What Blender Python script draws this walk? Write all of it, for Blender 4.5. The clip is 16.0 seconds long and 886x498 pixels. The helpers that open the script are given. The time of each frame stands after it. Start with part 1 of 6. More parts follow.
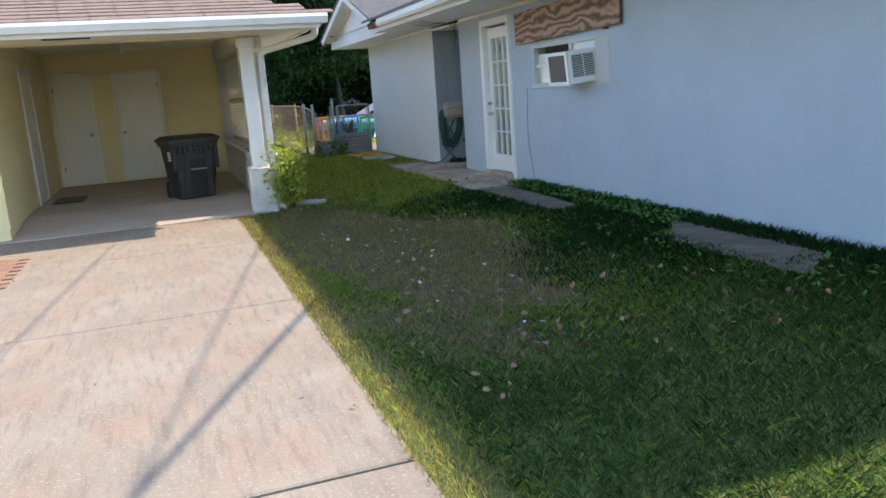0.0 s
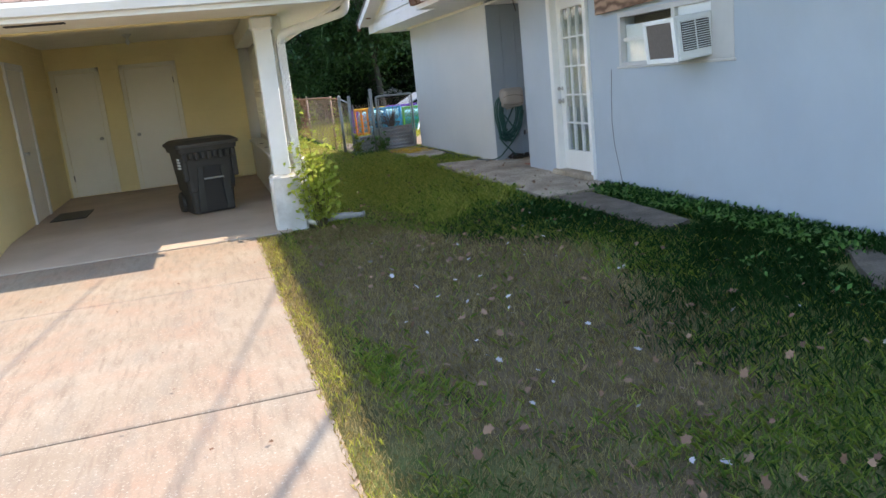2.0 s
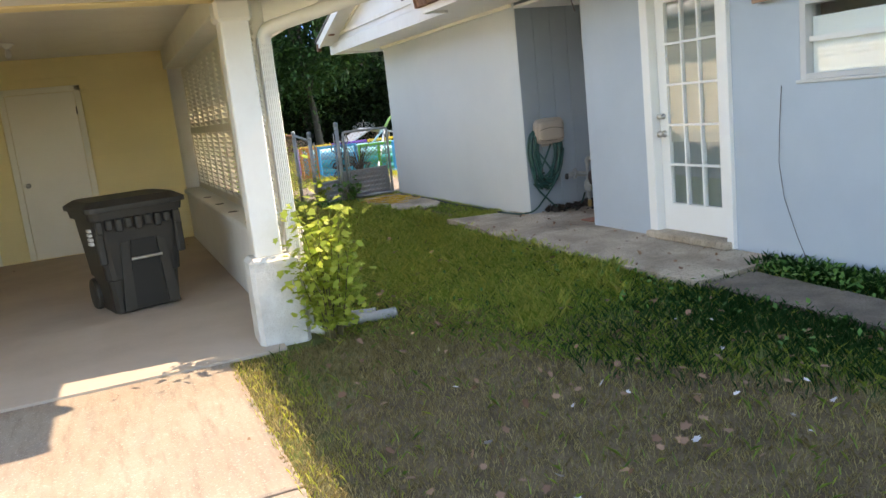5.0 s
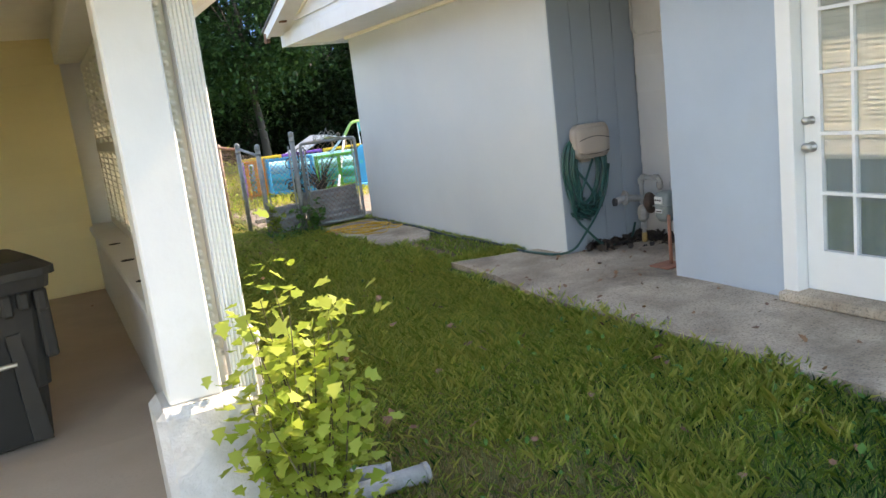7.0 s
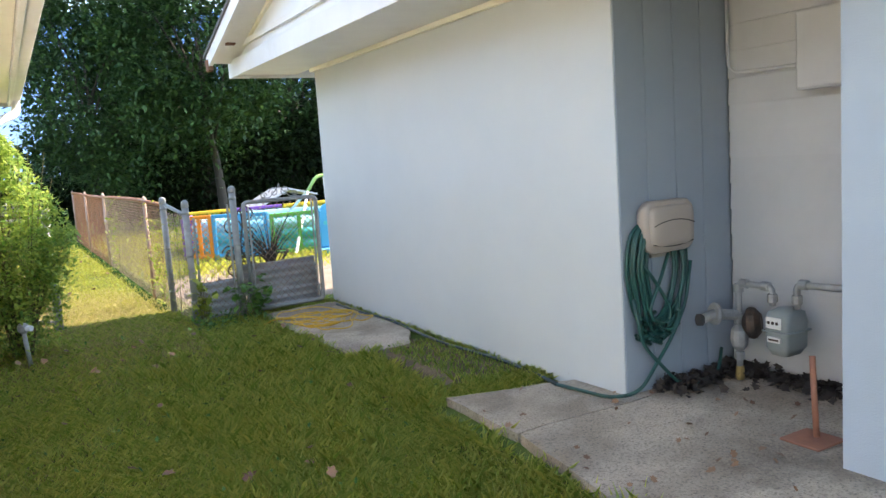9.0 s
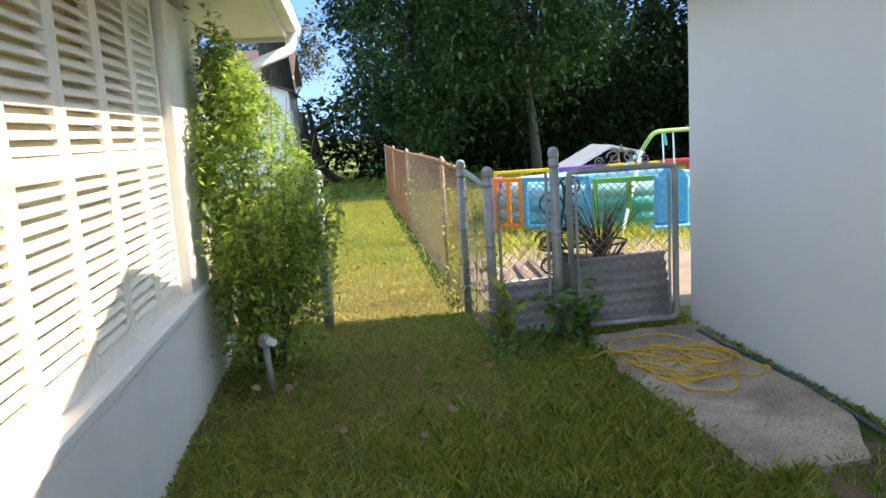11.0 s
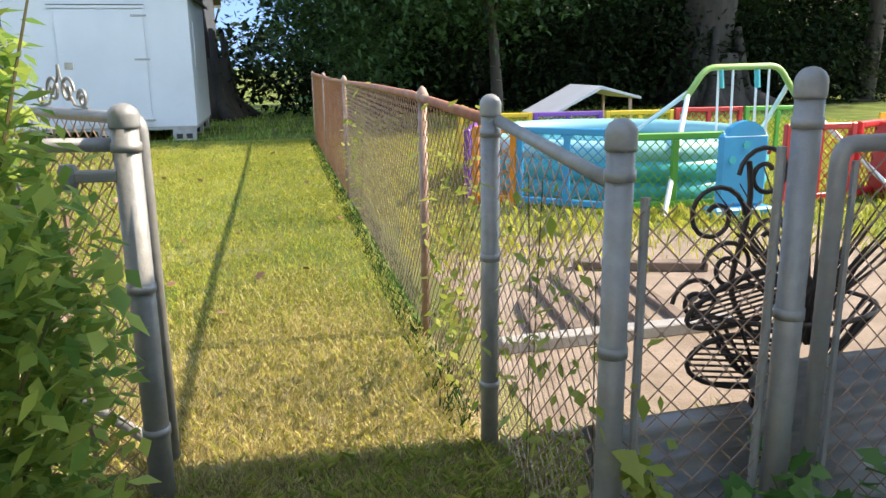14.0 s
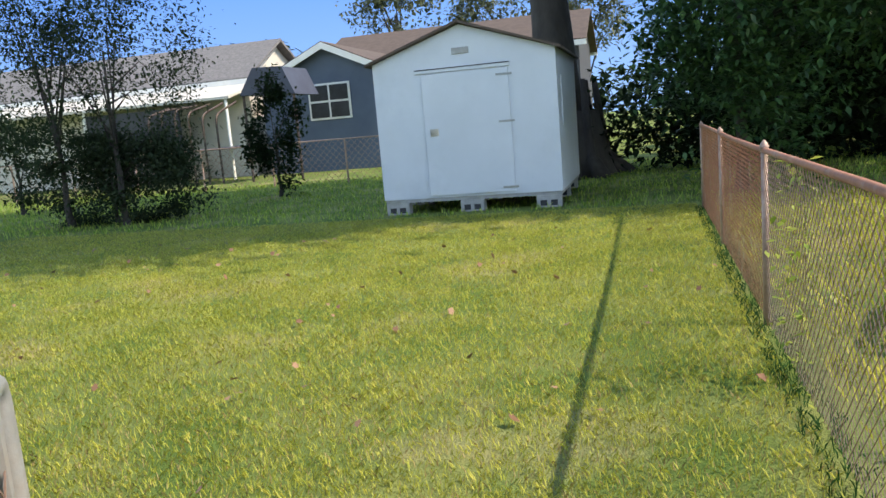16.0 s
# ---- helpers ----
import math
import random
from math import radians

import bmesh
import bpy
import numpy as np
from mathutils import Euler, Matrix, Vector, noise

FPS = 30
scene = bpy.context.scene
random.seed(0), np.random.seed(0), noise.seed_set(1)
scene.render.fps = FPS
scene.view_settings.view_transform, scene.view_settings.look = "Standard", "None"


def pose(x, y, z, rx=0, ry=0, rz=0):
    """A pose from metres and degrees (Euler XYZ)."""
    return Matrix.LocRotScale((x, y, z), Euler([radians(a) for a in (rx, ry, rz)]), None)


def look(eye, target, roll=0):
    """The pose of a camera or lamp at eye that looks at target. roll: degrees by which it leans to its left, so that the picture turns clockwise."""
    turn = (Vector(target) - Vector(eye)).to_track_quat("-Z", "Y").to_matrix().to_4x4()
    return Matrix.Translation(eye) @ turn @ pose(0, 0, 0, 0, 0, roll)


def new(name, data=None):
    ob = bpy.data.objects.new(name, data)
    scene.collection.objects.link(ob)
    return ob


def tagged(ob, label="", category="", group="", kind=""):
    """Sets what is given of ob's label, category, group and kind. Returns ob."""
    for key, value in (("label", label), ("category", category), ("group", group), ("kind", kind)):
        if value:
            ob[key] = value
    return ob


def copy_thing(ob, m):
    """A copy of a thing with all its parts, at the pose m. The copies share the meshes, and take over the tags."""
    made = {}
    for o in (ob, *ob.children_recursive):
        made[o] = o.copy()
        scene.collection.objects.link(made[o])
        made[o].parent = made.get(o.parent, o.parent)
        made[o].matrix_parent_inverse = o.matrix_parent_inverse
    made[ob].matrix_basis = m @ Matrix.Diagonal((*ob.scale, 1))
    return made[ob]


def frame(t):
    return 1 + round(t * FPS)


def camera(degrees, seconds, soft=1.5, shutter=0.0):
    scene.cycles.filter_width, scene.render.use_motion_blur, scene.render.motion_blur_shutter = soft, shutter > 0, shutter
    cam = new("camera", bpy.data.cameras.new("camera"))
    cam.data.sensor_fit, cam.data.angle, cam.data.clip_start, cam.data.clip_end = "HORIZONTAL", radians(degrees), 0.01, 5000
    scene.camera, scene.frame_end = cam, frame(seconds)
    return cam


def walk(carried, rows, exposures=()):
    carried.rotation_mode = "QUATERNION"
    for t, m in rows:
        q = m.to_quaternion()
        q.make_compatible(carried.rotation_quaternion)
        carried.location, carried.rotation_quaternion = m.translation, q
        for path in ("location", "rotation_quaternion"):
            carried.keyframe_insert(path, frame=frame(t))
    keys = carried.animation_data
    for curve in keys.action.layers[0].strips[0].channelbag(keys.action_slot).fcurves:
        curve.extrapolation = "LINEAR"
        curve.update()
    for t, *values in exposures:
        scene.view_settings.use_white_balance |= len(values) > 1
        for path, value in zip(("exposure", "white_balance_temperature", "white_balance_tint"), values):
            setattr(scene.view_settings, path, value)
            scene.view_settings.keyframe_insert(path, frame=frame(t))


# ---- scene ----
cam = camera(59.7, 16.0)
PATH = [
    (0, (0.152, -0.627, 1.405), (0.798, 1.220, 0.992), -4.0),
    (0.5, (0.318, -0.068, 1.418), (0.917, 1.793, 0.994), -4.7),
    (1, (0.542, 0.368, 1.428), (1.087, 2.242, 0.993), -5.1),
    (1.5, (0.613, 0.821, 1.412), (1.132, 2.702, 0.970), -5.5),
    (2, (0.616, 1.314, 1.403), (1.150, 3.192, 0.966), -5.9),
    (2.5, (0.522, 1.821, 1.410), (1.090, 3.693, 0.991), -6.1),
    (3, (0.386, 2.311, 1.424), (0.996, 4.175, 1.030), -6.3),
    (3.5, (0.393, 2.898, 1.415), (1.047, 4.753, 1.053), -6.4),
    (3.7, (0.384, 3.160, 1.412), (1.054, 5.011, 1.057), -6.4),
    (6, (0.722, 6.014, 1.400), (1.522, 7.807, 1.019), -6.4),
    (6.5, (0.936, 6.683, 1.387), (1.754, 8.469, 1.011), -6.6),
    (7, (1.010, 7.191, 1.451), (1.884, 8.949, 1.075), -6.9),
    (7.5, (1.179, 7.796, 1.513), (2.159, 9.486, 1.083), -9.4),
    (8, (1.418, 8.257, 1.503), (2.326, 10.000, 1.136), -10.2),
    (8.5, (1.584, 8.859, 1.493), (2.414, 10.666, 1.279), -5.7),
    (9, (1.924, 9.317, 1.445), (2.898, 11.047, 1.204), -3.9),
    (9.5, (2.247, 9.895, 1.402), (2.975, 11.724, 1.052), -0.0),
    (10, (2.396, 10.462, 1.431), (2.871, 12.381, 1.131), -0.5),
    (10.2, (2.484, 10.731, 1.454), (2.814, 12.684, 1.175), -0.2),
    (12.3, (2.509, 13.291, 1.395), (2.735, 15.246, 1.040), -5.5),
    (12.5, (2.546, 13.514, 1.361), (2.801, 15.468, 1.019), -5.2),
    (13, (2.544, 14.124, 1.345), (2.873, 16.062, 0.980), -5.0),
    (13.5, (2.601, 14.638, 1.338), (3.027, 16.549, 0.927), -3.8),
    (14, (2.671, 15.201, 1.310), (3.075, 17.103, 0.842), -0.7),
    (14.5, (2.737, 15.725, 1.340), (3.048, 17.652, 0.904), -2.4),
    (15, (2.793, 16.371, 1.381), (2.754, 18.331, 0.984), -4.2),
    (15.5, (2.732, 16.911, 1.428), (2.402, 18.851, 1.072), -5.4),
    (16, (2.638, 17.569, 1.486), (2.112, 19.472, 1.165), -4.9),
]
EXPOSURES = [(0, 1.68, 7000, 13), (1.5, 1.92, 7300, 14), (3.5, 2.14, 8000, 15), (6, 2.44, 8400, 15), (7, 2.48, 8200, 15), (8.5, 2.64, 7900, 15), (9.5, 2.74, 7900, 15), (10.2, 2.52, 7900, 15), (12.5, 2.14, 8200, 14), (14, 2.08, 8100, 14), (15, 1.96, 8000, 14), (16, 1.66, 7700, 12)]
walk(cam, [(t, look(eye, target, roll)) for t, eye, target, roll in PATH], EXPOSURES)

# ---- world and sun ----
SUN_UP = 46.0
SUN_SOUTH = 3.0
world = bpy.data.worlds.new("sky")
world.use_nodes = True
scene.world = world
wn = world.node_tree.nodes
sky = wn.new("ShaderNodeTexSky")
sky.sky_type = 'NISHITA'
sky.sun_disc = False
sky.sun_elevation = radians(SUN_UP)
sky.sun_rotation = radians(90 + SUN_SOUTH)
sky.dust_density, sky.ozone_density = 0.2, 1.6
wn["Background"].inputs["Strength"].default_value = 0.15
world.node_tree.links.new(sky.outputs[0], wn["Background"].inputs["Color"])
sun = new("sun", bpy.data.lights.new("sun", 'SUN'))
sun.data.energy, sun.data.angle, sun.data.color = 2.1, radians(0.5), (1.0, 0.93, 0.82)
sun.matrix_world = look((30 * math.cos(radians(SUN_UP)), -30 * math.cos(radians(SUN_UP)) * math.tan(radians(SUN_SOUTH)), 30 * math.sin(radians(SUN_UP))), (0, 0, 0))


# ---- materials ----
def mat(name, c1, c2=None, scale=3.0, rough=0.8, metal=0.0, bump=0.0, bscale=60.0, c3=None, fine=0.0, stretch=(1, 1, 1), spec=0.5, per=0.0):
    """Two colours mixed by broad noise, a third as stains, a fine grain, a bump; per: how far pieces differ from one another."""
    m = bpy.data.materials.new(name)
    m.use_nodes = True
    n, l = m.node_tree.nodes, m.node_tree.links
    b = n["Principled BSDF"]
    b.inputs["Roughness"].default_value, b.inputs["Metallic"].default_value = rough, metal
    b.inputs["Specular IOR Level"].default_value = spec
    co = n.new("ShaderNodeTexCoord")
    mp = n.new("ShaderNodeMapping")
    mp.inputs["Scale"].default_value = stretch
    l.new(co.outputs["Object"], mp.inputs[0])
    out = None

    def noise_node(sc, detail=6.0, r=0.6):
        q = n.new("ShaderNodeTexNoise")
        q.inputs["Scale"].default_value, q.inputs["Detail"].default_value, q.inputs["Roughness"].default_value = sc, detail, r
        l.new(mp.outputs[0], q.inputs["Vector"])
        return q

    def mix(f, a, bb, lo=0.35, hi=0.65):
        r = n.new("ShaderNodeMapRange")
        r.inputs["From Min"].default_value, r.inputs["From Max"].default_value = lo, hi
        l.new(f, r.inputs["Value"])
        x = n.new("ShaderNodeMix")
        x.data_type = 'RGBA'
        l.new(r.outputs[0], x.inputs[0])
        for sock, v in ((x.inputs[6], a), (x.inputs[7], bb)):
            if isinstance(v, tuple):
                sock.default_value = (*v, 1)
            else:
                l.new(v, sock)
        return x.outputs[2]
    c2 = c2 or tuple(v * 0.88 for v in c1)
    out = mix(noise_node(scale).outputs[0], c1, c2)
    if c3:
        out = mix(noise_node(scale * 0.37 + 0.3, 9.0, 0.7).outputs[0], out, c3, 0.52, 0.72)
    if fine:
        dark = tuple(v * (1 - fine) for v in c1)
        out = mix(noise_node(bscale * 1.3, 3.0).outputs[0], out, dark, 0.5, 0.75)
    if per:
        for src, amt in (("ShaderNodeObjectInfo", per),):
            oi = n.new(src)
            r = n.new("ShaderNodeMapRange")
            r.inputs["To Min"].default_value, r.inputs["To Max"].default_value = 1 - amt, 1 + amt
            l.new(oi.outputs["Random"], r.inputs["Value"])
            x = n.new("ShaderNodeVectorMath")
            x.operation = 'SCALE'
            l.new(out, x.inputs[0])
            l.new(r.outputs[0], x.inputs["Scale"])
            out = x.outputs[0]
    l.new(out, b.inputs["Base Color"])
    if bump:
        bp = n.new("ShaderNodeBump")
        bp.inputs["Strength"].default_value, bp.inputs["Distance"].default_value = bump, 0.01
        l.new(noise_node(bscale, 6.0).outputs[0], bp.inputs["Height"])
        l.new(bp.outputs[0], b.inputs["Normal"])
    return m


def leaf_mat(name, c1, c2, trans=0.35, rough=0.5):
    """Leaves and blades: each island its own tint between two colours, light passing through."""
    m = bpy.data.materials.new(name)
    m.use_nodes = True
    n, l = m.node_tree.nodes, m.node_tree.links
    b = n["Principled BSDF"]
    b.inputs["Roughness"].default_value = rough
    b.inputs["Specular IOR Level"].default_value = 0.5 if rough < 0.45 else 0.3 if rough < 0.6 else 0.08
    g = n.new("ShaderNodeNewGeometry")
    x = n.new("ShaderNodeMix")
    x.data_type = 'RGBA'
    x.inputs[6].default_value, x.inputs[7].default_value = (*c1, 1), (*c2, 1)
    l.new(g.outputs["Random Per Island"], x.inputs[0])
    l.new(x.outputs[2], b.inputs["Base Color"])
    tr = n.new("ShaderNodeBsdfTranslucent")
    l.new(x.outputs[2], tr.inputs["Color"])
    mx = n.new("ShaderNodeMixShader")
    mx.inputs[0].default_value = trans
    l.new(b.outputs[0], mx.inputs[1])
    l.new(tr.outputs[0], mx.inputs[2])
    l.new(mx.outputs[0], n["Material Output"].inputs["Surface"])
    return m


def glass_mat(name, tint=(0.9, 0.95, 0.95)):
    m = bpy.data.materials.new(name)
    m.use_nodes = True
    n, l = m.node_tree.nodes, m.node_tree.links
    t, g = n.new("ShaderNodeBsdfTransparent"), n.new("ShaderNodeBsdfGlossy")
    t.inputs[0].default_value = (*tint, 1)
    g.inputs["Roughness"].default_value = 0.02
    f, mx = n.new("ShaderNodeLayerWeight"), n.new("ShaderNodeMixShader")
    f.inputs["Blend"].default_value = 0.5
    p = n.new("ShaderNodeMath")
    p.operation = 'POWER'
    p.inputs[1].default_value = 4.0
    l.new(f.outputs["Facing"], p.inputs[0])
    q = n.new("ShaderNodeMath")
    q.operation = 'MULTIPLY_ADD'
    q.inputs[1].default_value, q.inputs[2].default_value = 0.8, 0.10
    l.new(p.outputs[0], q.inputs[0])
    l.new(q.outputs[0], mx.inputs[0])
    l.new(t.outputs[0], mx.inputs[1])
    l.new(g.outputs[0], mx.inputs[2])
    l.new(mx.outputs[0], n["Material Output"].inputs["Surface"])
    return m


def plywood_mat():
    m = bpy.data.materials.new("weathered plywood")
    m.use_nodes = True
    n, l = m.node_tree.nodes, m.node_tree.links
    b = n["Principled BSDF"]
    b.inputs["Roughness"].default_value = 0.75
    co, mp = n.new("ShaderNodeTexCoord"), n.new("ShaderNodeMapping")
    mp.inputs["Scale"].default_value = (1, 1.0, 1.9)
    w = n.new("ShaderNodeTexWave")
    w.wave_type, w.bands_direction = 'BANDS', 'Z'
    for k, v in (("Scale", 1.7), ("Distortion", 22.0), ("Detail", 4.0), ("Detail Scale", 0.7)):
        w.inputs[k].default_value = v
    r = n.new("ShaderNodeValToRGB")
    r.color_ramp.elements[0].color, r.color_ramp.elements[1].color = (0.13, 0.068, 0.045, 1), (0.42, 0.27, 0.195, 1)
    l.new(co.outputs["Object"], mp.inputs[0])
    l.new(mp.outputs[0], w.inputs["Vector"])
    l.new(w.outputs[0], r.inputs[0])
    l.new(r.outputs[0], b.inputs["Base Color"])
    return m


def drive_mat():
    """Cast concrete: pale ground, pink and grey stains, worn aggregate specks, faint broom streaks."""
    m = bpy.data.materials.new("pale sunlit concrete")
    m.use_nodes = True
    n, l = m.node_tree.nodes, m.node_tree.links
    b = n["Principled BSDF"]
    b.inputs["Roughness"].default_value = 0.9
    b.inputs["Specular IOR Level"].default_value = 0.2
    co = n.new("ShaderNodeTexCoord")

    def nz(sc, d=6.0, stretch=(1, 1, 1)):
        mp = n.new("ShaderNodeMapping")
        mp.inputs["Scale"].default_value = stretch
        l.new(co.outputs["Object"], mp.inputs[0])
        q = n.new("ShaderNodeTexNoise")
        q.inputs["Scale"].default_value, q.inputs["Detail"].default_value, q.inputs["Roughness"].default_value = sc, d, 0.65
        l.new(mp.outputs[0], q.inputs["Vector"])
        return q.outputs[0]

    def mix(f, a, bb, lo, hi):
        r = n.new("ShaderNodeMapRange")
        r.inputs["From Min"].default_value, r.inputs["From Max"].default_value = lo, hi
        l.new(f, r.inputs["Value"])
        x = n.new("ShaderNodeMix")
        x.data_type = 'RGBA'
        l.new(r.outputs[0], x.inputs[0])
        for sock, v in ((x.inputs[6], a), (x.inputs[7], bb)):
            if isinstance(v, tuple):
                sock.default_value = (*v, 1)
            else:
                l.new(v, sock)
        return x.outputs[2]
    out = mix(nz(1.4), (0.365, 0.305, 0.24), (0.30, 0.24, 0.182), 0.38, 0.66)
    out = mix(nz(2.1, 8.0), out, (0.36, 0.245, 0.18), 0.44, 0.68)
    out = mix(nz(3.0, 8.0, (1.6, 0.5, 1)), out, (0.27, 0.235, 0.195), 0.52, 0.72)
    out = mix(nz(20.0, 4.0, (1.0, 0.14, 1)), out, (0.25, 0.195, 0.15), 0.48, 0.72)
    out = mix(nz(95.0, 2.0), out, (0.27, 0.215, 0.17), 0.54, 0.72)
    out = mix(nz(70.0, 2.0), out, (0.46, 0.405, 0.335), 0.58, 0.74)
    l.new(out, b.inputs["Base Color"])
    bp = n.new("ShaderNodeBump")
    bp.inputs["Strength"].default_value, bp.inputs["Distance"].default_value = 0.25, 0.006
    l.new(nz(150.0, 3.0), bp.inputs["Height"])
    l.new(bp.outputs[0], b.inputs["Normal"])
    return m


def ground_mat():
    """Lawn soil: straw and bare earth in one broad strip by the drive, green turf elsewhere, the border broken by noise."""
    m = bpy.data.materials.new("lawn soil")
    m.use_nodes = True
    n, l = m.node_tree.nodes, m.node_tree.links
    b = n["Principled BSDF"]
    b.inputs["Roughness"].default_value = 0.95
    b.inputs["Specular IOR Level"].default_value = 0.1
    co = n.new("ShaderNodeTexCoord")

    def nz(sc, d=8.0):
        q = n.new("ShaderNodeTexNoise")
        q.inputs["Scale"].default_value, q.inputs["Detail"].default_value = sc, d
        l.new(co.outputs["Object"], q.inputs["Vector"])
        return q.outputs[0]

    def mix(f, a, bb, lo, hi):
        r = n.new("ShaderNodeMapRange")
        r.inputs["From Min"].default_value, r.inputs["From Max"].default_value = lo, hi
        l.new(f, r.inputs["Value"])
        x = n.new("ShaderNodeMix")
        x.data_type = 'RGBA'
        l.new(r.outputs[0], x.inputs[0])
        for sock, v in ((x.inputs[6], a), (x.inputs[7], bb)):
            if isinstance(v, tuple):
                sock.default_value = (*v, 1)
            else:
                l.new(v, sock)
        return x.outputs[2]
    turf = mix(nz(1.3), (0.10, 0.165, 0.035), (0.20, 0.235, 0.07), 0.4, 0.62)
    straw = mix(nz(9.0), (0.31, 0.26, 0.13), (0.44, 0.37, 0.20), 0.35, 0.65)
    out = mix(nz(0.55), turf, straw, 0.57, 0.74)
    mp = n.new("ShaderNodeMapping")
    mp.inputs["Location"].default_value, mp.inputs["Scale"].default_value = (-2.1 / 1.25, -6.6 / 3.5, 0), (1 / 1.25, 1 / 3.5, 0)
    l.new(co.outputs["Object"], mp.inputs[0])
    ln = n.new("ShaderNodeVectorMath")
    ln.operation = 'LENGTH'
    l.new(mp.outputs[0], ln.inputs[0])
    ad = n.new("ShaderNodeMath")
    ad.operation = 'MULTIPLY_ADD'
    ad.inputs[1].default_value = 1.1
    l.new(nz(1.6, 6.0), ad.inputs[0])
    l.new(ln.outputs["Value"], ad.inputs[2])
    bare = mix(nz(6.0), (0.185, 0.135, 0.08), (0.115, 0.083, 0.05), 0.35, 0.65)
    out = mix(ad.outputs[0], bare, out, 1.35, 1.75)
    mp2 = n.new("ShaderNodeMapping")
    mp2.inputs["Location"].default_value, mp2.inputs["Scale"].default_value = (-2.7 / 0.9, -17.2 / 2.0, 0), (1 / 0.9, 1 / 2.0, 0)
    l.new(co.outputs["Object"], mp2.inputs[0])
    ln2 = n.new("ShaderNodeVectorMath")
    ln2.operation = 'LENGTH'
    l.new(mp2.outputs[0], ln2.inputs[0])
    ad2 = n.new("ShaderNodeMath")
    ad2.operation = 'MULTIPLY_ADD'
    ad2.inputs[1].default_value = 1.1
    l.new(nz(1.9, 6.0), ad2.inputs[0])
    l.new(ln2.outputs["Value"], ad2.inputs[2])
    out = mix(ad2.outputs[0], straw, out, 1.3, 1.75)
    speck = mix(nz(120.0, 2.0), out, (0.09, 0.085, 0.04), 0.52, 0.75)
    l.new(speck, b.inputs["Base Color"])
    bp = n.new("ShaderNodeBump")
    bp.inputs["Strength"].default_value, bp.inputs["Distance"].default_value = 0.8, 0.03
    l.new(nz(70.0, 4.0), bp.inputs["Height"])
    l.new(bp.outputs[0], b.inputs["Normal"])
    return m


M = {}
M["soil"] = ground_mat()
M["dirt"] = mat("trodden dirt and straw", (0.21, 0.155, 0.095), (0.13, 0.095, 0.058), 5, 0.95, bump=0.9, bscale=90, c3=(0.10, 0.105, 0.045), fine=0.45, spec=0.1)
M["concrete"] = drive_mat()
M["garage_floor"] = mat("worn carport concrete", (0.52, 0.42, 0.335), (0.43, 0.345, 0.27), 1.5, 0.75, bump=0.15, bscale=60, fine=0.1)
M["path"] = mat("old stained concrete", (0.54, 0.455, 0.36), (0.31, 0.25, 0.19), 2.2, 0.95, bump=1.0, bscale=60, c3=(0.16, 0.125, 0.095), fine=0.75)
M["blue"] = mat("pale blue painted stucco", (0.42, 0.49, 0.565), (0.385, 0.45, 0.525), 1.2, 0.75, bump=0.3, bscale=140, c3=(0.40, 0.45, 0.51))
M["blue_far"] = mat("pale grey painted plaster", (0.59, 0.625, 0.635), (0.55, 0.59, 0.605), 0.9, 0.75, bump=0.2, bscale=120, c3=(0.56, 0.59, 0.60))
M["blue_dark"] = mat("slate blue painted panel", (0.29, 0.335, 0.385), (0.265, 0.31, 0.36), 1.5, 0.7, bump=0.15, bscale=80)
M["siding_grey"] = mat("pale grey painted siding", (0.56, 0.56, 0.56), (0.50, 0.505, 0.51), 2, 0.7, per=0.025)
M["yellow"] = mat("pale yellow painted siding", (0.85, 0.72, 0.39), (0.81, 0.68, 0.36), 1.5, 0.6, bump=0.08, bscale=40, per=0.02)
M["cream"] = mat("cream paint", (0.86, 0.82, 0.70), (0.82, 0.78, 0.66), 2.0, 0.55, c3=(0.78, 0.72, 0.60))
M["white"] = mat("white paint", (0.77, 0.765, 0.745), (0.72, 0.71, 0.69), 2.5, 0.55, bump=0.06, bscale=60, c3=(0.66, 0.64, 0.58))
M["stucco_white"] = mat("rough white render", (0.68, 0.67, 0.65), (0.54, 0.52, 0.49), 6, 0.9, bump=1.0, bscale=50, c3=(0.55, 0.52, 0.47))
M["gable"] = mat("white painted gable board", (0.78, 0.79, 0.79), (0.72, 0.73, 0.73), 1.2, 0.6, c3=(0.68, 0.65, 0.6))
M["rot"] = mat("rotten brown wood", (0.24, 0.12, 0.07), (0.12, 0.06, 0.04), 14, 0.95, bump=1.0, bscale=60)
M["shingle_red"] = mat("brown-red shingles", (0.30, 0.21, 0.17), (0.22, 0.155, 0.13), 9, 0.95, bump=0.6, bscale=150, fine=0.3, per=0.2)
M["shingle_grey"] = mat("weathered grey shingles", (0.15, 0.145, 0.145), (0.10, 0.098, 0.10), 7, 0.95, bump=0.6, bscale=130, fine=0.35, per=0.15)
M["shingle_brown"] = mat("dark brown shingles", (0.10, 0.072, 0.058), (0.075, 0.055, 0.045), 3, 0.95)
M["door_white"] = mat("gloss white door paint", (0.80, 0.80, 0.79), (0.76, 0.76, 0.75), 2, 0.35)
M["door_cream"] = mat("off-white door paint", (0.84, 0.80, 0.70), (0.81, 0.77, 0.67), 2, 0.4)
M["glass"] = glass_mat("window glass", (0.96, 0.98, 0.98))
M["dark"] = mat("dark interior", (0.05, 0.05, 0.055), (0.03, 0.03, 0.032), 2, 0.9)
M["blind"] = mat("cream window blind", (0.50, 0.475, 0.41), (0.44, 0.42, 0.36), 3, 0.7)
M["reflection_white"] = mat("white blind and pane reflection", (0.92, 0.92, 0.90), (0.89, 0.89, 0.87), 3, 0.7)
M["plywood"] = plywood_mat()
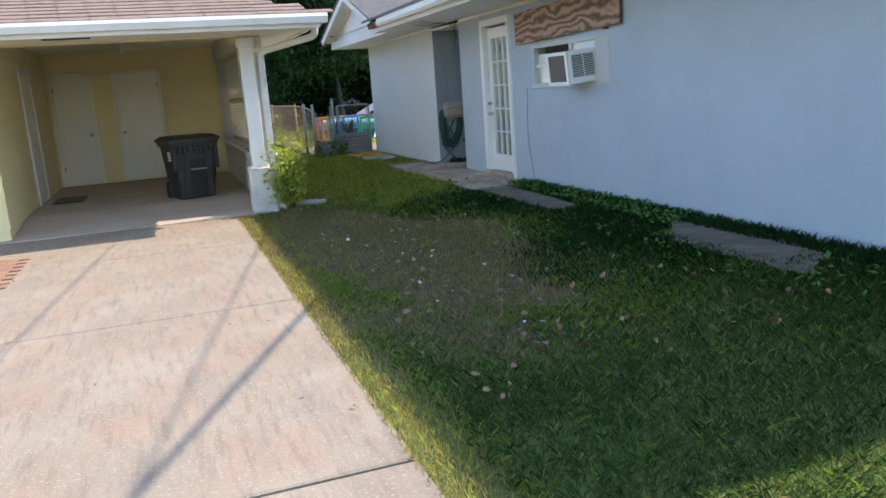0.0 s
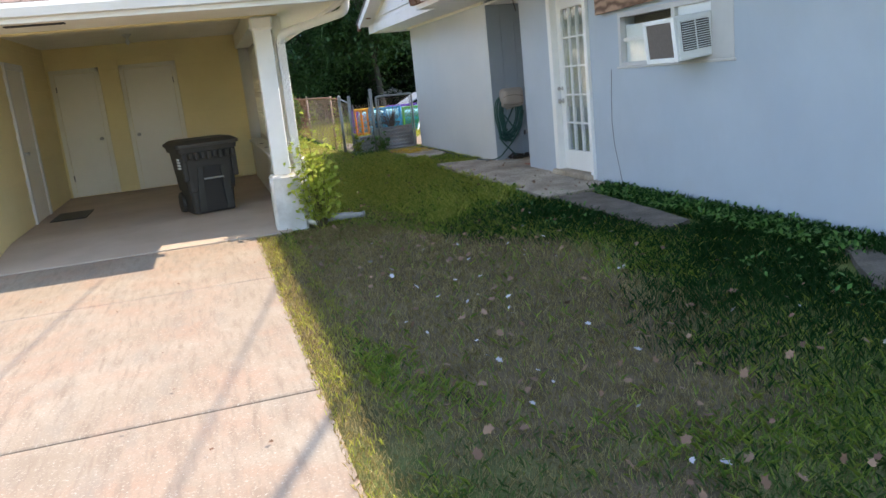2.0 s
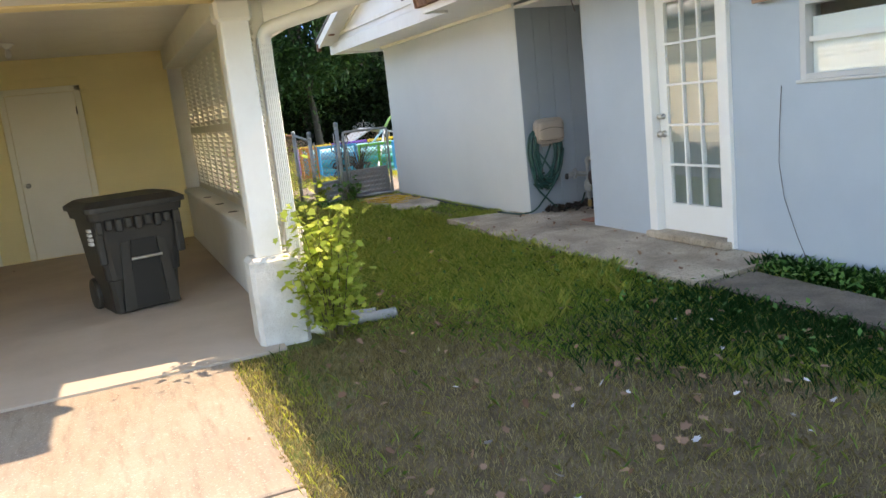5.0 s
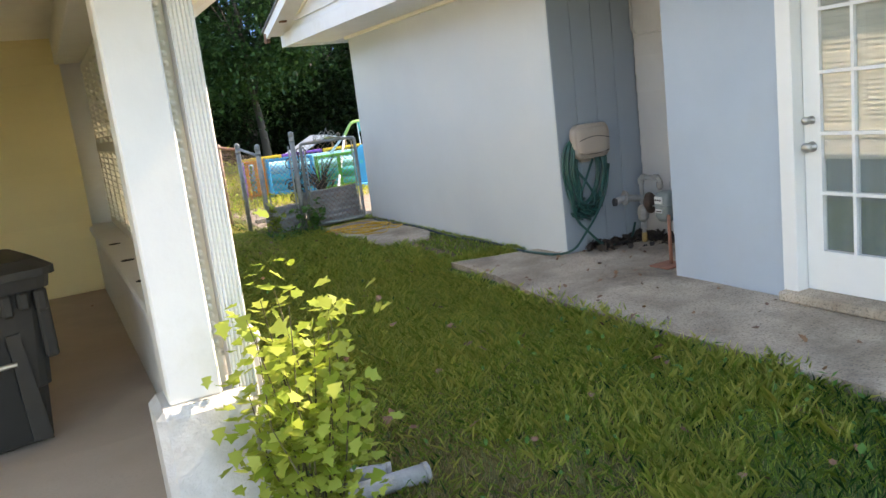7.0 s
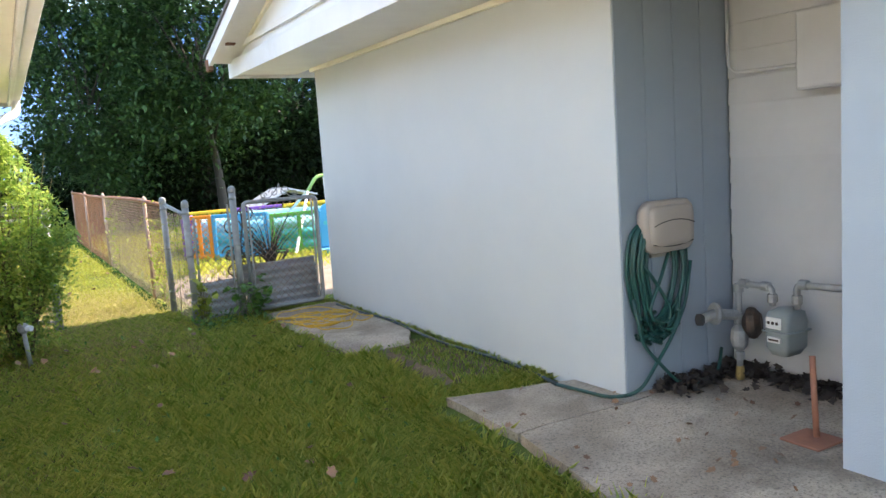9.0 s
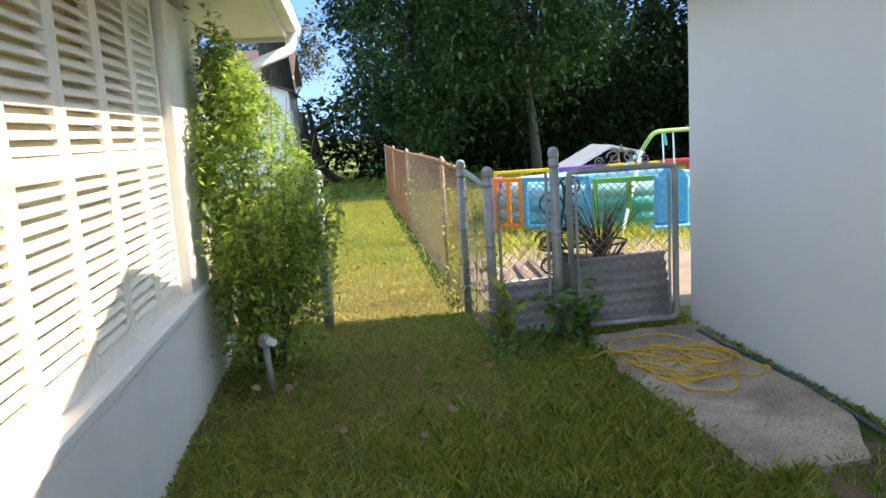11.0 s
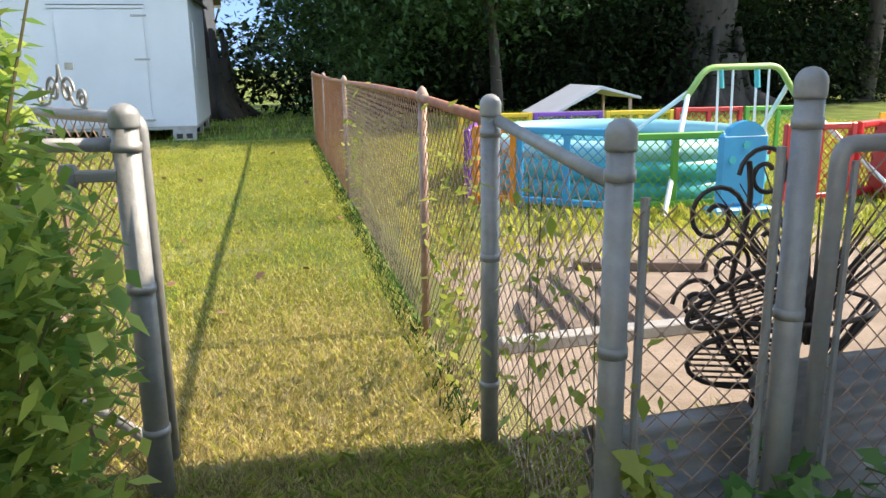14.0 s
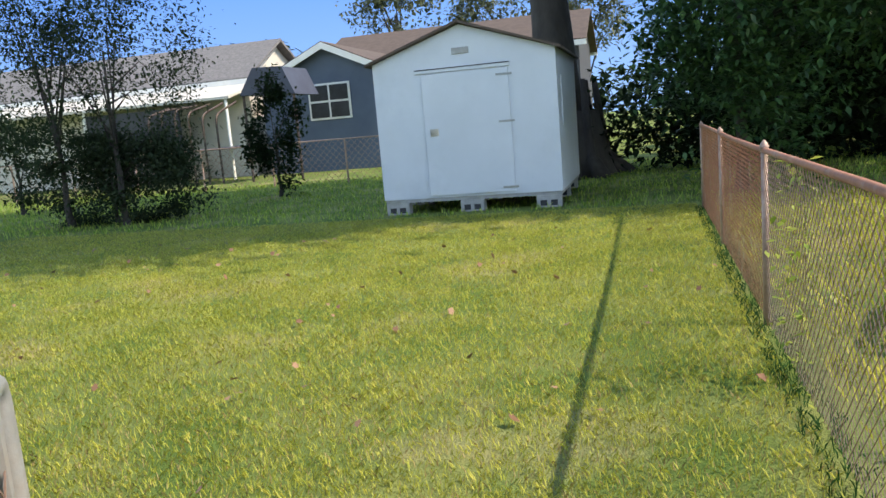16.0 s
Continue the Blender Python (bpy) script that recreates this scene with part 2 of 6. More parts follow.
M["steel"] = mat("galvanised grey steel", (0.33, 0.345, 0.345), (0.25, 0.26, 0.26), 14, 0.5, metal=0.25, bump=0.2, bscale=60, c3=(0.31, 0.285, 0.26))
M["rust"] = mat("rusty steel wire", (0.42, 0.19, 0.12), (0.30, 0.14, 0.09), 10, 0.75, metal=0.1, c3=(0.40, 0.30, 0.24))
M["wire"] = mat("weathered galvanised wire", (0.42, 0.30, 0.24), (0.30, 0.195, 0.155), 16, 0.55, metal=0.2)
M["tin"] = mat("corrugated galvanised tin", (0.55, 0.57, 0.60), (0.42, 0.44, 0.47), 4, 0.5, metal=0.3, c3=(0.35, 0.31, 0.28))
M["black"] = mat("black plastic", (0.022, 0.021, 0.019), (0.036, 0.033, 0.029), 3, 0.5, bump=0.1, bscale=120)
M["iron"] = mat("dark wrought iron", (0.055, 0.045, 0.042), (0.09, 0.06, 0.05), 20, 0.6, metal=0.5)
M["path_dirty"] = mat("soil-stained old concrete", (0.21, 0.17, 0.135), (0.12, 0.098, 0.075), 5.5, 0.95, bump=1.0, bscale=60, c3=(0.10, 0.09, 0.06), fine=0.6)
M["hose"] = mat("dark green rubber hose", (0.012, 0.082, 0.068), (0.009, 0.06, 0.052), 12, 0.4)
M["hose_dark"] = mat("grey-green rubber hose", (0.03, 0.055, 0.055), (0.04, 0.06, 0.055), 12, 0.5)
M["beige"] = mat("beige moulded plastic", (0.40, 0.335, 0.29), (0.37, 0.31, 0.265), 3, 0.5)
M["meter"] = mat("grey enamelled meter", (0.26, 0.30, 0.295), (0.22, 0.255, 0.255), 6, 0.45, bump=0.1, bscale=60)
M["pipe_grey"] = mat("grey painted pipe", (0.36, 0.37, 0.37), (0.27, 0.275, 0.275), 14, 0.5, metal=0.3)
M["rust_pipe"] = mat("rust-red painted pipe", (0.36, 0.15, 0.09), (0.28, 0.12, 0.08), 10, 0.75)
M["paper"] = mat("white dial", (0.75, 0.75, 0.73), (0.7, 0.7, 0.68), 4, 0.5)
M["brass"] = mat("worn brass", (0.55, 0.40, 0.17), (0.45, 0.33, 0.15), 8, 0.4, metal=0.8)
M["chrome"] = mat("dull nickel", (0.55, 0.53, 0.50), (0.45, 0.44, 0.42), 8, 0.3, metal=0.9)
M["cord"] = mat("yellow vinyl cord", (0.66, 0.40, 0.035), (0.58, 0.34, 0.03), 10, 0.5)
M["mulch"] = mat("black wet leaves", (0.035, 0.025, 0.022), (0.06, 0.045, 0.035), 14, 0.9, bump=1.0, bscale=40)
# White darkened: the trees' shade over the shed is put into the paint.
M["shed"] = mat("white shed paint, tree shade in tone", (0.55, 0.585, 0.635), (0.51, 0.545, 0.59), 1.2, 0.6, c3=(0.48, 0.515, 0.56))
M["block"] = mat("grey concrete block", (0.36, 0.36, 0.35), (0.28, 0.28, 0.27), 8, 0.95, bump=0.6, bscale=70)
# Bark is near black: shade of the canopy on the trunks is in this colour.
M["bark"] = mat("grey bark, canopy shade in tone", (0.06, 0.052, 0.046), (0.032, 0.027, 0.024), 5, 0.95, bump=1.0, bscale=14, stretch=(1, 1, 0.3))
M["shadow_slat"] = mat("grey-brown wood for soil shadow", (0.22, 0.165, 0.13), (0.13, 0.10, 0.08), 9, 0.9, bump=0.5, bscale=40)
M["paver"] = mat("brown brick pavers", (0.36, 0.20, 0.13), (0.27, 0.15, 0.10), 6, 0.9, bump=0.4, bscale=70, per=0.15)
M["stem"] = mat("green-brown stem", (0.16, 0.13, 0.06), (0.10, 0.10, 0.045), 9, 0.8)
M["navy"] = mat("slate blue house paint", (0.085, 0.115, 0.17), (0.07, 0.095, 0.145), 1, 0.7)
M["far_white"] = mat("cream white house paint", (0.52, 0.50, 0.44), (0.46, 0.44, 0.39), 1, 0.7)
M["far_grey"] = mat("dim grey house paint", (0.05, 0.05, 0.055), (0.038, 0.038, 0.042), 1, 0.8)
M["tarp"] = mat("dark blue tarpaulin", (0.045, 0.055, 0.085), (0.035, 0.04, 0.065), 2, 0.6)
M["turq"] = mat("turquoise vinyl", (0.03, 0.42, 0.46), (0.025, 0.36, 0.41), 2, 0.35)
M["pale_board"] = mat("pale grey board", (0.42, 0.46, 0.52), (0.37, 0.41, 0.47), 2, 0.6)
M["sand"] = mat("pale sandy soil", (0.33, 0.265, 0.21), (0.22, 0.17, 0.13), 4, 0.95, bump=0.8, bscale=70, c3=(0.22, 0.18, 0.13), fine=0.3)
M["pale_turq"] = mat("pale turquoise vinyl", (0.27, 0.56, 0.59), (0.23, 0.50, 0.54), 2, 0.4)
M["white_vinyl"] = mat("white vinyl", (0.80, 0.82, 0.83), (0.74, 0.77, 0.79), 2, 0.35)
for _n, _c in (("red", (0.58, 0.03, 0.035)), ("yellow_p", (0.72, 0.46, 0.03)), ("purple", (0.20, 0.07, 0.38)), ("green_p", (0.10, 0.40, 0.06)),
               ("orange", (0.78, 0.25, 0.02)), ("blue_p", (0.02, 0.33, 0.60)), ("lime", (0.32, 0.52, 0.16))):
    M[_n] = mat(_n.replace("_p", "") + " play plastic", _c, tuple(v * 0.85 for v in _c), 2, 0.4)
M["grass"] = leaf_mat("grass blades", (0.13, 0.29, 0.032), (0.47, 0.55, 0.10), 0.45, 0.42)
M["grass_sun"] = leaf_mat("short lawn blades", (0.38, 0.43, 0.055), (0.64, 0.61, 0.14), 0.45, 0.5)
M["grass_mid"] = leaf_mat("light green lawn blades", (0.25, 0.40, 0.05), (0.74, 0.72, 0.19), 0.45, 0.4)
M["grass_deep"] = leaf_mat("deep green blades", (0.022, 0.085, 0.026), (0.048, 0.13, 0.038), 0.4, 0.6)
M["straw"] = leaf_mat("dry straw blades", (0.27, 0.21, 0.082), (0.53, 0.43, 0.20), 0.3)
M["straw_pale"] = leaf_mat("bleached straw blades", (0.46, 0.41, 0.13), (0.80, 0.71, 0.34), 0.35)
# Duller copy of the lawn blades: shade of the house put into the tint.
M["grass_shade"] = leaf_mat("dull mown blades, house shade in tone", (0.06, 0.15, 0.04), (0.19, 0.27, 0.085), 0.4, 0.6)
M["weed"] = leaf_mat("broad weed leaves", (0.05, 0.16, 0.03), (0.13, 0.27, 0.06))
M["maple"] = leaf_mat("yellow-green lobed leaves", (0.30, 0.40, 0.05), (0.52, 0.56, 0.12), 0.5)
M["bush"] = leaf_mat("bright small leaves", (0.12, 0.27, 0.055), (0.46, 0.57, 0.13), 0.5)
M["oak"] = leaf_mat("dark tree leaves", (0.012, 0.042, 0.017), (0.062, 0.135, 0.042), 0.35, 0.5)
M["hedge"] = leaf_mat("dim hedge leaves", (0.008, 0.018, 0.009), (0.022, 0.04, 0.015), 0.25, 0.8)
M["olive"] = leaf_mat("grey olive leaves", (0.06, 0.08, 0.045), (0.13, 0.14, 0.075), 0.3)
M["sapling"] = leaf_mat("dull green sapling leaves", (0.018, 0.032, 0.016), (0.05, 0.07, 0.035), 0.3, 0.8)
M["vine"] = leaf_mat("yellow-green vine leaves", (0.20, 0.29, 0.04), (0.40, 0.43, 0.09), 0.45)
M["litter"] = leaf_mat("fallen leaves", (0.15, 0.075, 0.045), (0.34, 0.20, 0.12), 0.1)
M["petal"] = leaf_mat("pale scraps", (0.45, 0.42, 0.43), (0.66, 0.62, 0.62), 0.1)


# ---- makers ----
def done(bm, name, material, smooth=False):
    me = bpy.data.meshes.new(name)
    bmesh.ops.recalc_face_normals(bm, faces=bm.faces)
    bm.to_mesh(me)
    bm.free()
    me.materials.append(material)
    if smooth:
        me.polygons.foreach_set("use_smooth", [True] * len(me.polygons))
    return me


def thing(name, at, label, category, group="", kind=""):
    ob = new(name)
    ob.location = at
    ob.empty_display_size = 0.1
    return tagged(ob, label, category, group, kind)


def part(name, bm, material, parent, label="", smooth=False):
    """One mesh, made in world metres, under a thing (an Empty that is only moved) or under a part."""
    ob = new(name, done(bm, name, material, smooth))
    ob.parent = parent
    if parent.type == 'EMPTY':
        ob.matrix_parent_inverse = Matrix.Translation(-Vector(parent.location))
    return tagged(ob, label)


def solid(name, bm, material, label, category, kind="", group="", smooth=False):
    return tagged(new(name, done(bm, name, material, smooth)), label, category, group, kind)


def nb():
    return bmesh.new()


def box(bm, x0, y0, z0, x1, y1, z1, bevel=0.0, turn=None):
    r = bmesh.ops.create_cube(bm, size=1.0)
    vs = r["verts"]
    for v in vs:
        v.co = Vector(((x0 + x1) / 2 + v.co.x * (x1 - x0), (y0 + y1) / 2 + v.co.y * (y1 - y0), (z0 + z1) / 2 + v.co.z * (z1 - z0)))
    if bevel:
        es = list({e for v in vs for e in v.link_edges})
        r = bmesh.ops.bevel(bm, geom=es, offset=bevel, segments=1, affect='EDGES', profile=0.5)
        vs = list({v for f in r["faces"] for v in f.verts} | {v for v in vs if v.is_valid})
    if turn is not None:
        bmesh.ops.transform(bm, matrix=turn, verts=vs)
    return bm


def tube(bm, pts, r, seg=8, r2=None, cap=True):
    """A round bar along points; r to r2."""
    pts = [Vector(p) for p in pts]
    rings, n = [], len(pts)
    side = None
    for i, p in enumerate(pts):
        d = (pts[min(i + 1, n - 1)] - pts[max(i - 1, 0)]).normalized()
        if side is None:
            side = d.orthogonal().normalized()
        side = (side - d * side.dot(d)).normalized()
        up = d.cross(side)
        q = r if r2 is None else r + (r2 - r) * i / max(n - 1, 1)
        rings.append([bm.verts.new(p + (side * math.cos(a) + up * math.sin(a)) * q) for a in (2 * math.pi * k / seg for k in range(seg))])
    for a, b in zip(rings, rings[1:]):
        for k in range(seg):
            bm.faces.new((a[k], a[(k + 1) % seg], b[(k + 1) % seg], b[k]))
    if cap:
        bm.faces.new(rings[0])
        bm.faces.new(rings[-1])
    return bm


def turned(bm, at, profile, seg=16, axis=(0, 0, 1)):
    """A lathe shape: (radius, height) pairs about an axis."""
    q = Vector(axis).normalized().to_track_quat('Z', 'Y')
    rings = []
    for r, h in profile:
        rings.append([bm.verts.new(Vector(at) + q @ Vector((r * math.cos(a), r * math.sin(a), h))) for a in (2 * math.pi * k / seg for k in range(seg))])
    for a, b in zip(rings, rings[1:]):
        for k in range(seg):
            bm.faces.new((a[k], a[(k + 1) % seg], b[(k + 1) % seg], b[k]))
    bm.faces.new(rings[0])
    bm.faces.new(rings[-1])
    return bm


def prism(bm, poly, axis, a, b):
    """A polygon given in the two other axes, carried from a to b along an axis."""
    def put(u, v, w):
        return {'x': (w, u, v), 'y': (u, w, v), 'z': (u, v, w)}[axis]
    lo = [bm.verts.new(put(u, v, a)) for u, v in poly]
    hi = [bm.verts.new(put(u, v, b)) for u, v in poly]
    bm.faces.new(lo)
    bm.faces.new(hi)
    for i in range(len(poly)):
        j = (i + 1) % len(poly)
        bm.faces.new((lo[i], lo[j], hi[j], hi[i]))
    return bm


def bent(pts, r=0.1, n=5):
    """A path with its inner corners rounded."""
    pts = [Vector(p) for p in pts]
    out = [pts[0]]
    for a, b, c in zip(pts, pts[1:], pts[2:]):
        u, v = (a - b).normalized(), (c - b).normalized()
        for k in range(n + 1):
            s = k / n
            out.append((b + u * r) * (1 - s) ** 2 + b * 2 * s * (1 - s) + (b + v * r) * s ** 2)
    return out + [pts[-1]]


def quads(name, verts, faces, material):
    me = bpy.data.meshes.new(name)
    me.from_pydata(verts, [], faces)
    me.materials.append(material)
    return me


def leaves(name, centres, size, material, rng, droop=0.3, lobes=False):
    """Many small leaves: folded kite shapes (or lobed ones), one at each centre."""
    n = len(centres)
    c = np.asarray(centres, float)
    yaw = rng.uniform(0, 2 * np.pi, n)
    tilt = rng.normal(-droop, 0.55, n)
    L = size * rng.uniform(0.6, 1.3, n)
    d = np.stack([np.cos(yaw) * np.cos(tilt), np.sin(yaw) * np.cos(tilt), np.sin(tilt)], 1)
    s = np.stack([-np.sin(yaw), np.cos(yaw), rng.normal(0, 0.35, n)], 1)
    s /= np.linalg.norm(s, axis=1)[:, None]
    L = L[:, None]
    if lobes:
        shape = ((0, 0), (0.15, 0.42), (0.45, 0.30), (0.62, 0.5), (0.72, 0.2), (1.05, 0), (0.72, -0.2), (0.62, -0.5), (0.45, -0.30), (0.15, -0.42))
    else:
        shape = ((0, 0), (0.45, 0.27), (1.0, 0), (0.45, -0.27))
    k = len(shape)
    v = np.stack([c + d * (a * L) + s * (b * L) + np.array([0, 0, 1]) * (abs(b) * 0.25 * L) for a, b in shape], 1).reshape(-1, 3)
    me = bpy.data.meshes.new(name)
    me.vertices.add(n * k)
    me.vertices.foreach_set("co", v.ravel())
    me.loops.add(n * k)
    me.loops.foreach_set("vertex_index", np.arange(n * k))
    me.polygons.add(n)
    me.polygons.foreach_set("loop_start", np.arange(n) * k)
    me.polygons.foreach_set("loop_total", np.full(n, k))
    me.update(calc_edges=True)
    me.materials.append(material)
    return me


def blades(name, xy, z, height, width, material, rng, label, flop=(0.15, 0.9)):
    """Grass: one bent blade of two faces at each place."""
    n = len(xy)
    yaw = rng.uniform(0, 2 * np.pi, n)
    h = height * rng.uniform(0.5, 1.25, n)
    w = width * rng.uniform(0.7, 1.3, n)
    lean = h * rng.uniform(flop[0], flop[1], n)
    dx, dy = np.cos(yaw), np.sin(yaw)
    base = np.stack([xy[:, 0], xy[:, 1], z + lie(xy[:, 0], xy[:, 1])], 1)
    sx = np.stack([-dy * w / 2, dx * w / 2, np.zeros(n)], 1)
    mid = base + np.stack([dx * lean * 0.35, dy * lean * 0.35, h * 0.62], 1)
    tip = base + np.stack([dx * lean, dy * lean, h], 1)
    v = np.stack([base - sx, base + sx, mid + sx * 0.7, tip, mid - sx * 0.7], 1).reshape(-1, 3)
    me = bpy.data.meshes.new(name)
    me.vertices.add(n * 5)
    me.vertices.foreach_set("co", v.ravel())
    me.loops.add(n * 5)
    me.loops.foreach_set("vertex_index", np.arange(n * 5))
    me.polygons.add(n)
    me.polygons.foreach_set("loop_start", np.arange(n) * 5)
    me.polygons.foreach_set("loop_total", np.full(n, 5))
    me.update(calc_edges=True)
    me.materials.append(material)
    return tagged(new(name, me), label, "grass", "", "stuff")


rng = np.random.default_rng(7)


def ease(v):
    v = np.clip(v, 0.0, 1.0)
    return v * v * (3 - 2 * v)


def lie(x, y):
    """Height of the ground: the drive and the worn lawn lie lower than the path by the house and the lawn behind."""
    x, y = np.asarray(x), np.asarray(y)
    front = -0.105 * (1 - ease((x - 2.7) / 0.9)) * (1 - ease((y - 9.9) / 2.2))
    return front - 0.05 * (1 - ease((x - 3.7) / 0.25)) * ease((y - 9.9) / 2.2) * (1 - ease((y - 13.2) / 1.4))


def scatter(n, x0, y0, x1, y1, keep=None):
    p = np.stack([rng.uniform(x0, x1, n), rng.uniform(y0, y1, n)], 1)
    return p[keep(p[:, 0], p[:, 1])] if keep is not None else p


def outside(x, y, rects):
    ok = np.ones(len(x), bool)
    for x0, y0, x1, y1 in rects:
        ok &= ~((x > x0) & (x < x1) & (y > y0) & (y < y1))
    return ok


def boards(parent, axis, face, a, b, z0, z1, step, material, depth=0.016, gaps=()):
    """Lap siding: each course a thin wedge, an object of its own; axis is the way the boards run, face their back plane, gaps the openings (a, b, z0, z1)."""
    sign = 1 if depth > 0 else -1
    z = z0
    while z < z1 - 0.01:
        top = min(z + step, z1)
        spans = [(a, b)]
        for ga, gb, g0, g1 in gaps:
            if z < g1 - 0.02 and top > g0 + 0.02:
                nxt = []
                for s0, s1 in spans:
                    if gb <= s0 or ga >= s1:
                        nxt.append((s0, s1))
                        continue
                    if ga > s0:
                        nxt.append((s0, ga))
                    if gb < s1:
                        nxt.append((gb, s1))
                spans = nxt
        for s0, s1 in spans:
            if s1 - s0 < 0.03:
                continue
            bm = nb()
            poly = [(face, z), (face + depth, z), (face + depth * 0.35, top), (face, top)]
            if axis == 'y':
                prism(bm, poly, 'y', s0, s1)
            else:
                prism(bm, [(p, q) for p, q in poly], 'x', s0, s1)
            part("siding_board", bm, material, parent)
        z += step


# ---- ground ----
def flat(name, poly, z, material, label, category="ground", kind="structure"):
    bm = nb()
    bm.faces.new([bm.verts.new((x, y, z)) for x, y in poly])
    return solid(name, bm, material, label, category, kind)


gx = [-900, -120, -30, -8, -4, 0, 0.9] + [1.3 + 0.1 * k for k in range(29)] + [4.3, 5, 9, 30, 120, 900]
gy = [-900, -120, -30, -10, -4, 0, 4, 8, 9.5] + [9.9 + 0.2 * k for k in range(25)] + [16, 20, 60, 200, 900]
gv = [(x, y, float(lie(x, y)) - (0.03 if -4.3 < x < 0.92 and -8 < y < 9.7 else 0.0)) for y in gy for x in gx]
gf_ = [(j * len(gx) + i, j * len(gx) + i + 1, (j + 1) * len(gx) + i + 1, (j + 1) * len(gx) + i) for j in range(len(gy) - 1) for i in range(len(gx) - 1)]
ground = tagged(new("ground", quads("ground", gv, gf_, M["soil"])), "green and straw-coloured lawn soil reaching the horizon", "ground", "", "structure")
flat("yard_soil", [(3.55, 17.6), (6.2, 17.0), (7.2, 19.0), (6.9, 20.6), (4.4, 20.8), (3.6, 20.2)], 0.006, M["sand"], "bare trodden soil and paving behind the gate")

# drive: cast slabs with open joints
drive = thing("driveway", (-1.5, 3, 0), "pale sunlit concrete driveway of cast slabs with joints", "driveway", kind="structure")
ys = [-7.0, -4.2, -0.5, 2.22, 5.1, 7.78, 9.78]
for a, c in zip(ys, ys[1:]):
    for x0, x1 in ((-4.2, -1.9), (-1.885, 0.97)):
        part("slab", box(nb(), x0, a + 0.014, -0.22, x1, c - 0.014, -0.096, 0.009), M["concrete"], drive)
pv = thing("brick_border", (-2.1, 7.7, -0.098), "brown brick pavers laid beside the drive", "paving", kind="structure")
brick = done(box(nb(), -0.098, -0.048, 0, 0.098, 0.048, 0.014, 0.004), "brick", M["paver"])
for r in range(16):
    for k in range(7):
        q = new("brick", brick)
        q.parent = pv
        q.location = (-0.62 + k * 0.2 + (r % 2) * 0.1, -0.75 + r * 0.1, 0.002)
solid("carport_floor", prism(nb(), [(9.79, -0.2), (9.79, -0.088), (11.1, 0.024), (15.42, 0.024), (15.42, -0.2)], 'x', -1.9, 1.34), M["garage_floor"], "worn brown-grey concrete carport floor", "floor", "structure")

# old path slabs by the blue house
walkway = thing("pavement", (4.3, 10, 0), "old stained concrete path beside the house wall", "path", kind="structure")


def rough_slab(poly, z, parent, material="path"):
    bm = nb()
    pts = []
    for (x0, y0), (x1, y1) in zip(poly, poly[1:] + poly[:1]):
        k = max(int(math.hypot(x1 - x0, y1 - y0) / 0.18), 1)
        for i in range(k):
            x, y = x0 + (x1 - x0) * i / k, y0 + (y1 - y0) * i / k
            pts.append((x + 0.028 * noise.noise((x * 4, y * 4, 1)), y + 0.028 * noise.noise((x * 4, y * 4, 7))))
    prism(bm, pts, 'z', -0.1, z)
    return part("slab", bm, M[material], parent)


rough_slab([(4.0, 12.385), (5.66, 12.385), (5.66, 12.46), (4.8, 12.46), (4.79, 12.9), (4.02, 13.12)], 0.05, walkway)
rough_slab([(3.92, 8.75), (4.79, 8.8), (4.79, 11.19), (5.66, 11.19), (5.66, 12.365), (4.0, 12.365), (3.86, 11.4)], 0.055, walkway)
rough_slab([(3.96, 6.6), (4.3, 6.75), (4.38, 7.6), (4.42, 8.72), (3.93, 8.72)], 0.04, walkway, "path_dirty")
rough_slab([(4.02, 14.46), (4.5, 14.5), (4.74, 15.0), (4.76, 16.72), (3.98, 16.6), (3.96, 15.6)], 0.035, walkway)
rough_slab([(3.98, 3.2), (4.68, 3.6), (4.72, 5.0), (4.6, 5.5), (4.0, 4.6)], 0.045, walkway, "path_dirty")
solid("patio", box(nb(), -1.6, 17.9, -0.1, 1.53, 19.63, 0.03, 0.005), M["concrete"], "pale concrete patio slab behind the open gate", "patio", "structure")


# ---- blue house ----
def wall_with_holes(name, x0, x1, y0, y1, z1, holes, material, label):
    """A wall along y between two x faces, with openings (y0, y1, z0, z1) through it."""
    bm = nb()
    cuts = sorted({y0, y1, *[h[0] for h in holes], *[h[1] for h in holes]})
    for a, b in zip(cuts, cuts[1:]):
        hs = [h for h in holes if h[0] <= a and h[1] >= b]
        if not hs:
            box(bm, x0, a, -0.05, x1, b, z1)
        else:
            _, _, h0, h1 = hs[0]
            if h0 > 0:
                box(bm, x0, a, -0.05, x1, b, h0)
            box(bm, x0, a, h1, x1, b, z1)
    bmesh.ops.remove_doubles(bm, verts=bm.verts, dist=0.0005)
    inner = [f for f in bm.faces if len([g for g in bm.faces if g is not f and (g.calc_center_median() - f.calc_center_median()).length < 0.001]) > 0]
    bmesh.ops.delete(bm, geom=inner, context='FACES_ONLY')
    return solid(name, bm, material, label, "wall", "structure")


DOOR = (9.345, 10.165, 0.12, 2.17)
WIN = (6.80, 8.65, 1.305, 1.84)
wall_with_holes("wall_east", 4.8, 5.0, 1.5, 11.19, 2.5, [(DOOR[0] - 0.03, DOOR[1] + 0.03, 0.06, DOOR[3] + 0.03), WIN], M["blue"], "pale blue painted house wall with damp stains")
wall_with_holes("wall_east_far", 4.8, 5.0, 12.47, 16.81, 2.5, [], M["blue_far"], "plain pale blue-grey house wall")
solid("wall_south", box(nb(), 5.0, 1.5, -0.05, 10, 1.7, 2.5), M["blue"], "pale blue end wall of the house", "wall", "structure")
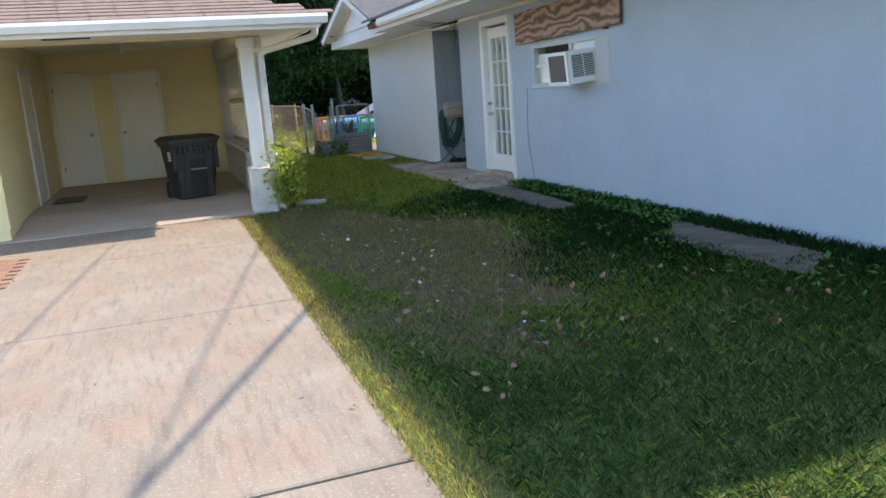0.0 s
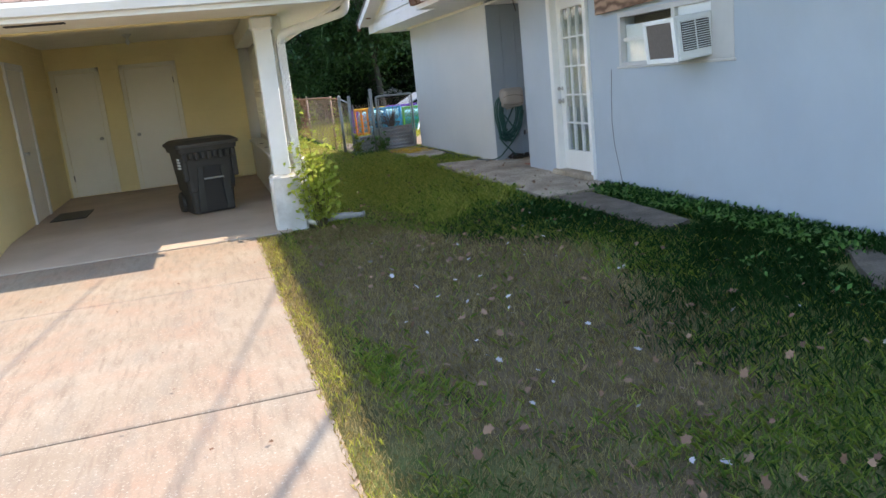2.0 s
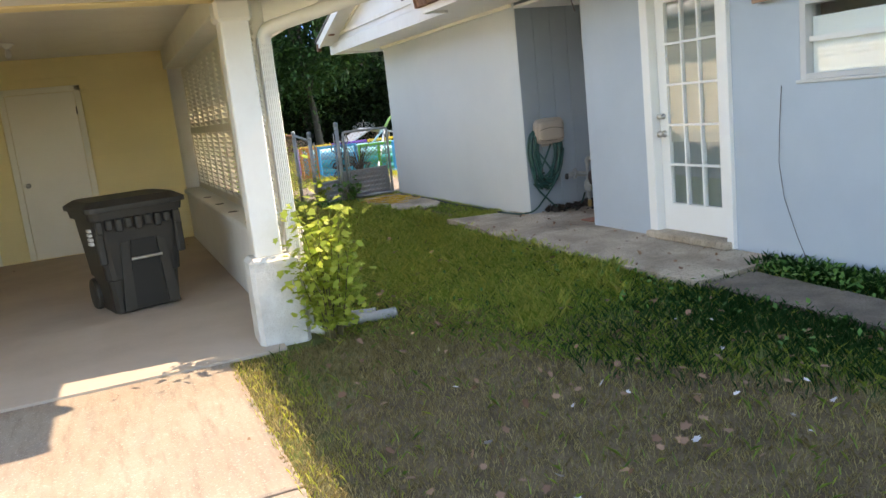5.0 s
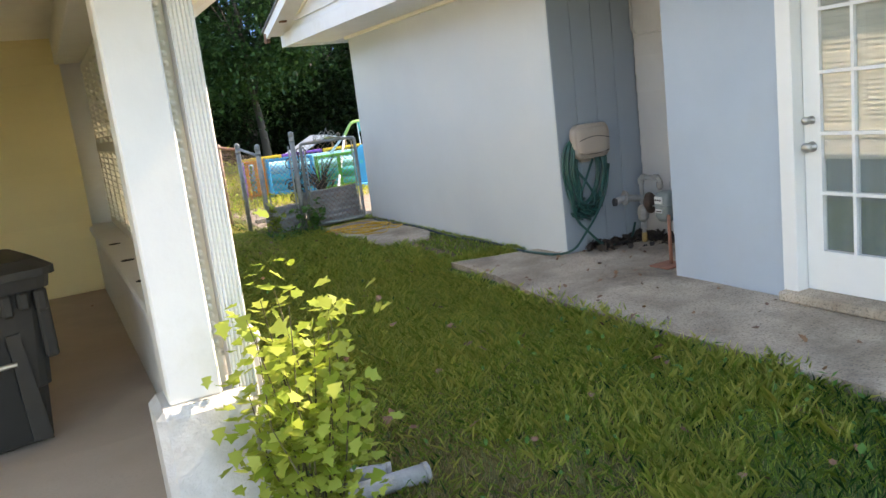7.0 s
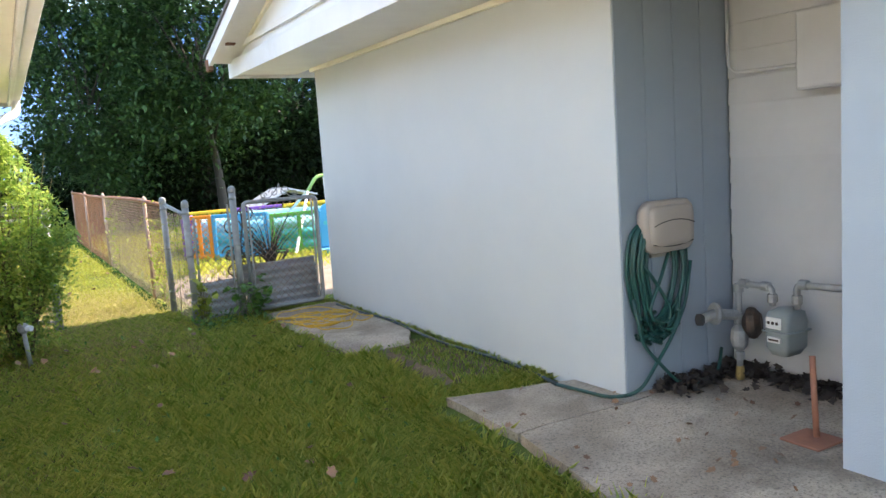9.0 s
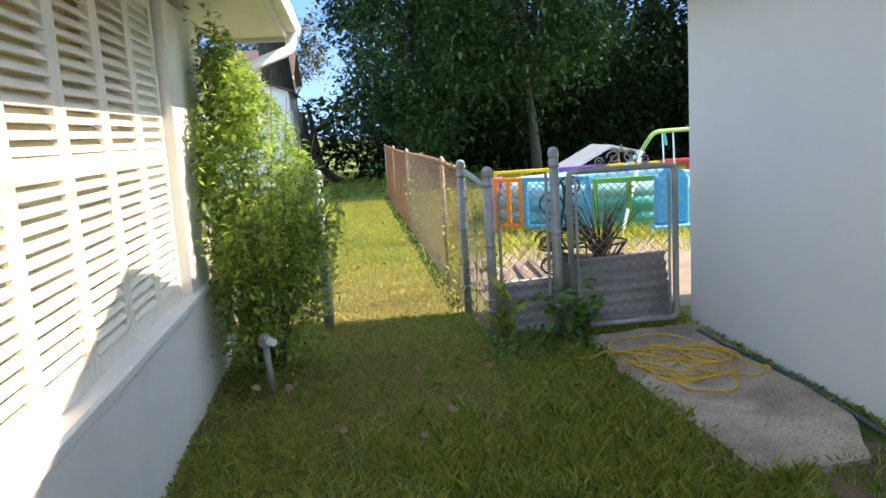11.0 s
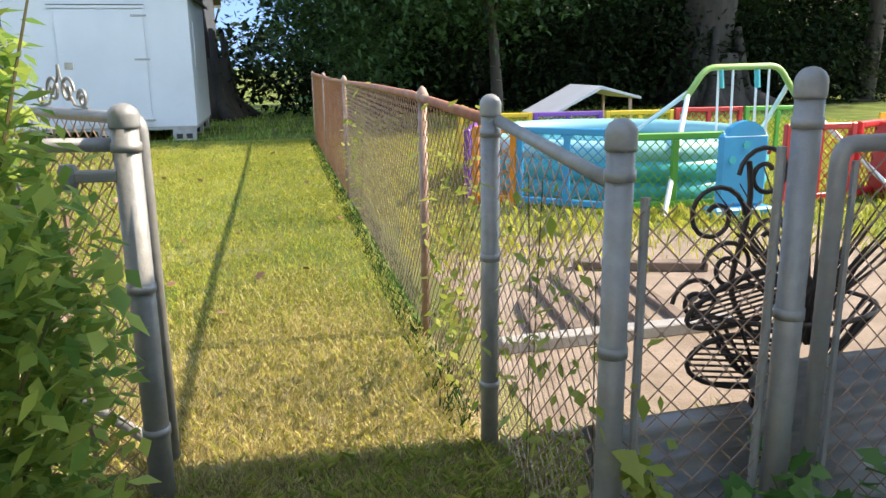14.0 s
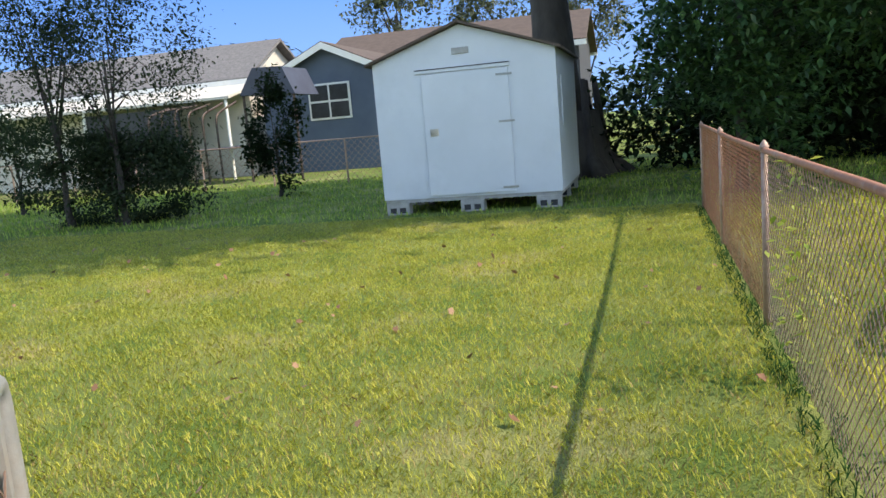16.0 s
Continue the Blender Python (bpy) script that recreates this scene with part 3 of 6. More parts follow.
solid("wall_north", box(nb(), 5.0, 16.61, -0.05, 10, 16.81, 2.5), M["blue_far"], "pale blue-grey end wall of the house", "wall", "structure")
solid("wall_back", box(nb(), 9.8, 1.7, -0.05, 10, 16.61, 2.5), M["blue"], "pale blue rear wall of the house", "wall", "structure")
solid("wall_nook_near", box(nb(), 5.003, 11.0, -0.05, 5.9, 11.187, 2.5), M["blue"], "pale blue return wall of the meter nook", "wall", "structure")

nook_side = thing("wall_nook_side", (5.2, 12.5, 0), "slate blue vertical panel wall of the meter nook", "wall", kind="structure")
part("backing", box(nb(), 5.003, 12.478, -0.05, 5.9, 12.6, 2.5), M["blue_dark"], nook_side)
for i in range(4):
    part("panel", box(nb(), 4.806 + i * 0.216, 12.462, 0.03, 4.806 + i * 0.216 + 0.212, 12.476, 2.5, 0.003), M["blue_dark"], nook_side)
nook_back = thing("wall_nook_back", (5.7, 11.8, 0), "pale grey lap siding at the back of the nook", "wall", kind="structure")
part("backing", box(nb(), 5.69, 11.187, -0.05, 5.8, 12.46, 2.5), M["siding_grey"], nook_back)
boards(nook_back, 'y', 5.69, 11.19, 12.46, 0.10, 2.5, 0.152, M["siding_grey"], -0.018)

# eaves, gable and roofs of the blue house
blue_eave = thing("eave", (4.4, 9, 2.4), "white painted eave with fascia and soffit, paint peeling", "eave", kind="structure")
part("soffit", box(nb(), 4.14, 12.752, 2.40, 4.797, 17.35, 2.425), M["white"], blue_eave)
part("soffit", box(nb(), 3.87, 1.35, 2.40, 4.797, 12.75, 2.425), M["white"], blue_eave)
part("soffit", box(nb(), 4.797, 11.2, 2.34, 5.69, 12.46, 2.37), M["white"], blue_eave)
part("fascia", box(nb(), 4.10, 12.752, 2.37, 4.138, 17.42, 2.54, 0.004), M["white"], blue_eave)
part("fascia", box(nb(), 3.83, 1.35, 2.37, 3.868, 12.75, 2.54, 0.004), M["white"], blue_eave)
part("fascia", box(nb(), 3.87, 12.72, 2.37, 4.10, 12.748, 2.54, 0.004), M["white"], blue_eave)
part("trim", box(nb(), 4.76, 12.5, 2.36, 4.797, 16.85, 2.398, 0.004), M["cream"], blue_eave)
part("trim", box(nb(), 4.76, 1.5, 2.36, 4.797, 11.1, 2.398, 0.004), M["cream"], blue_eave)
part("end_board", box(nb(), 4.14, 17.36, 2.37, 5.9, 17.39, 2.56), M["white"], blue_eave)
PEAK = (14.95, 3.26)
gable = thing("gable", (4.2, 15.3, 2.6), "white boarded gable with rotten rake ends", "gable", kind="structure")
part("gable_boarding", prism(nb(), [(13.0, 2.545), (17.4, 2.545), (14.95, 3.17)], 'x', 4.16, 4.22), M["gable"], gable)
part("gable_trim", box(nb(), 4.125, 13.2, 2.63, 4.158, 17.3, 2.68), M["white"], gable)


def rake(y0, z0, y1, z1, x0, x1, t, name, material, parent):
    part(name, prism(nb(), [(y0, z0), (y1, z1), (y1, z1 + t), (y0, z0 + t)], 'x', x0, x1), material, parent)


rake(17.32, 2.45, PEAK[0], PEAK[1] - 0.09, 3.86, 3.90, 0.13, "rake_board", M["white"], gable)
rake(13.0, 2.50, PEAK[0], PEAK[1] - 0.09, 3.86, 3.90, 0.13, "rake_board", M["white"], gable)
rake(17.32, 2.51, PEAK[0], PEAK[1] - 0.03, 3.90, 4.16, 0.02, "rake_soffit", M["white"], gable)
rake(13.0, 2.56, PEAK[0], PEAK[1] - 0.03, 3.90, 4.16, 0.02, "rake_soffit", M["white"], gable)
rake(17.2, 2.56, PEAK[0], PEAK[1] - 0.12, 4.13, 4.16, 0.06, "gable_trim", M["cream"], gable)
part("rotten_end", box(nb(), 3.852, 17.23, 2.43, 3.908, 17.34, 2.55, 0.01), M["rot"], gable, "brown rotten wood where paint has gone")
part("rotten_end", box(nb(), 3.95, 16.86, 2.63, 4.05, 16.96, 2.675, 0.01), M["rot"], gable, "brown rotten patch in the soffit")
rf = thing("roof", (7, 9, 2.6), "weathered grey shingle roof of the house", "roof", kind="structure")
rake(17.36, 2.56, PEAK[0], PEAK[1] + 0.05, 3.84, 4.25, 0.03, "roof_slope", M["shingle_grey"], rf)
rake(17.5, 2.69, PEAK[0], PEAK[1] + 0.05, 4.252, 9.5, 0.03, "roof_slope", M["shingle_grey"], rf)
rake(12.9, 2.58, PEAK[0], PEAK[1] + 0.05, 3.84, 9.5, 0.03, "roof_slope", M["shingle_grey"], rf)
part("roof_slope", prism(nb(), [(3.70, 2.55), (7.4, 3.86), (7.4, 3.90), (3.70, 2.59)], 'y', 1.3, 13.0), M["shingle_grey"], rf)
part("roof_slope", prism(nb(), [(10.8, 2.53), (7.4, 3.86), (7.4, 3.90), (10.8, 2.57)], 'y', 1.3, 13.0), M["shingle_grey"], rf)
part("roof_end", prism(nb(), [(4.8, 2.5), (10, 2.5), (10, 2.9), (7.4, 3.88), (4.8, 2.9)], 'y', 1.51, 1.6), M["gable"], rf)
gut = thing("gutter", (4.05, 8, 2.5), "dented white gutter under the roof edge", "gutter", kind="structure")
part("channel", prism(nb(), [(3.827, 2.545), (3.72, 2.545), (3.70, 2.47), (3.73, 2.43), (3.827, 2.43)], 'y', 1.35, 12.1), M["white"], gut)
bm = nb()
for k in range(26):
    y = 12.1 + 0.025 * k
    d = 0.5 + 0.5 * noise.noise((k * 0.9, 2.0, 0.0))
    prism(bm, [(3.827, 2.54), (3.78 - 0.06 * d, 2.54 - 0.02 * d), (3.79 - 0.05 * d, 2.47 - 0.05 * d), (3.827, 2.44)], 'y', y, y + 0.02 + 0.02 * d)
part("torn_end", bm, M["rot"], gut, "torn brown rotten stretch with leaves")


# ---- french door, window and air conditioner ----
d1 = thing("door_1", (4.8, 9.7, 0.1), "white french door with fifteen panes, closed", "door", kind="structure")
y0, y1, z0, z1 = DOOR
part("door_frame", box(nb(), 4.76, y1 + 0.005, 0.06, 4.90, y1 + 0.105, z1 + 0.03, 0.004), M["door_white"], d1)
part("door_frame", box(nb(), 4.76, y0 - 0.075, 0.06, 4.90, y0 - 0.005, z1 + 0.03, 0.004), M["door_white"], d1)
part("door_frame", box(nb(), 4.76, y0 - 0.075, z1 + 0.032, 4.90, y1 + 0.105, z1 + 0.12, 0.004), M["door_white"], d1)
part("threshold", box(nb(), 4.70, y0 - 0.06, 0.056, 4.92, y1 + 0.1, 0.115, 0.01), M["path"], d1)
leaf = nb()
gy0, gy1, gz0, gz1 = y0 + 0.125, y1 - 0.105, z0 + 0.235, z1 - 0.145
box(leaf, 4.845, y0, z0, 4.885, gy0, z1)
box(leaf, 4.845, gy1, z0, 4.885, y1, z1)
box(leaf, 4.845, gy0, z0, 4.885, gy1, gz0)
box(leaf, 4.845, gy0, gz1, 4.885, gy1, z1)
lf = part("door_leaf", leaf, M["door_white"], d1)
for i in range(1, 3):
    y = gy0 + (gy1 - gy0) * i / 3
    part("glazing_bar", box(nb(), 4.842, y - 0.009, gz0, 4.882, y + 0.009, gz1), M["door_white"], lf)
for j in range(1, 5):
    z = gz0 + (gz1 - gz0) * j / 5
    part("glazing_bar", box(nb(), 4.840, gy0, z - 0.009, 4.880, gy1, z + 0.009), M["door_white"], lf)
for i in range(3):
    for j in range(5):
        a, b = gy0 + (gy1 - gy0) * i / 3 + 0.01, gy0 + (gy1 - gy0) * (i + 1) / 3 - 0.01
        c, e = gz0 + (gz1 - gz0) * j / 5 + 0.01, gz0 + (gz1 - gz0) * (j + 1) / 5 - 0.01
        q = part("pane", box(nb(), 4.860, a, c, 4.866, b, e), M["glass"], lf)
        q.visible_shadow = False
for z, r in ((0.95, 0.028), (1.10, 0.022)):
    part("door_knob", turned(nb(), (4.845, y1 - 0.05, z), [(r * 1.1, 0), (r * 1.1, 0.008), (r * 0.4, 0.012), (r * 0.4, 0.03), (r, 0.04), (r, 0.06), (r * 0.5, 0.068)], 14, (-1, 0, 0)), M["chrome"], lf, "dull nickel knob", True)
bl = thing("window_blind", (4.93, 9.7, 0.4), "lowered cream slatted blind behind the door panes", "blind")
for j in range(26):
    z = 0.88 + j * 0.0345
    part("slat", box(nb(), 4.869, y0 + 0.097, z, 4.876, y1 - 0.097, z + 0.032), M["blind"], bl)
part("headrail", box(nb(), 4.869, y0 + 0.097, 1.782, 4.884, y1 - 0.097, 1.81), M["blind"], bl)
# Grey-green tone puts the panes' reflection of the lawn into this curtain.
solid("door_curtain", box(nb(), 4.886, DOOR[0] + 0.05, 0.16, 4.892, DOOR[1] - 0.05, 2.14), mat("grey-green curtain", (0.26, 0.29, 0.28), (0.20, 0.225, 0.22), 3, 0.9, stretch=(1, 6, 0.4)), "thin grey-green curtain behind the door panes, lawn reflection in its tone", "curtain")
# Unseen sheet; the darkness of the unlit room is put into its colour.
solid("interior_backing", box(nb(), 6.0, 1.75, 0, 6.1, 10.9, 2.4), M["dark"], "unseen near-black sheet for the unlit room behind the glazing", "wall", "structure")

w1 = thing("window_1", (4.8, 7.8, 1.3), "white sash window holding an air conditioner", "window", kind="structure")
y0, y1, z0, z1 = WIN
part("sill", box(nb(), 4.785, y0 - 0.02, z0 - 0.022, 4.93, y1 + 0.03, z0 + 0.002, 0.006), M["siding_grey"], w1)
for a, b, c, e in ((y0, y0 + 0.05, z0, z1), (y1 - 0.05, y1, z0, z1), (y0 + 0.05, y1 - 0.05, z1 - 0.05, z1), (y0 + 0.05, y1 - 0.05, z0 + 0.003, z0 + 0.04), (7.63, 7.69, z0 + 0.04, z1 - 0.05)):
    part("window_frame", box(nb(), 4.80, a, c, 4.90, b, e, 0.003), M["siding_grey"], w1)
part("window_rail", box(nb(), 4.835, 7.68, 1.55, 4.88, y1 - 0.05, 1.585), M["white"], w1)
q = part("pane", box(nb(), 4.855, 7.68, z0 + 0.04, 4.861, y1 - 0.05, z1 - 0.05), M["glass"], w1)
q.visible_shadow = False
# White panel drawn in grey: the shade it stands in is part of the tone.
part("filler_panel", box(nb(), 4.84, y0 + 0.05, z0 + 0.04, 4.86, 7.085, z1 - 0.05), M["siding_grey"], w1, "pale folding filler panel greyed for its shade")
part("filler_panel", box(nb(), 4.84, 7.085, 1.695, 4.86, 7.63, z1 - 0.05), M["white_vinyl"], w1)
part("filler_panel", box(nb(), 4.838, 7.577, z0 + 0.04, 4.858, 7.63, 1.694), M["white_vinyl"], w1)
part("filler_panel", box(nb(), 4.797, y0 + 0.002, z0 + 0.03, 4.812, 7.093, z1 - 0.045), M["siding_grey"], w1)
# White sheet: blind below, and the pane's bright house reflection put into its colour.
part("window_shade", box(nb(), 4.866, 7.69, 1.345, 4.874, y1 - 0.055, 1.71), M["reflection_white"], w1, "bright white blind and pane reflection")

ac = thing("air_conditioner", (4.6, 7.335, 1.32), "white window air conditioner with brown coil and louvred side", "air conditioner")
part("casing", box(nb(), 4.49, 7.095, 1.325, 4.84, 7.575, 1.69, 0.012), M["white_vinyl"], ac)
part("coil", box(nb(), 4.475, 7.145, 1.365, 4.489, 7.530, 1.655), mat("brown coil fins", (0.15, 0.125, 0.11), (0.11, 0.09, 0.08), 30, 0.7, stretch=(1, 8, 1)), ac, "dusty brown coil grille")
for k, (a, b, c, e) in enumerate(((7.095, 7.145, 1.325, 1.69), (7.530, 7.575, 1.325, 1.69), (7.145, 7.530, 1.325, 1.365), (7.145, 7.530, 1.655, 1.69))):
    part("coil_frame", box(nb(), 4.465, a, c, 4.49, b, e, 0.004), M["white_vinyl"], ac)
# Flat dark sheet: shade in the slits between louvres, put into colour.
part("louvre_recess", box(nb(), 4.53, 7.091, 1.40, 4.80, 7.094, 1.645), M["dark"], ac)
part("louvre_post", box(nb(), 4.660, 7.083, 1.40, 4.670, 7.0908, 1.645), M["white_vinyl"], ac)
for j in range(13):
    z = 1.408 + j * 0.019
    for k in range(2):
        x = 4.535 + k * 0.136
        part("louvre", prism(nb(), [(7.092, z + 0.009), (7.081, z + 0.004), (7.081, z + 0.001), (7.092, z + 0.001)], 'x', x, x + 0.126), M["white_vinyl"], ac)
ac.rotation_euler = (0, radians(-5.5), 0)
solid("plywood_board", box(nb(), 4.735, 6.5, 1.885, 4.757, 9.0, 2.285, 0.003, Matrix.Translation((4.74, 7.7, 2.08)) @ pose(0, 0, 0, -1.2) @ Matrix.Translation((-4.74, -7.7, -2.08))), M["plywood"], "weathered brown plywood board nailed over the window", "board")
strut = thing("board_bracket", (4.78, 7.8, 2.0), "wooden battens behind the plywood board", "batten")
for y in (6.8, 8.6):
    part("batten", box(nb(), 4.758, y, 1.88, 4.799, y + 0.06, 2.28), M["rot"], strut)


# ---- yellow house with carport ----
def wall_block(name, b, material, label):
    return solid(name, box(nb(), *b), material, label, "wall", "structure")


left_wall = thing("wall_west", (-1.8, 12, 0), "pale yellow lap-sided carport side wall", "wall", kind="structure")
part("backing", box(nb(), -1.9, 9.9, -0.2, -1.72, 15.4, 2.5), M["yellow"], left_wall)
boards(left_wall, 'y', -1.72, 9.9, 15.4, 0.06, 2.48, 0.19, M["yellow"], 0.016, [(12.45, 13.55, 0, 2.12)])
back_wall = thing("wall_carport_back", (0, 15.5, 0), "pale yellow lap-sided carport rear wall", "wall", kind="structure")
part("backing", box(nb(), -1.9, 15.42, -0.05, 1.34, 15.6, 2.5), M["yellow"], back_wall)
boards(back_wall, 'x', 15.42, -1.70, 1.34, 0.06, 2.48, 0.165, M["yellow"], -0.026, [(-1.66, -0.93, 0, 2.15), (-0.62, 0.30, 0, 2.12)])
wall_block("wall_west_rear", (-9, 15.6, -0.05, 1.55, 16.9, 2.5), M["white"], "white painted house wall behind the carport")
wall_block("wall_west_front", (-9, 9.9, -0.2, -1.9, 15.6, 2.5), M["yellow"], "pale yellow house wall beside the carport")
solid("ceiling", box(nb(), -1.9, 9.95, 2.44, 1.6, 15.42, 2.47), M["cream"], "cream boarded carport ceiling", "ceiling", "structure")
solid("beam", box(nb(), -1.9, 9.93, 2.20, 1.52, 10.10, 2.438, 0.006), M["yellow"], "pale yellow beam across the carport front", "beam", "structure")
solid("beam", box(nb(), 1.30, 10.12, 2.20, 1.52, 15.40, 2.438, 0.006), M["cream"], "cream beam above the shutters", "beam", "structure")


def panel_door(name, x0, x1, label, material, knob):
    d = thing(name, ((x0 + x1) / 2, 15.4, 0), label, "door", kind="structure")
    part("door_frame", box(nb(), x0 - 0.07, 15.385, 0.03, x0, 15.415, 2.10, 0.003), M["cream"], d)
    part("door_frame", box(nb(), x1, 15.385, 0.03, x1 + 0.07, 15.415, 2.10, 0.003), M["cream"], d)
    part("door_frame", box(nb(), x0 - 0.07, 15.385, 2.03, x1 + 0.07, 15.415, 2.10, 0.003), M["cream"], d)
    lf = part("door_leaf", box(nb(), x0 + 0.004, 15.395, 0.035, x1 - 0.004, 15.412, 2.026, 0.003), material, d)
    part("door_knob", turned(nb(), (knob, 15.395, 0.95), [(0.03, 0), (0.03, 0.006), (0.012, 0.01), (0.012, 0.035), (0.028, 0.045), (0.028, 0.06), (0.012, 0.07)], 12, (0, -1, 0)), M["chrome"], lf, "dull nickel knob", True)
    for z in (0.3, 1.75):
        part("hinge", box(nb(), x1 - 0.01 if knob < (x0 + x1) / 2 else x0 - 0.002, 15.38, z, x1 + 0.002 if knob < (x0 + x1) / 2 else x0 + 0.01, 15.39, z + 0.09), M["iron"], lf)
    return d


panel_door("door_2", -1.60, -0.99, "cream flush door in the carport, closed", M["door_cream"], -1.06)
panel_door("door_3", -0.54, 0.22, "off-white flush door in the carport, closed", M["door_cream"], -0.47)
d4 = thing("door_4", (-1.7, 13, 0), "white side door of the carport, closed", "door", kind="structure")
for a, b in ((12.46, 12.56), (13.44, 13.54)):
    part("door_frame", box(nb(), -1.718, a, 0.03, -1.68, b, 2.12, 0.003), M["white"], d4)
part("door_frame", box(nb(), -1.718, 12.56, 2.03, -1.68, 13.44, 2.12, 0.003), M["white"], d4)
part("door_leaf", box(nb(), -1.716, 12.565, 0.035, -1.70, 13.435, 2.025, 0.003), M["door_cream"], d4)
part("door_knob", turned(nb(), (-1.70, 12.64, 0.95), [(0.03, 0), (0.012, 0.01), (0.012, 0.035), (0.028, 0.045), (0.028, 0.06), (0.012, 0.07)], 12, (1, 0, 0)), M["chrome"], d4, "dull nickel knob", True)
solid("door_mat", box(nb(), -1.55, 12.5, 0.025, -1.1, 13.3, 0.04, 0.004), M["black"], "dark rubber mat on the carport floor", "mat")

lamp = thing("ceiling_lamp", (-0.27, 13.72, 2.44), "white lamp holder with bare bulb on the carport ceiling", "lamp")
part("holder", turned(nb(), (-0.27, 13.72, 2.39), [(0.03, 0), (0.045, 0.02), (0.07, 0.04), (0.07, 0.05)], 16), M["white"], lamp)
part("bulb", turned(nb(), (-0.27, 13.72, 2.29), [(0.008, 0), (0.026, 0.015), (0.032, 0.04), (0.024, 0.07), (0.016, 0.10)], 14), M["paper"], lamp, "unlit white bulb", True)
lw = thing("low_wall", (1.44, 13, 0), "white rendered low wall under the shutters", "wall", kind="structure")
part("wall_body", box(nb(), 1.345, 10.16, -0.15, 1.63, 16.92, 0.60, 0.01), M["white"], lw)
part("coping", box(nb(), 1.31, 10.16, 0.602, 1.645, 16.94, 0.655, 0.012), M["white"], lw)
for y in (10.9, 11.8, 12.7, 13.7):
    # Dark disc on the coping paints the shade inside a slot.
    part("wall_slot", turned(nb(), (1.40, y, 0.652), [(0.045, 0), (0.045, 0.005)], 14), M["dark"], lw)
wall_block("wall_shutter_end", (1.44, 15.97, 0.656, 1.62, 16.9, 2.2), M["white"], "white painted boarded wall beyond the shutters")
post = thing("carport_post", (1.36, 10.0, 0), "white square carport post on a rendered plinth", "post", kind="structure")
part("plinth", box(nb(), 1.19, 9.88, -0.16, 1.54, 10.155, 0.52, 0.03), M["stucco_white"], post, "rough white rendered plinth")
part("shaft", box(nb(), 1.245, 9.93, 0.521, 1.43, 10.11, 2.19, 0.008), M["white"], post)
# Board added to close a gap that let a stripe of sun onto the floor.
part("jamb", box(nb(), 1.455, 10.035, 0.656, 1.528, 10.148, 2.198, 0.003), M["cream"], post)
part("cap", box(nb(), 1.22, 9.91, 2.06, 1.455, 10.13, 2.198, 0.02), M["white"], post)
ribbon = thing("scalloped_trim", (1.45, 10.0, 0.5), "cream scalloped trim strip beside the post", "trim", kind="structure")
bm = nb()
for i in range(46):
    turned(bm, (1.447, 10.0, 0.66 + i * 0.033), [(0.003, -0.012), (0.012, -0.006), (0.012, 0.006), (0.003, 0.012)], 6, (0, 1, 0))
part("scalloping", bm, M["cream"], ribbon)
part("strip", box(nb(), 1.434, 10.02, 0.53, 1.462, 10.08, 2.19), M["cream"], ribbon)


def shutter(y, x=1.53):
    s = thing("shutter", (x, y + 0.24, 0.655), "cream louvred shutter panel standing on the low wall", "shutter", "shutters along the carport")
    for a in (y, y + 0.43):
        part("stile", box(nb(), x, a, 0.656, x + 0.04, a + 0.05, 2.198, 0.003), M["cream"], s)
    for z0, z1 in ((0.656, 0.73), (1.36, 1.44), (2.13, 2.198)):
        part("rail", box(nb(), x, y + 0.05, z0, x + 0.04, y + 0.43, z1, 0.003), M["cream"], s)
    for lo, hi in ((0.73, 1.36), (1.44, 2.13)):
        n = int((hi - lo) / 0.048)
        for k in range(n):
            z = lo + (hi - lo) * (k + 0.5) / n
            part("slat", prism(nb(), [(x - 0.004, z + 0.022), (x + 0.002, z + 0.026), (x + 0.044, z - 0.018), (x + 0.038, z - 0.022)], 'y', y + 0.05, y + 0.43), M["cream"], s)
    return s


first = shutter(10.15)
for i in range(1, 12):
    copy_thing(first, Matrix.Translation((1.53, 10.15 + 0.24 + i * 0.484, 0.655)))

# roof of the yellow house: hipped, gutter round the eaves
wr = thing("roof", (-2, 13, 2.4), "brown-red shingled hip roof of the yellow house", "roof", kind="structure")
X0, X1, Y0, Y1, EZ = -10.0, 2.12, 8.85, 18.2, 2.345
RY, RZ = (Y0 + Y1) / 2, 4.15
bm = nb()
e = [bm.verts.new(p) for p in ((X0, Y0, EZ), (X1, Y0, EZ), (X1, Y1, EZ), (X0, Y1, EZ), (X0 + 4.6, RY, RZ), (X1 - 4.6, RY, RZ))]
for f in ((0, 1, 5, 4), (1, 2, 5), (2, 3, 4, 5), (3, 0, 4)):
    bm.faces.new([e[i] for i in f])
bmesh.ops.solidify(bm, geom=bm.faces[:], thickness=0.02)
part("roof_deck", bm, M["shingle_red"], wr)
tabs_v, tabs_f = [], []
slope = (RZ - EZ) / (RY - Y0)
for r in range(17):
    yy = Y0 - 0.02 + r * 0.135
    x = X0 + (r % 2) * 0.15 + r * 0.135
    while x < X1 - r * 0.135 - 0.1:
        h = rng.uniform(0.0, 0.006)
        k = len(tabs_v)
        za, zb = EZ + (yy - Y0) * slope + 0.026 + h, EZ + (yy + 0.15 - Y0) * slope + 0.014
        tabs_v += [(x, yy, za), (x + 0.292, yy, za), (x + 0.292, yy + 0.15, zb), (x, yy + 0.15, zb), (x, yy, za - 0.014), (x + 0.292, yy, za - 0.014)]
        tabs_f += [(k, k + 1, k + 2, k + 3), (k + 4, k + 5, k + 1, k)]
        x += 0.3
sh = new("shingles", quads("shingles", tabs_v, tabs_f, M["shingle_red"]))
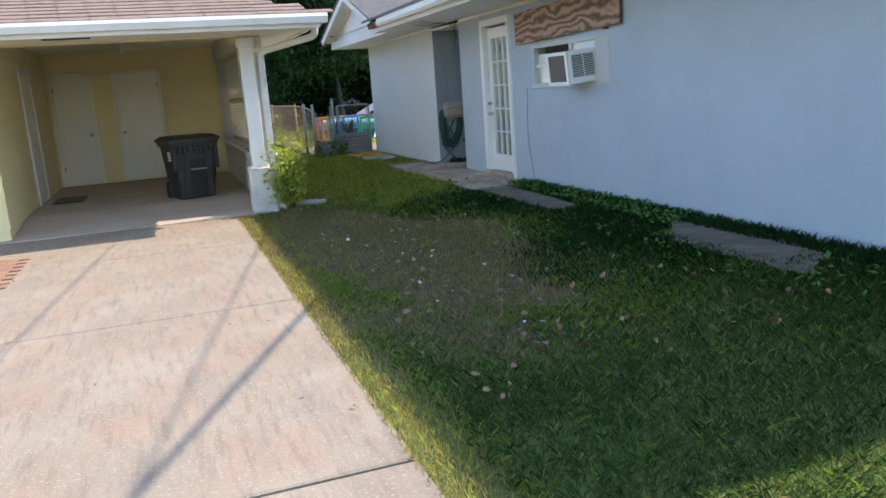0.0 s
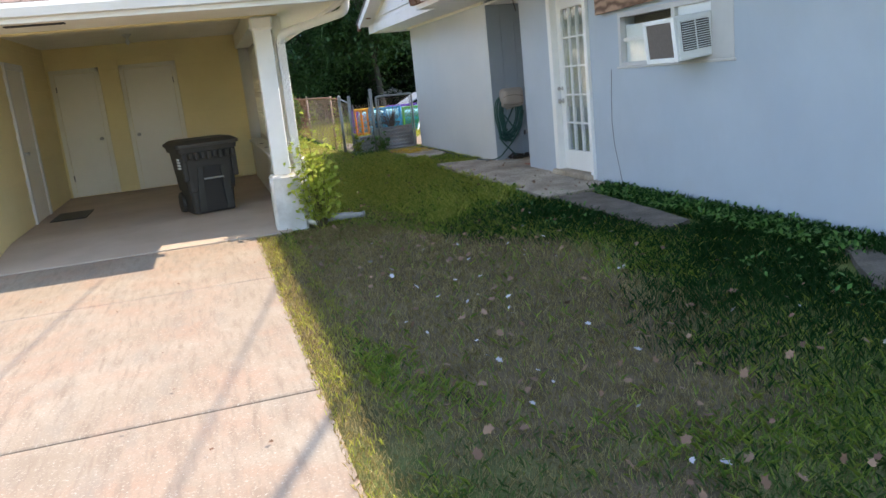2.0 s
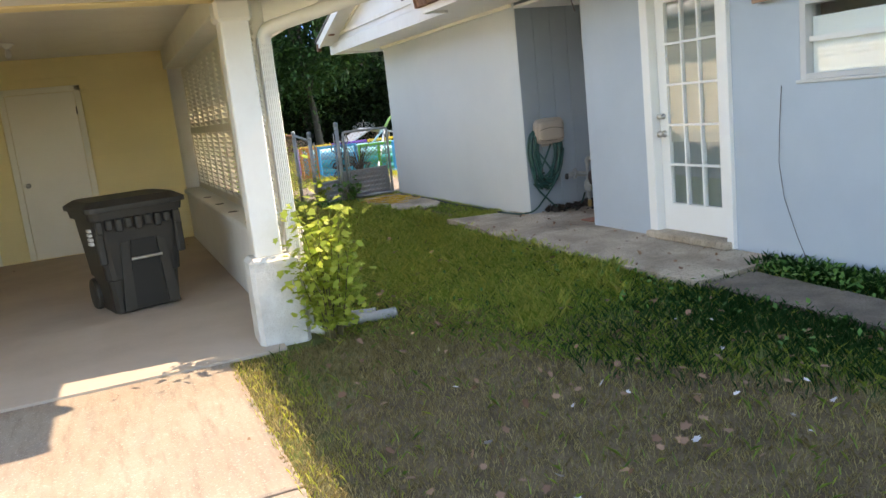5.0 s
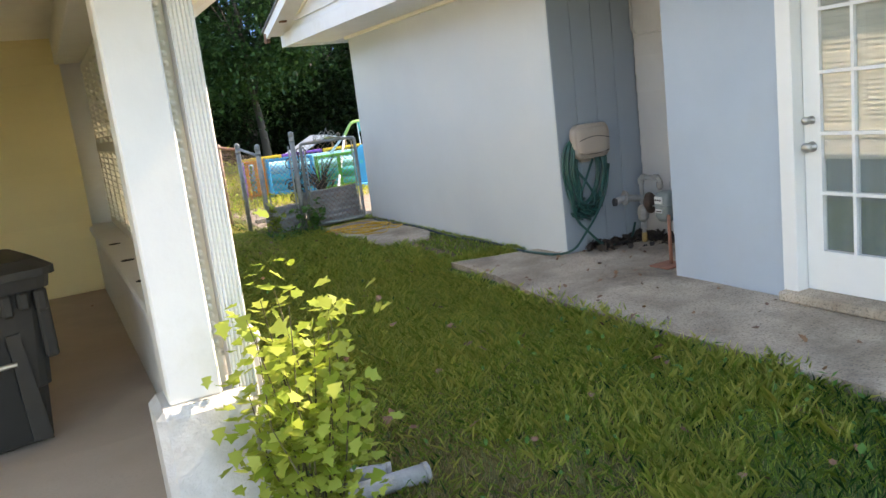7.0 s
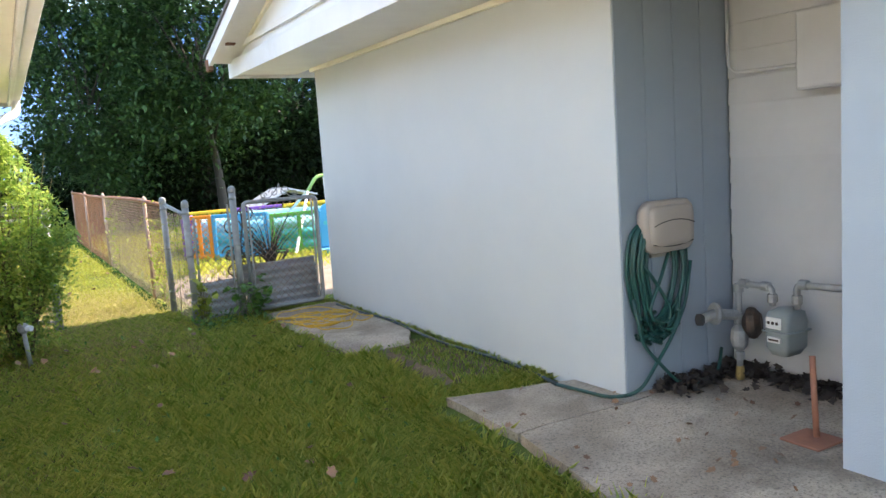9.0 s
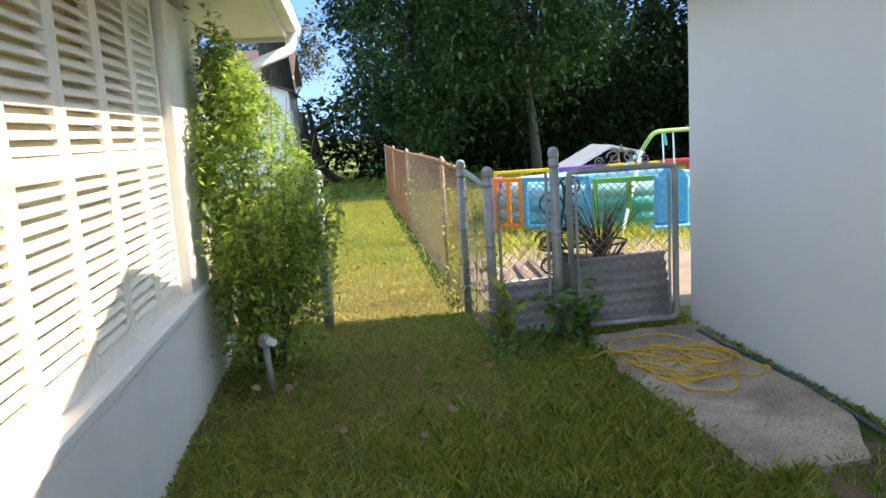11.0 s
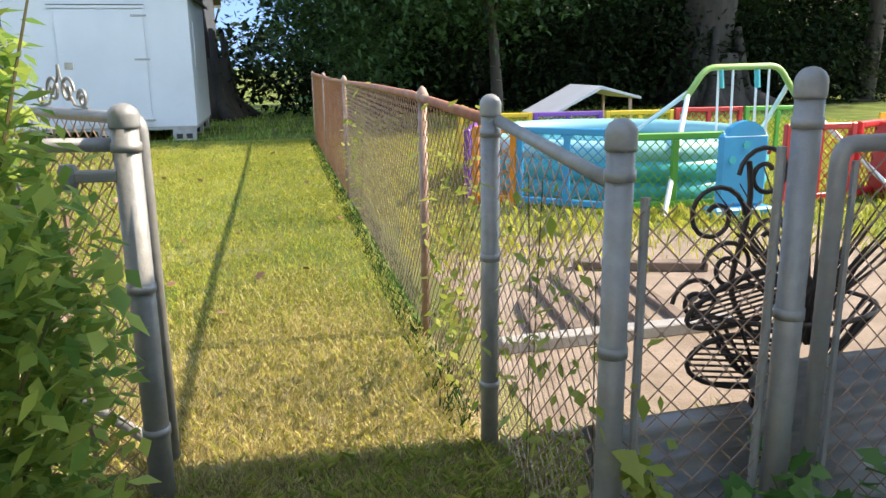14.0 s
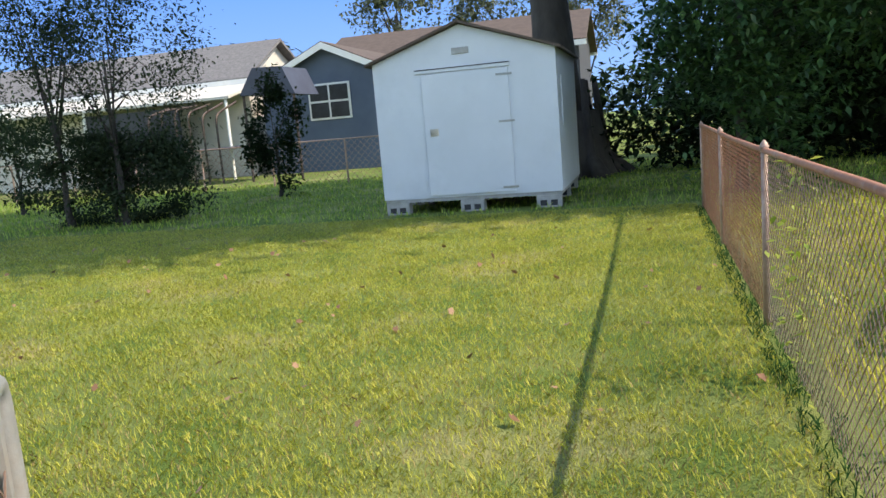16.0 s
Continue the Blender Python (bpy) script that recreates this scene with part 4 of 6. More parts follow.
sh.parent, sh.matrix_parent_inverse = wr, Matrix.Translation(-Vector(wr.location))
tagged(sh, "staggered brown-red shingle tabs", kind="stuff")
we = thing("eave", (1.8, 12, 2.3), "cream soffit and white fascia of the yellow house", "eave", kind="structure")
part("soffit", box(nb(), 1.53, 8.93, 2.245, 2.08, 18.15, 2.27), M["cream"], we)
part("soffit", box(nb(), -9.9, 8.93, 2.21, 1.528, 9.92, 2.235), M["cream"], we)
part("fascia", box(nb(), -10, 8.87, 2.19, 2.12, 8.92, 2.335, 0.004), M["white"], we)
part("fascia", box(nb(), 2.085, 8.925, 2.21, 2.12, 18.2, 2.335, 0.004), M["white"], we)
part("fascia", box(nb(), 1.53, 18.155, 2.21, 2.083, 18.19, 2.335, 0.004), M["white"], we)
part("soffit_vent", box(nb(), -0.95, 9.2, 2.200, -0.45, 9.30, 2.209), M["dark"], we)
g2 = thing("gutter", (2.17, 12, 2.3), "white gutter with downspouts on the yellow house", "gutter", kind="structure")
part("channel", prism(nb(), [(2.122, 2.35), (2.20, 2.35), (2.215, 2.31), (2.19, 2.24), (2.122, 2.24)], 'y', 8.86, 18.2), M["white"], g2)
part("channel", prism(nb(), [(8.868, 2.35), (8.79, 2.35), (8.775, 2.31), (8.80, 2.24), (8.868, 2.24)], 'x', -10, 2.2), M["white"], g2)
part("downspout_elbow", tube(nb(), bent([(2.15, 9.35, 2.29), (2.15, 9.4, 2.13), (1.515, 9.98, 2.0), (1.515, 9.98, 1.9)], 0.09), 0.045, 10), M["white"], g2, "white ribbed elbow", True)
flute = [(1.475, 10.03)] + [(1.475 + 0.08 * k / 12, 9.945 + (0.008 if k % 2 else 0.0)) for k in range(13)] + [(1.555 + (0.006 if k % 2 else 0.0), 9.945 + 0.085 * k / 8) for k in range(1, 9)]
part("downspout", prism(nb(), flute, 'z', 0.0, 1.95), M["white"], g2, "white fluted downspout")
part("downspout_foot", tube(nb(), bent([(1.515, 9.985, 0.04), (1.515, 9.985, -0.02), (1.64, 9.9, -0.05)], 0.04), 0.042, 10), M["white"], g2, "", True)
part("downspout", tube(nb(), bent([(2.15, 17.9, 2.29), (2.15, 17.9, 2.12), (1.62, 17.2, 1.85), (1.62, 16.98, 1.8), (1.62, 16.98, 0.1)], 0.09), 0.04, 10), M["white"], g2, "white ribbed downspout", True)


# ---- wheeled bin ----
def tapered(bm, sections):
    """Rounded boxes joined one above another: (z, x0, y0, x1, y1, corner radius)."""
    rings = []
    for z, x0, y0, x1, y1, r in sections:
        ring = []
        for cx, cy, a0 in ((x1 - r, y1 - r, 0), (x0 + r, y1 - r, 90), (x0 + r, y0 + r, 180), (x1 - r, y0 + r, 270)):
            for k in range(4):
                a = radians(a0 + k * 30)
                ring.append(bm.verts.new((cx + r * math.cos(a), cy + r * math.sin(a), z)))
        rings.append(ring)
    n = len(rings[0])
    for a, b in zip(rings, rings[1:]):
        for k in range(n):
            bm.faces.new((a[k], a[(k + 1) % n], b[(k + 1) % n], b[k]))
    bm.faces.new(rings[0])
    bm.faces.new(rings[-1])
    return bm


bn = thing("wheeled_bin", (0.5, 11.65, 0.024), "black plastic wheeled rubbish bin with closed lid", "rubbish bin")
bx, by = 0.5, 11.6
part("body", tapered(nb(), [(0.03, bx - 0.26, by - 0.25, bx + 0.26, by + 0.25, 0.06), (0.30, bx - 0.28, by - 0.28, bx + 0.28, by + 0.28, 0.07), (0.31, bx - 0.295, by - 0.295, bx + 0.295, by + 0.30, 0.07), (0.80, bx - 0.335, by - 0.33, bx + 0.335, by + 0.35, 0.07)]), M["black"], bn)
part("rim", tapered(nb(), [(0.80, bx - 0.36, by - 0.36, bx + 0.36, by + 0.38, 0.07), (0.86, bx - 0.37, by - 0.37, bx + 0.37, by + 0.39, 0.07)]), M["black"], bn)
part("lid", tapered(nb(), [(0.865, bx - 0.39, by - 0.40, bx + 0.39, by + 0.42, 0.07), (0.90, bx - 0.39, by - 0.40, bx + 0.39, by + 0.42, 0.07), (0.945, bx - 0.33, by - 0.32, bx + 0.33, by + 0.34, 0.1)]), M["black"], bn)
# Darker copy of the black plastic: shade inside the recesses put into colour.
pit = mat("shadowed black plastic", (0.008, 0.008, 0.008), (0.012, 0.011, 0.010), 3, 0.6)
part("front_recess", prism(nb(), [(bx - 0.13, 0.06), (bx + 0.15, 0.06), (bx + 0.115, 0.45), (bx - 0.095, 0.45)], 'y', by - 0.312, by - 0.262), pit, bn, "recessed front panel with its shade put into darker plastic")
part("handle_recess", prism(nb(), [(bx - 0.105, 0.44), (bx + 0.125, 0.44), (bx + 0.10, 0.61), (bx - 0.08, 0.61)], 'y', by - 0.330, by - 0.30), pit, bn)
for sx in (-1, 1):
    part("recess_cheek", prism(nb(), [(bx + 0.01 + sx * 0.13, 0.06), (bx + 0.01 + sx * 0.22, 0.05), (bx + 0.01 + sx * 0.17, 0.60), (bx + 0.01 + sx * 0.11, 0.60)], 'y', by - 0.328, by - 0.27), M["black"], bn)
part("lift_bar", tube(nb(), [(bx - 0.10, by - 0.335, 0.46), (bx + 0.14, by - 0.335, 0.46)], 0.012, 10), M["chrome"], bn, "bright metal lift bar")
for k in range(9):
    part("lip_rib", box(nb(), bx - 0.33 + k * 0.075, by - 0.378, 0.69 + 0.02 * (k % 2), bx - 0.277 + k * 0.075, by - 0.31, 0.80, 0.012), M["black"], bn)
for sx in (-0.335, 0.275):
    part("corner_fold", box(nb(), bx + sx, by - 0.345, 0.45, bx + sx + 0.06, by - 0.25, 0.80, 0.012), M["black"], bn)
part("grip", tube(nb(), bent([(bx - 0.25, by + 0.40, 0.88), (bx - 0.25, by + 0.47, 0.92), (bx + 0.25, by + 0.47, 0.92), (bx + 0.25, by + 0.40, 0.88)], 0.04), 0.016, 8), M["black"], bn)
for sx in (-0.31, 0.27):
    part("wheel", turned(nb(), (bx + sx, by + 0.24, 0.14), [(0.05, 0), (0.13, 0.005), (0.14, 0.02), (0.14, 0.04), (0.13, 0.055), (0.05, 0.06)], 20, (1, 0, 0)), M["black"], bn)
for k in range(4):
    part("sticker", box(nb(), bx - 0.350, by - 0.20, 0.60 + k * 0.035, bx - 0.318, by - 0.12, 0.622 + k * 0.035), M["paper"], bn, "pale printed mark")
bn.rotation_euler = (0, 0, radians(14))


# ---- chain-link fence, gates ----
def chain(parent, p0, p1, z0, z1, material, pitch=0.055, r=0.0022, name="mesh"):
    """Woven wire between two posts: slanting wires both ways, one family a little in front of the other."""
    p0, p1 = Vector((*p0, 0)), Vector((*p1, 0))
    L, H = (p1 - p0).length, z1 - z0
    d = (p1 - p0).normalized()
    nrm = Vector((-d.y, d.x, 0))
    V, F = [], []

    def wire(s0, h0, s1, h1, off):
        a, b = p0 + d * s0 + Vector((0, 0, z0 + h0)), p0 + d * s1 + Vector((0, 0, z0 + h1))
        u = (b - a).normalized()
        w = u.cross(nrm)
        k = len(V)
        for q in (a, b):
            for c, s in ((1, 0), (-0.5, 0.87), (-0.5, -0.87)):
                V.append(q + nrm * (r * c + off) + w * (r * s))
        for i in range(3):
            j = (i + 1) % 3
            F.append((k + i, k + j, k + 3 + j, k + 3 + i))
    n = int((L + H) / (pitch * 1.25)) + 1
    for i in range(n):
        s = i * pitch * 1.25
        for flip in (False, True):
            a0, a1 = s, s - H
            h0, h1 = 0.0, H
            if a0 > L:
                h0, a0 = a0 - L, L
            if a1 < 0:
                h1, a1 = H + a1, 0.0
            if h1 - h0 < 0.01 or a0 <= a1:
                continue
            if flip:
                wire(L - a0, h0, L - a1, h1, -0.003)
            else:
                wire(a0, h0, a1, h1, 0.003)
    ob = new(name, quads(name, [tuple(v) for v in V], F, material))
    ob.parent = parent
    if parent.type == 'EMPTY':
        ob.matrix_parent_inverse = Matrix.Translation(-Vector(parent.location))
    return ob


def fence_post(bm, x, y, h, r):
    tube(bm, [(x, y, -0.1), (x, y, h - 0.06)], r, 14)
    turned(bm, (x, y, h - 0.075), [(r * 1.1, 0), (r * 1.13, 0.008), (r * 1.13, 0.036), (r * 1.08, 0.046), (r * 0.85, 0.058), (r * 0.5, 0.066), (r * 0.12, 0.069)], 14)
    for z in (0.22, h * 0.55, h - 0.14):
        turned(bm, (x, y, z), [(r * 1.12, 0), (r * 1.12, 0.025)], 14)
    return bm


FX = 3.34
ff = thing("chain_link_fence", (FX, 23, 0), "rusty chain-link fence with steel posts and top rail", "fence")
part("post", fence_post(nb(), FX, 17.6, 1.22, 0.031), M["steel"], ff, "thick grey end post", True)
for y in (18.77, 22.86, 26.0, 28.94):
    bm = nb()
    tube(bm, [(FX, y, -0.1), (FX, y, 1.15)], 0.022, 10)
    turned(bm, (FX, y, 1.14), [(0.026, 0), (0.03, 0.03), (0.02, 0.05), (0.006, 0.07)], 10)
    part("post", bm, M["wire"], ff, "", True)
part("top_rail", tube(nb(), [(FX, 17.63, 1.13)] + [(FX, 17.63 + (28.94 - 17.63) * k / 8, 1.15 + 0.012 * math.sin(k)) for k in range(1, 9)], 0.02, 10), M["rust"], ff, "rust-brown top rail", True)
chain(ff, (FX, 17.64), (FX, 18.75), 0.03, 1.14, M["wire"])
chain(ff, (FX, 18.79), (FX, 22.84), 0.03, 1.15, M["wire"])
chain(ff, (FX, 22.88), (FX, 25.98), 0.03, 1.16, M["rust"])
chain(ff, (FX, 26.02), (FX, 28.92), 0.03, 1.16, M["rust"])

gf = thing("gate_fence", (3.5, 16.9, 0), "grey steel gate posts with short chain-link panels", "fence")
part("post", fence_post(nb(), 3.385, 16.73, 1.20, 0.031), M["steel"], gf, "thick grey corner post", True)
part("post", fence_post(nb(), 3.83, 16.73, 1.30, 0.032), M["steel"], gf, "tall grey gate post", True)
part("tension_bar", tube(nb(), [(3.45, 16.735, 0.04), (3.45, 16.735, 1.02)], 0.011, 8), M["steel"], gf)
part("tension_bar", tube(nb(), [(3.775, 16.735, 0.04), (3.775, 16.735, 1.12)], 0.011, 8), M["steel"], gf)
part("top_rail", tube(nb(), [(3.36, 17.57, 1.13), (3.385, 16.76, 1.05)], 0.019, 10), M["steel"], gf, "", True)
chain(gf, (3.36, 17.57), (3.385, 16.77), 0.03, 1.06, M["wire"])
chain(gf, (3.42, 16.73), (3.79, 16.73), 0.03, 1.0, M["wire"])


def scroll(bm, at, u, r, turns, thick=0.006, flip=1):
    """A spiral of flat bar in the upright plane through u."""
    u = Vector(u).normalized()
    pts = []
    for k in range(26):
        s = k / 25
        a = s * turns * 2 * math.pi
        q = r * (1 - 0.75 * s)
        pts.append(Vector(at) + u * (flip * q * math.cos(a)) + Vector((0, 0, q * math.sin(a))))
    return tube(bm, pts, thick, 6)


def gate(name, p0, p1, h, label, mesh_mat, finials=True):
    p0, p1 = Vector((*p0, 0)), Vector((*p1, 0))
    d = (p1 - p0).normalized()
    g = thing(name, p0 + (p1 - p0) / 2, label, "gate")
    L = (p1 - p0).length
    z0 = 0.07
    loop = [p0 + Vector((0, 0, z0)), p0 + Vector((0, 0, h)), p1 + Vector((0, 0, h)), p1 + Vector((0, 0, z0)), p0 + Vector((0, 0, z0 + 0.001))]
    part("gate_frame", tube(nb(), bent(loop, 0.045), 0.021, 10), M["steel"], g, "", True)
    for s in (0.045, L - 0.045):
        q = p0 + d * s
        part("tension_bar", tube(nb(), [q + Vector((0, 0, z0 + 0.04)), q + Vector((0, 0, h - 0.04))], 0.009, 6), M["steel"], g)
    a, b = p0 + d * 0.03, p1 - d * 0.03
    chain(g, (a.x, a.y), (b.x, b.y), z0 + 0.02, h - 0.02, mesh_mat)
    if finials:
        bm = nb()
        mid = p0 + d * (L / 2) + Vector((0, 0, h))
        for f in (-1, 1):
            scroll(bm, mid + d * (f * 0.055) + Vector((0, 0, 0.075)), d, 0.05, 1.2, 0.006, f)
            scroll(bm, mid + d * (f * 0.16) + Vector((0, 0, 0.05)), d, 0.034, 1.3, 0.006, -f)
            tube(bm, [mid + d * (f * 0.2) + Vector((0, 0, 0.02)), mid + d * (f * 0.1) + Vector((0, 0, 0.03)), mid + d * (f * 0.01) + Vector((0, 0, 0.12)), mid + Vector((0, 0, 0.16))], 0.005, 6)
        part("scroll_finial", bm, M["steel"], g, "curled steel scrollwork")
    return g


gate("gate", (3.93, 16.74), (4.67, 16.76), 1.12, "closed grey chain-link garden gate with scrolled top", M["wire"])
lg = thing("gate_post", (2.26, 17.5, 0), "grey steel gate post with domed cap", "post")
part("post", fence_post(nb(), 2.26, 17.5, 1.22, 0.038), M["steel"], lg, "", True)
part("hinge", box(nb(), 2.12, 17.475, 1.00, 2.23, 17.525, 1.03, 0.004), M["steel"], lg)
part("hinge_bolt", turned(nb(), (2.10, 17.5, 1.0), [(0.02, -0.02), (0.028, 0.0), (0.028, 0.03), (0.02, 0.05)], 10), M["steel"], lg)
gate("gate", (2.28, 17.64), (1.66, 18.48), 1.16, "open grey chain-link garden gate with scrolled top", M["wire"])
sf = thing("side_fence", (1.9, 17.6, 0), "short chain-link fence panel beside the gate post", "fence")
part("post", fence_post(nb(), 1.62, 17.6, 1.15, 0.026), M["steel"], sf, "", True)
part("top_rail", tube(nb(), [(1.62, 17.6, 1.10), (2.22, 17.51, 1.10)], 0.02, 10), M["steel"], sf, "", True)
part("tension_bar", tube(nb(), [(2.06, 17.58, 0.02), (2.06, 17.58, 0.9)], 0.009, 6), M["wire"], sf)
chain(sf, (1.65, 17.6), (2.21, 17.51), 0.03, 1.09, M["wire"])

# corrugated sheets leaning inside the gate
def corrugated(name, origin, along, up, w, h, label):
    o, a, u = Vector(origin), Vector(along).normalized(), Vector(up).normalized()
    nrm = a.cross(u)
    bm = nb()
    rows = []
    for j in range(61):
        v = j / 60 * h
        off = 0.019 * math.sin(v / 0.076 * 2 * math.pi)
        rows.append([bm.verts.new(o + a * (w * i / 2) + u * v + nrm * (off + 0.02 * math.sin(i * 1.7 + j * 0.04))) for i in range(3)])
    for p, q in zip(rows, rows[1:]):
        for i in range(2):
            bm.faces.new((p[i], p[i + 1], q[i + 1], q[i]))
    bmesh.ops.solidify(bm, geom=bm.faces[:], thickness=0.002)
    return solid(name, bm, M["tin"], label, "metal sheet", smooth=True)


corrugated("tin_sheet", (3.92, 16.84, 0.02), (1, 0.0, 0.02), (-0.02, 0.3, 0.9), 0.78, 0.49, "grey corrugated tin sheet leaning behind the gate")
corrugated("tin_sheet", (3.42, 16.86, 0.02), (1, -0.02, 0.05), (0, 0.3, 0.9), 0.5, 0.36, "short grey corrugated tin sheet leaning on the fence")


# ---- shed ----
sd = thing("shed", (-0.23, 31.5, 0), "white wooden garden shed on concrete blocks", "shed")
SX0, SX1, SY0, SY1, SZ, SE, SP = -1.75, 1.28, 30.0, 33.2, 0.26, 2.52, 3.02
SM = (SX0 + SX1) / 2
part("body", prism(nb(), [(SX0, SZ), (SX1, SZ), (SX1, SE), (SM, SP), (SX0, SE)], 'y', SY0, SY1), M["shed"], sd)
for s in (-1, 1):
    xe = SX0 - 0.1 if s < 0 else SX1 + 0.1
    ze = SE - 0.03
    poly = [(xe, ze), (SM, SP + 0.02), (SM, SP + 0.06), (xe, ze + 0.04)]
    part("roof_slope", prism(nb(), poly, 'y', SY0 - 0.12, SY1 + 0.12), M["shingle_brown"], sd)
part("base_rail", box(nb(), SX0 + 0.02, SY0 + 0.02, 0.20, SX1 - 0.02, SY1 - 0.02, SZ), M["block"], sd)
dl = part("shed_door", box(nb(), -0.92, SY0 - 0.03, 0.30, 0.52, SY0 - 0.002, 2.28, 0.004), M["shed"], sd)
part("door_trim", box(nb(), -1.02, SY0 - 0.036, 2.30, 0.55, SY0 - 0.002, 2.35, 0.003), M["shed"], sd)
part("drip_edge", box(nb(), -1.02, SY0 - 0.045, 2.353, 0.55, SY0 - 0.002, 2.365), M["dark"], sd)
part("hasp", box(nb(), -0.83, SY0 - 0.045, 1.28, -0.69, SY0 - 0.031, 1.40, 0.003), M["chrome"], dl, "steel hasp")
for z in (0.36, 1.42, 2.16):
    part("strap_hinge", box(nb(), 0.32, SY0 - 0.042, z, 0.58, SY0 - 0.031, z + 0.035, 0.002), M["steel"], dl)
part("gable_vent", box(nb(), SM - 0.14, SY0 - 0.02, 2.56, SM + 0.14, SY0 - 0.002, 2.66, 0.004), M["block"], sd)
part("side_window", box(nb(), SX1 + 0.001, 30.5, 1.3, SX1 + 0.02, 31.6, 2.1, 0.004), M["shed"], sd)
for x in (SX0 + 0.02, SX0 + 1.32, SX1 - 0.44):
    for y in (SY0 + 0.02, SY0 + 1.5, SY1 - 0.25):
        b = nb()
        box(b, x, y, 0.0, x + 0.40, y + 0.2, 0.198, 0.006)
        part("block", b, M["block"], sd)
        for k in (0.06, 0.23):
            # Dark plate on the face: the hollow core's shade as colour.
            part("block_core", box(nb(), x + k, y - 0.003, 0.03, x + k + 0.11, y + 0.01, 0.12), M["dark"], sd)

# Out-of-sight ceiling, added so no sun falls into the blue house.
solid("ceiling_house", box(nb(), 5.02, 1.72, 2.45, 9.78, 16.6, 2.49), M["dark"], "unseen ceiling added to keep light out of the blue house", "ceiling", "structure")


# ---- trees ----
def crown_points(n, at, size, lumps, seed):
    """Leaf places gathered in uneven clumps through an ellipsoid, thicker towards its skin."""
    g = np.random.default_rng(seed)
    c = g.normal(0, 1, (lumps, 3))
    c /= np.linalg.norm(c, axis=1)[:, None]
    c *= g.uniform(0.45, 1.0, (lumps, 1)) ** 0.6
    k = g.integers(0, lumps, n)
    p = c[k] + g.normal(0, 0.145, (n, 3)) * g.uniform(0.6, 1.3, (lumps, 1))[k]
    return p * np.array(size) + np.array(at), c * np.array(size) + np.array(at)


def tree(name, base, height, r, crown_at, crown_size, n, leaf, material, seed, label, category="tree", lumps=60, limbs=9, tag_group="", lean=None):
    t = thing(name, base, label, category, tag_group)
    b = Vector(base)
    pts, cl = crown_points(n, crown_at, crown_size, lumps, seed)
    bm = nb()
    g = np.random.default_rng(seed + 1)
    top = Vector(crown_at) + Vector((0, 0, crown_size[2] * 0.2))
    if lean is not None:
        top = b + Vector((lean[0], lean[1], crown_at[2]))
    trunk = [b + Vector((0, 0, -0.1))] + [b.lerp(top, s) + Vector((g.normal(0, r * 0.35), g.normal(0, r * 0.35), 0)) for s in (0.12, 0.3, 0.5, 0.75, 1.0)]
    flare = 1.6 if r > 0.5 else 0.25
    tube(bm, [trunk[0], trunk[0] + Vector((0, 0, flare * 0.3)), trunk[0] + Vector((0, 0, flare))], r * 1.75, 12, r * 1.0)
    for k in range(7 if r > 0.5 else 0):
        a = k * 0.9 + g.uniform(-0.2, 0.2)
        tube(bm, [b + Vector((math.cos(a) * r * 2.1, math.sin(a) * r * 2.1, -0.1)), b + Vector((math.cos(a) * r * 1.15, math.sin(a) * r * 1.15, 0.5)), b + Vector((math.cos(a) * r * 0.85, math.sin(a) * r * 0.85, 2.2))], r * 0.4, 8, r * 0.1)
    tube(bm, trunk, r * 1.1, 12, r * 0.25)
    for i in range(limbs):
        s = 0.3 + 0.6 * i / limbs
        a = b.lerp(top, s)
        e = Vector(cl[int(g.integers(0, len(cl)))])
        m = a.lerp(e, 0.5) + Vector((0, 0, 0.1 * height))
        tube(bm, [a, m, e], r * 0.3, 6, r * 0.06)
    part("trunk", bm, M["bark"], t, "", True)
    cr = new("crown", leaves("crown", pts, leaf, material, g))
    cr.parent, cr.matrix_parent_inverse = t, Matrix.Translation(-b)
    return t


# the dark trees beyond the back fence
for i, (x, y, h, sx, sz, n) in enumerate(((5.4, 36.5, 10, 2.4, 4.4, 11000), (8.4, 37, 10, 2.8, 4.4, 12000), (12.0, 38.5, 9, 3.0, 4.0, 11000), (17.5, 40, 11, 3.6, 5.0, 16000), (23, 42, 10, 4.2, 4.6, 13000), (30, 44, 10, 4.5, 4.8, 11000))):
    tree("tree", (x, y, 0), h, 0.28, (x, y, h * 0.56), (sx, 2.4, sz), n, 0.26, M["oak"], 20 + i, "dense dark green tree behind the back yards", tag_group="trees behind the yards", lumps=70)
# Added tree, placed sunward so that its crown darkens the thick trunk.
tree("tree", (20.6, 36.4, 0), 10, 0.3, (20.2, 35.8, 7.6), (4.4, 3.6, 3.8), 17000, 0.3, M["oak"], 52, "dense dark tree added to shade the thick trunk", tag_group="trees behind the yards", lumps=70)
tree("tree", (7.4, 31.6, 0), 8, 0.14, (7.0, 31.4, 5.0), (2.8, 2.6, 3.0), 19000, 0.17, M["oak"], 41, "spreading green tree overhanging the play yard", tag_group="trees behind the yards", lumps=60)
tree("tree", (4.1, 31.2, 0), 6, 0.10, (4.15, 31.0, 3.8), (1.85, 1.9, 3.3), 17000, 0.15, M["oak"], 42, "leafy green tree by the fence end", tag_group="trees behind the yards", lumps=60)
# These two crowns are out of view, set off their trunks to shade the lawn.
tree("tree", (0.98, 36.0, 0), 18, 0.58, (6.2, 32.2, 13.5), (6.5, 5.8, 3.0), 42000, 0.42, M["oak"], 50, "large old tree with thick grey trunk behind the shed, unseen crown set for lawn shade", lumps=70, lean=(-1.6, 0.3))
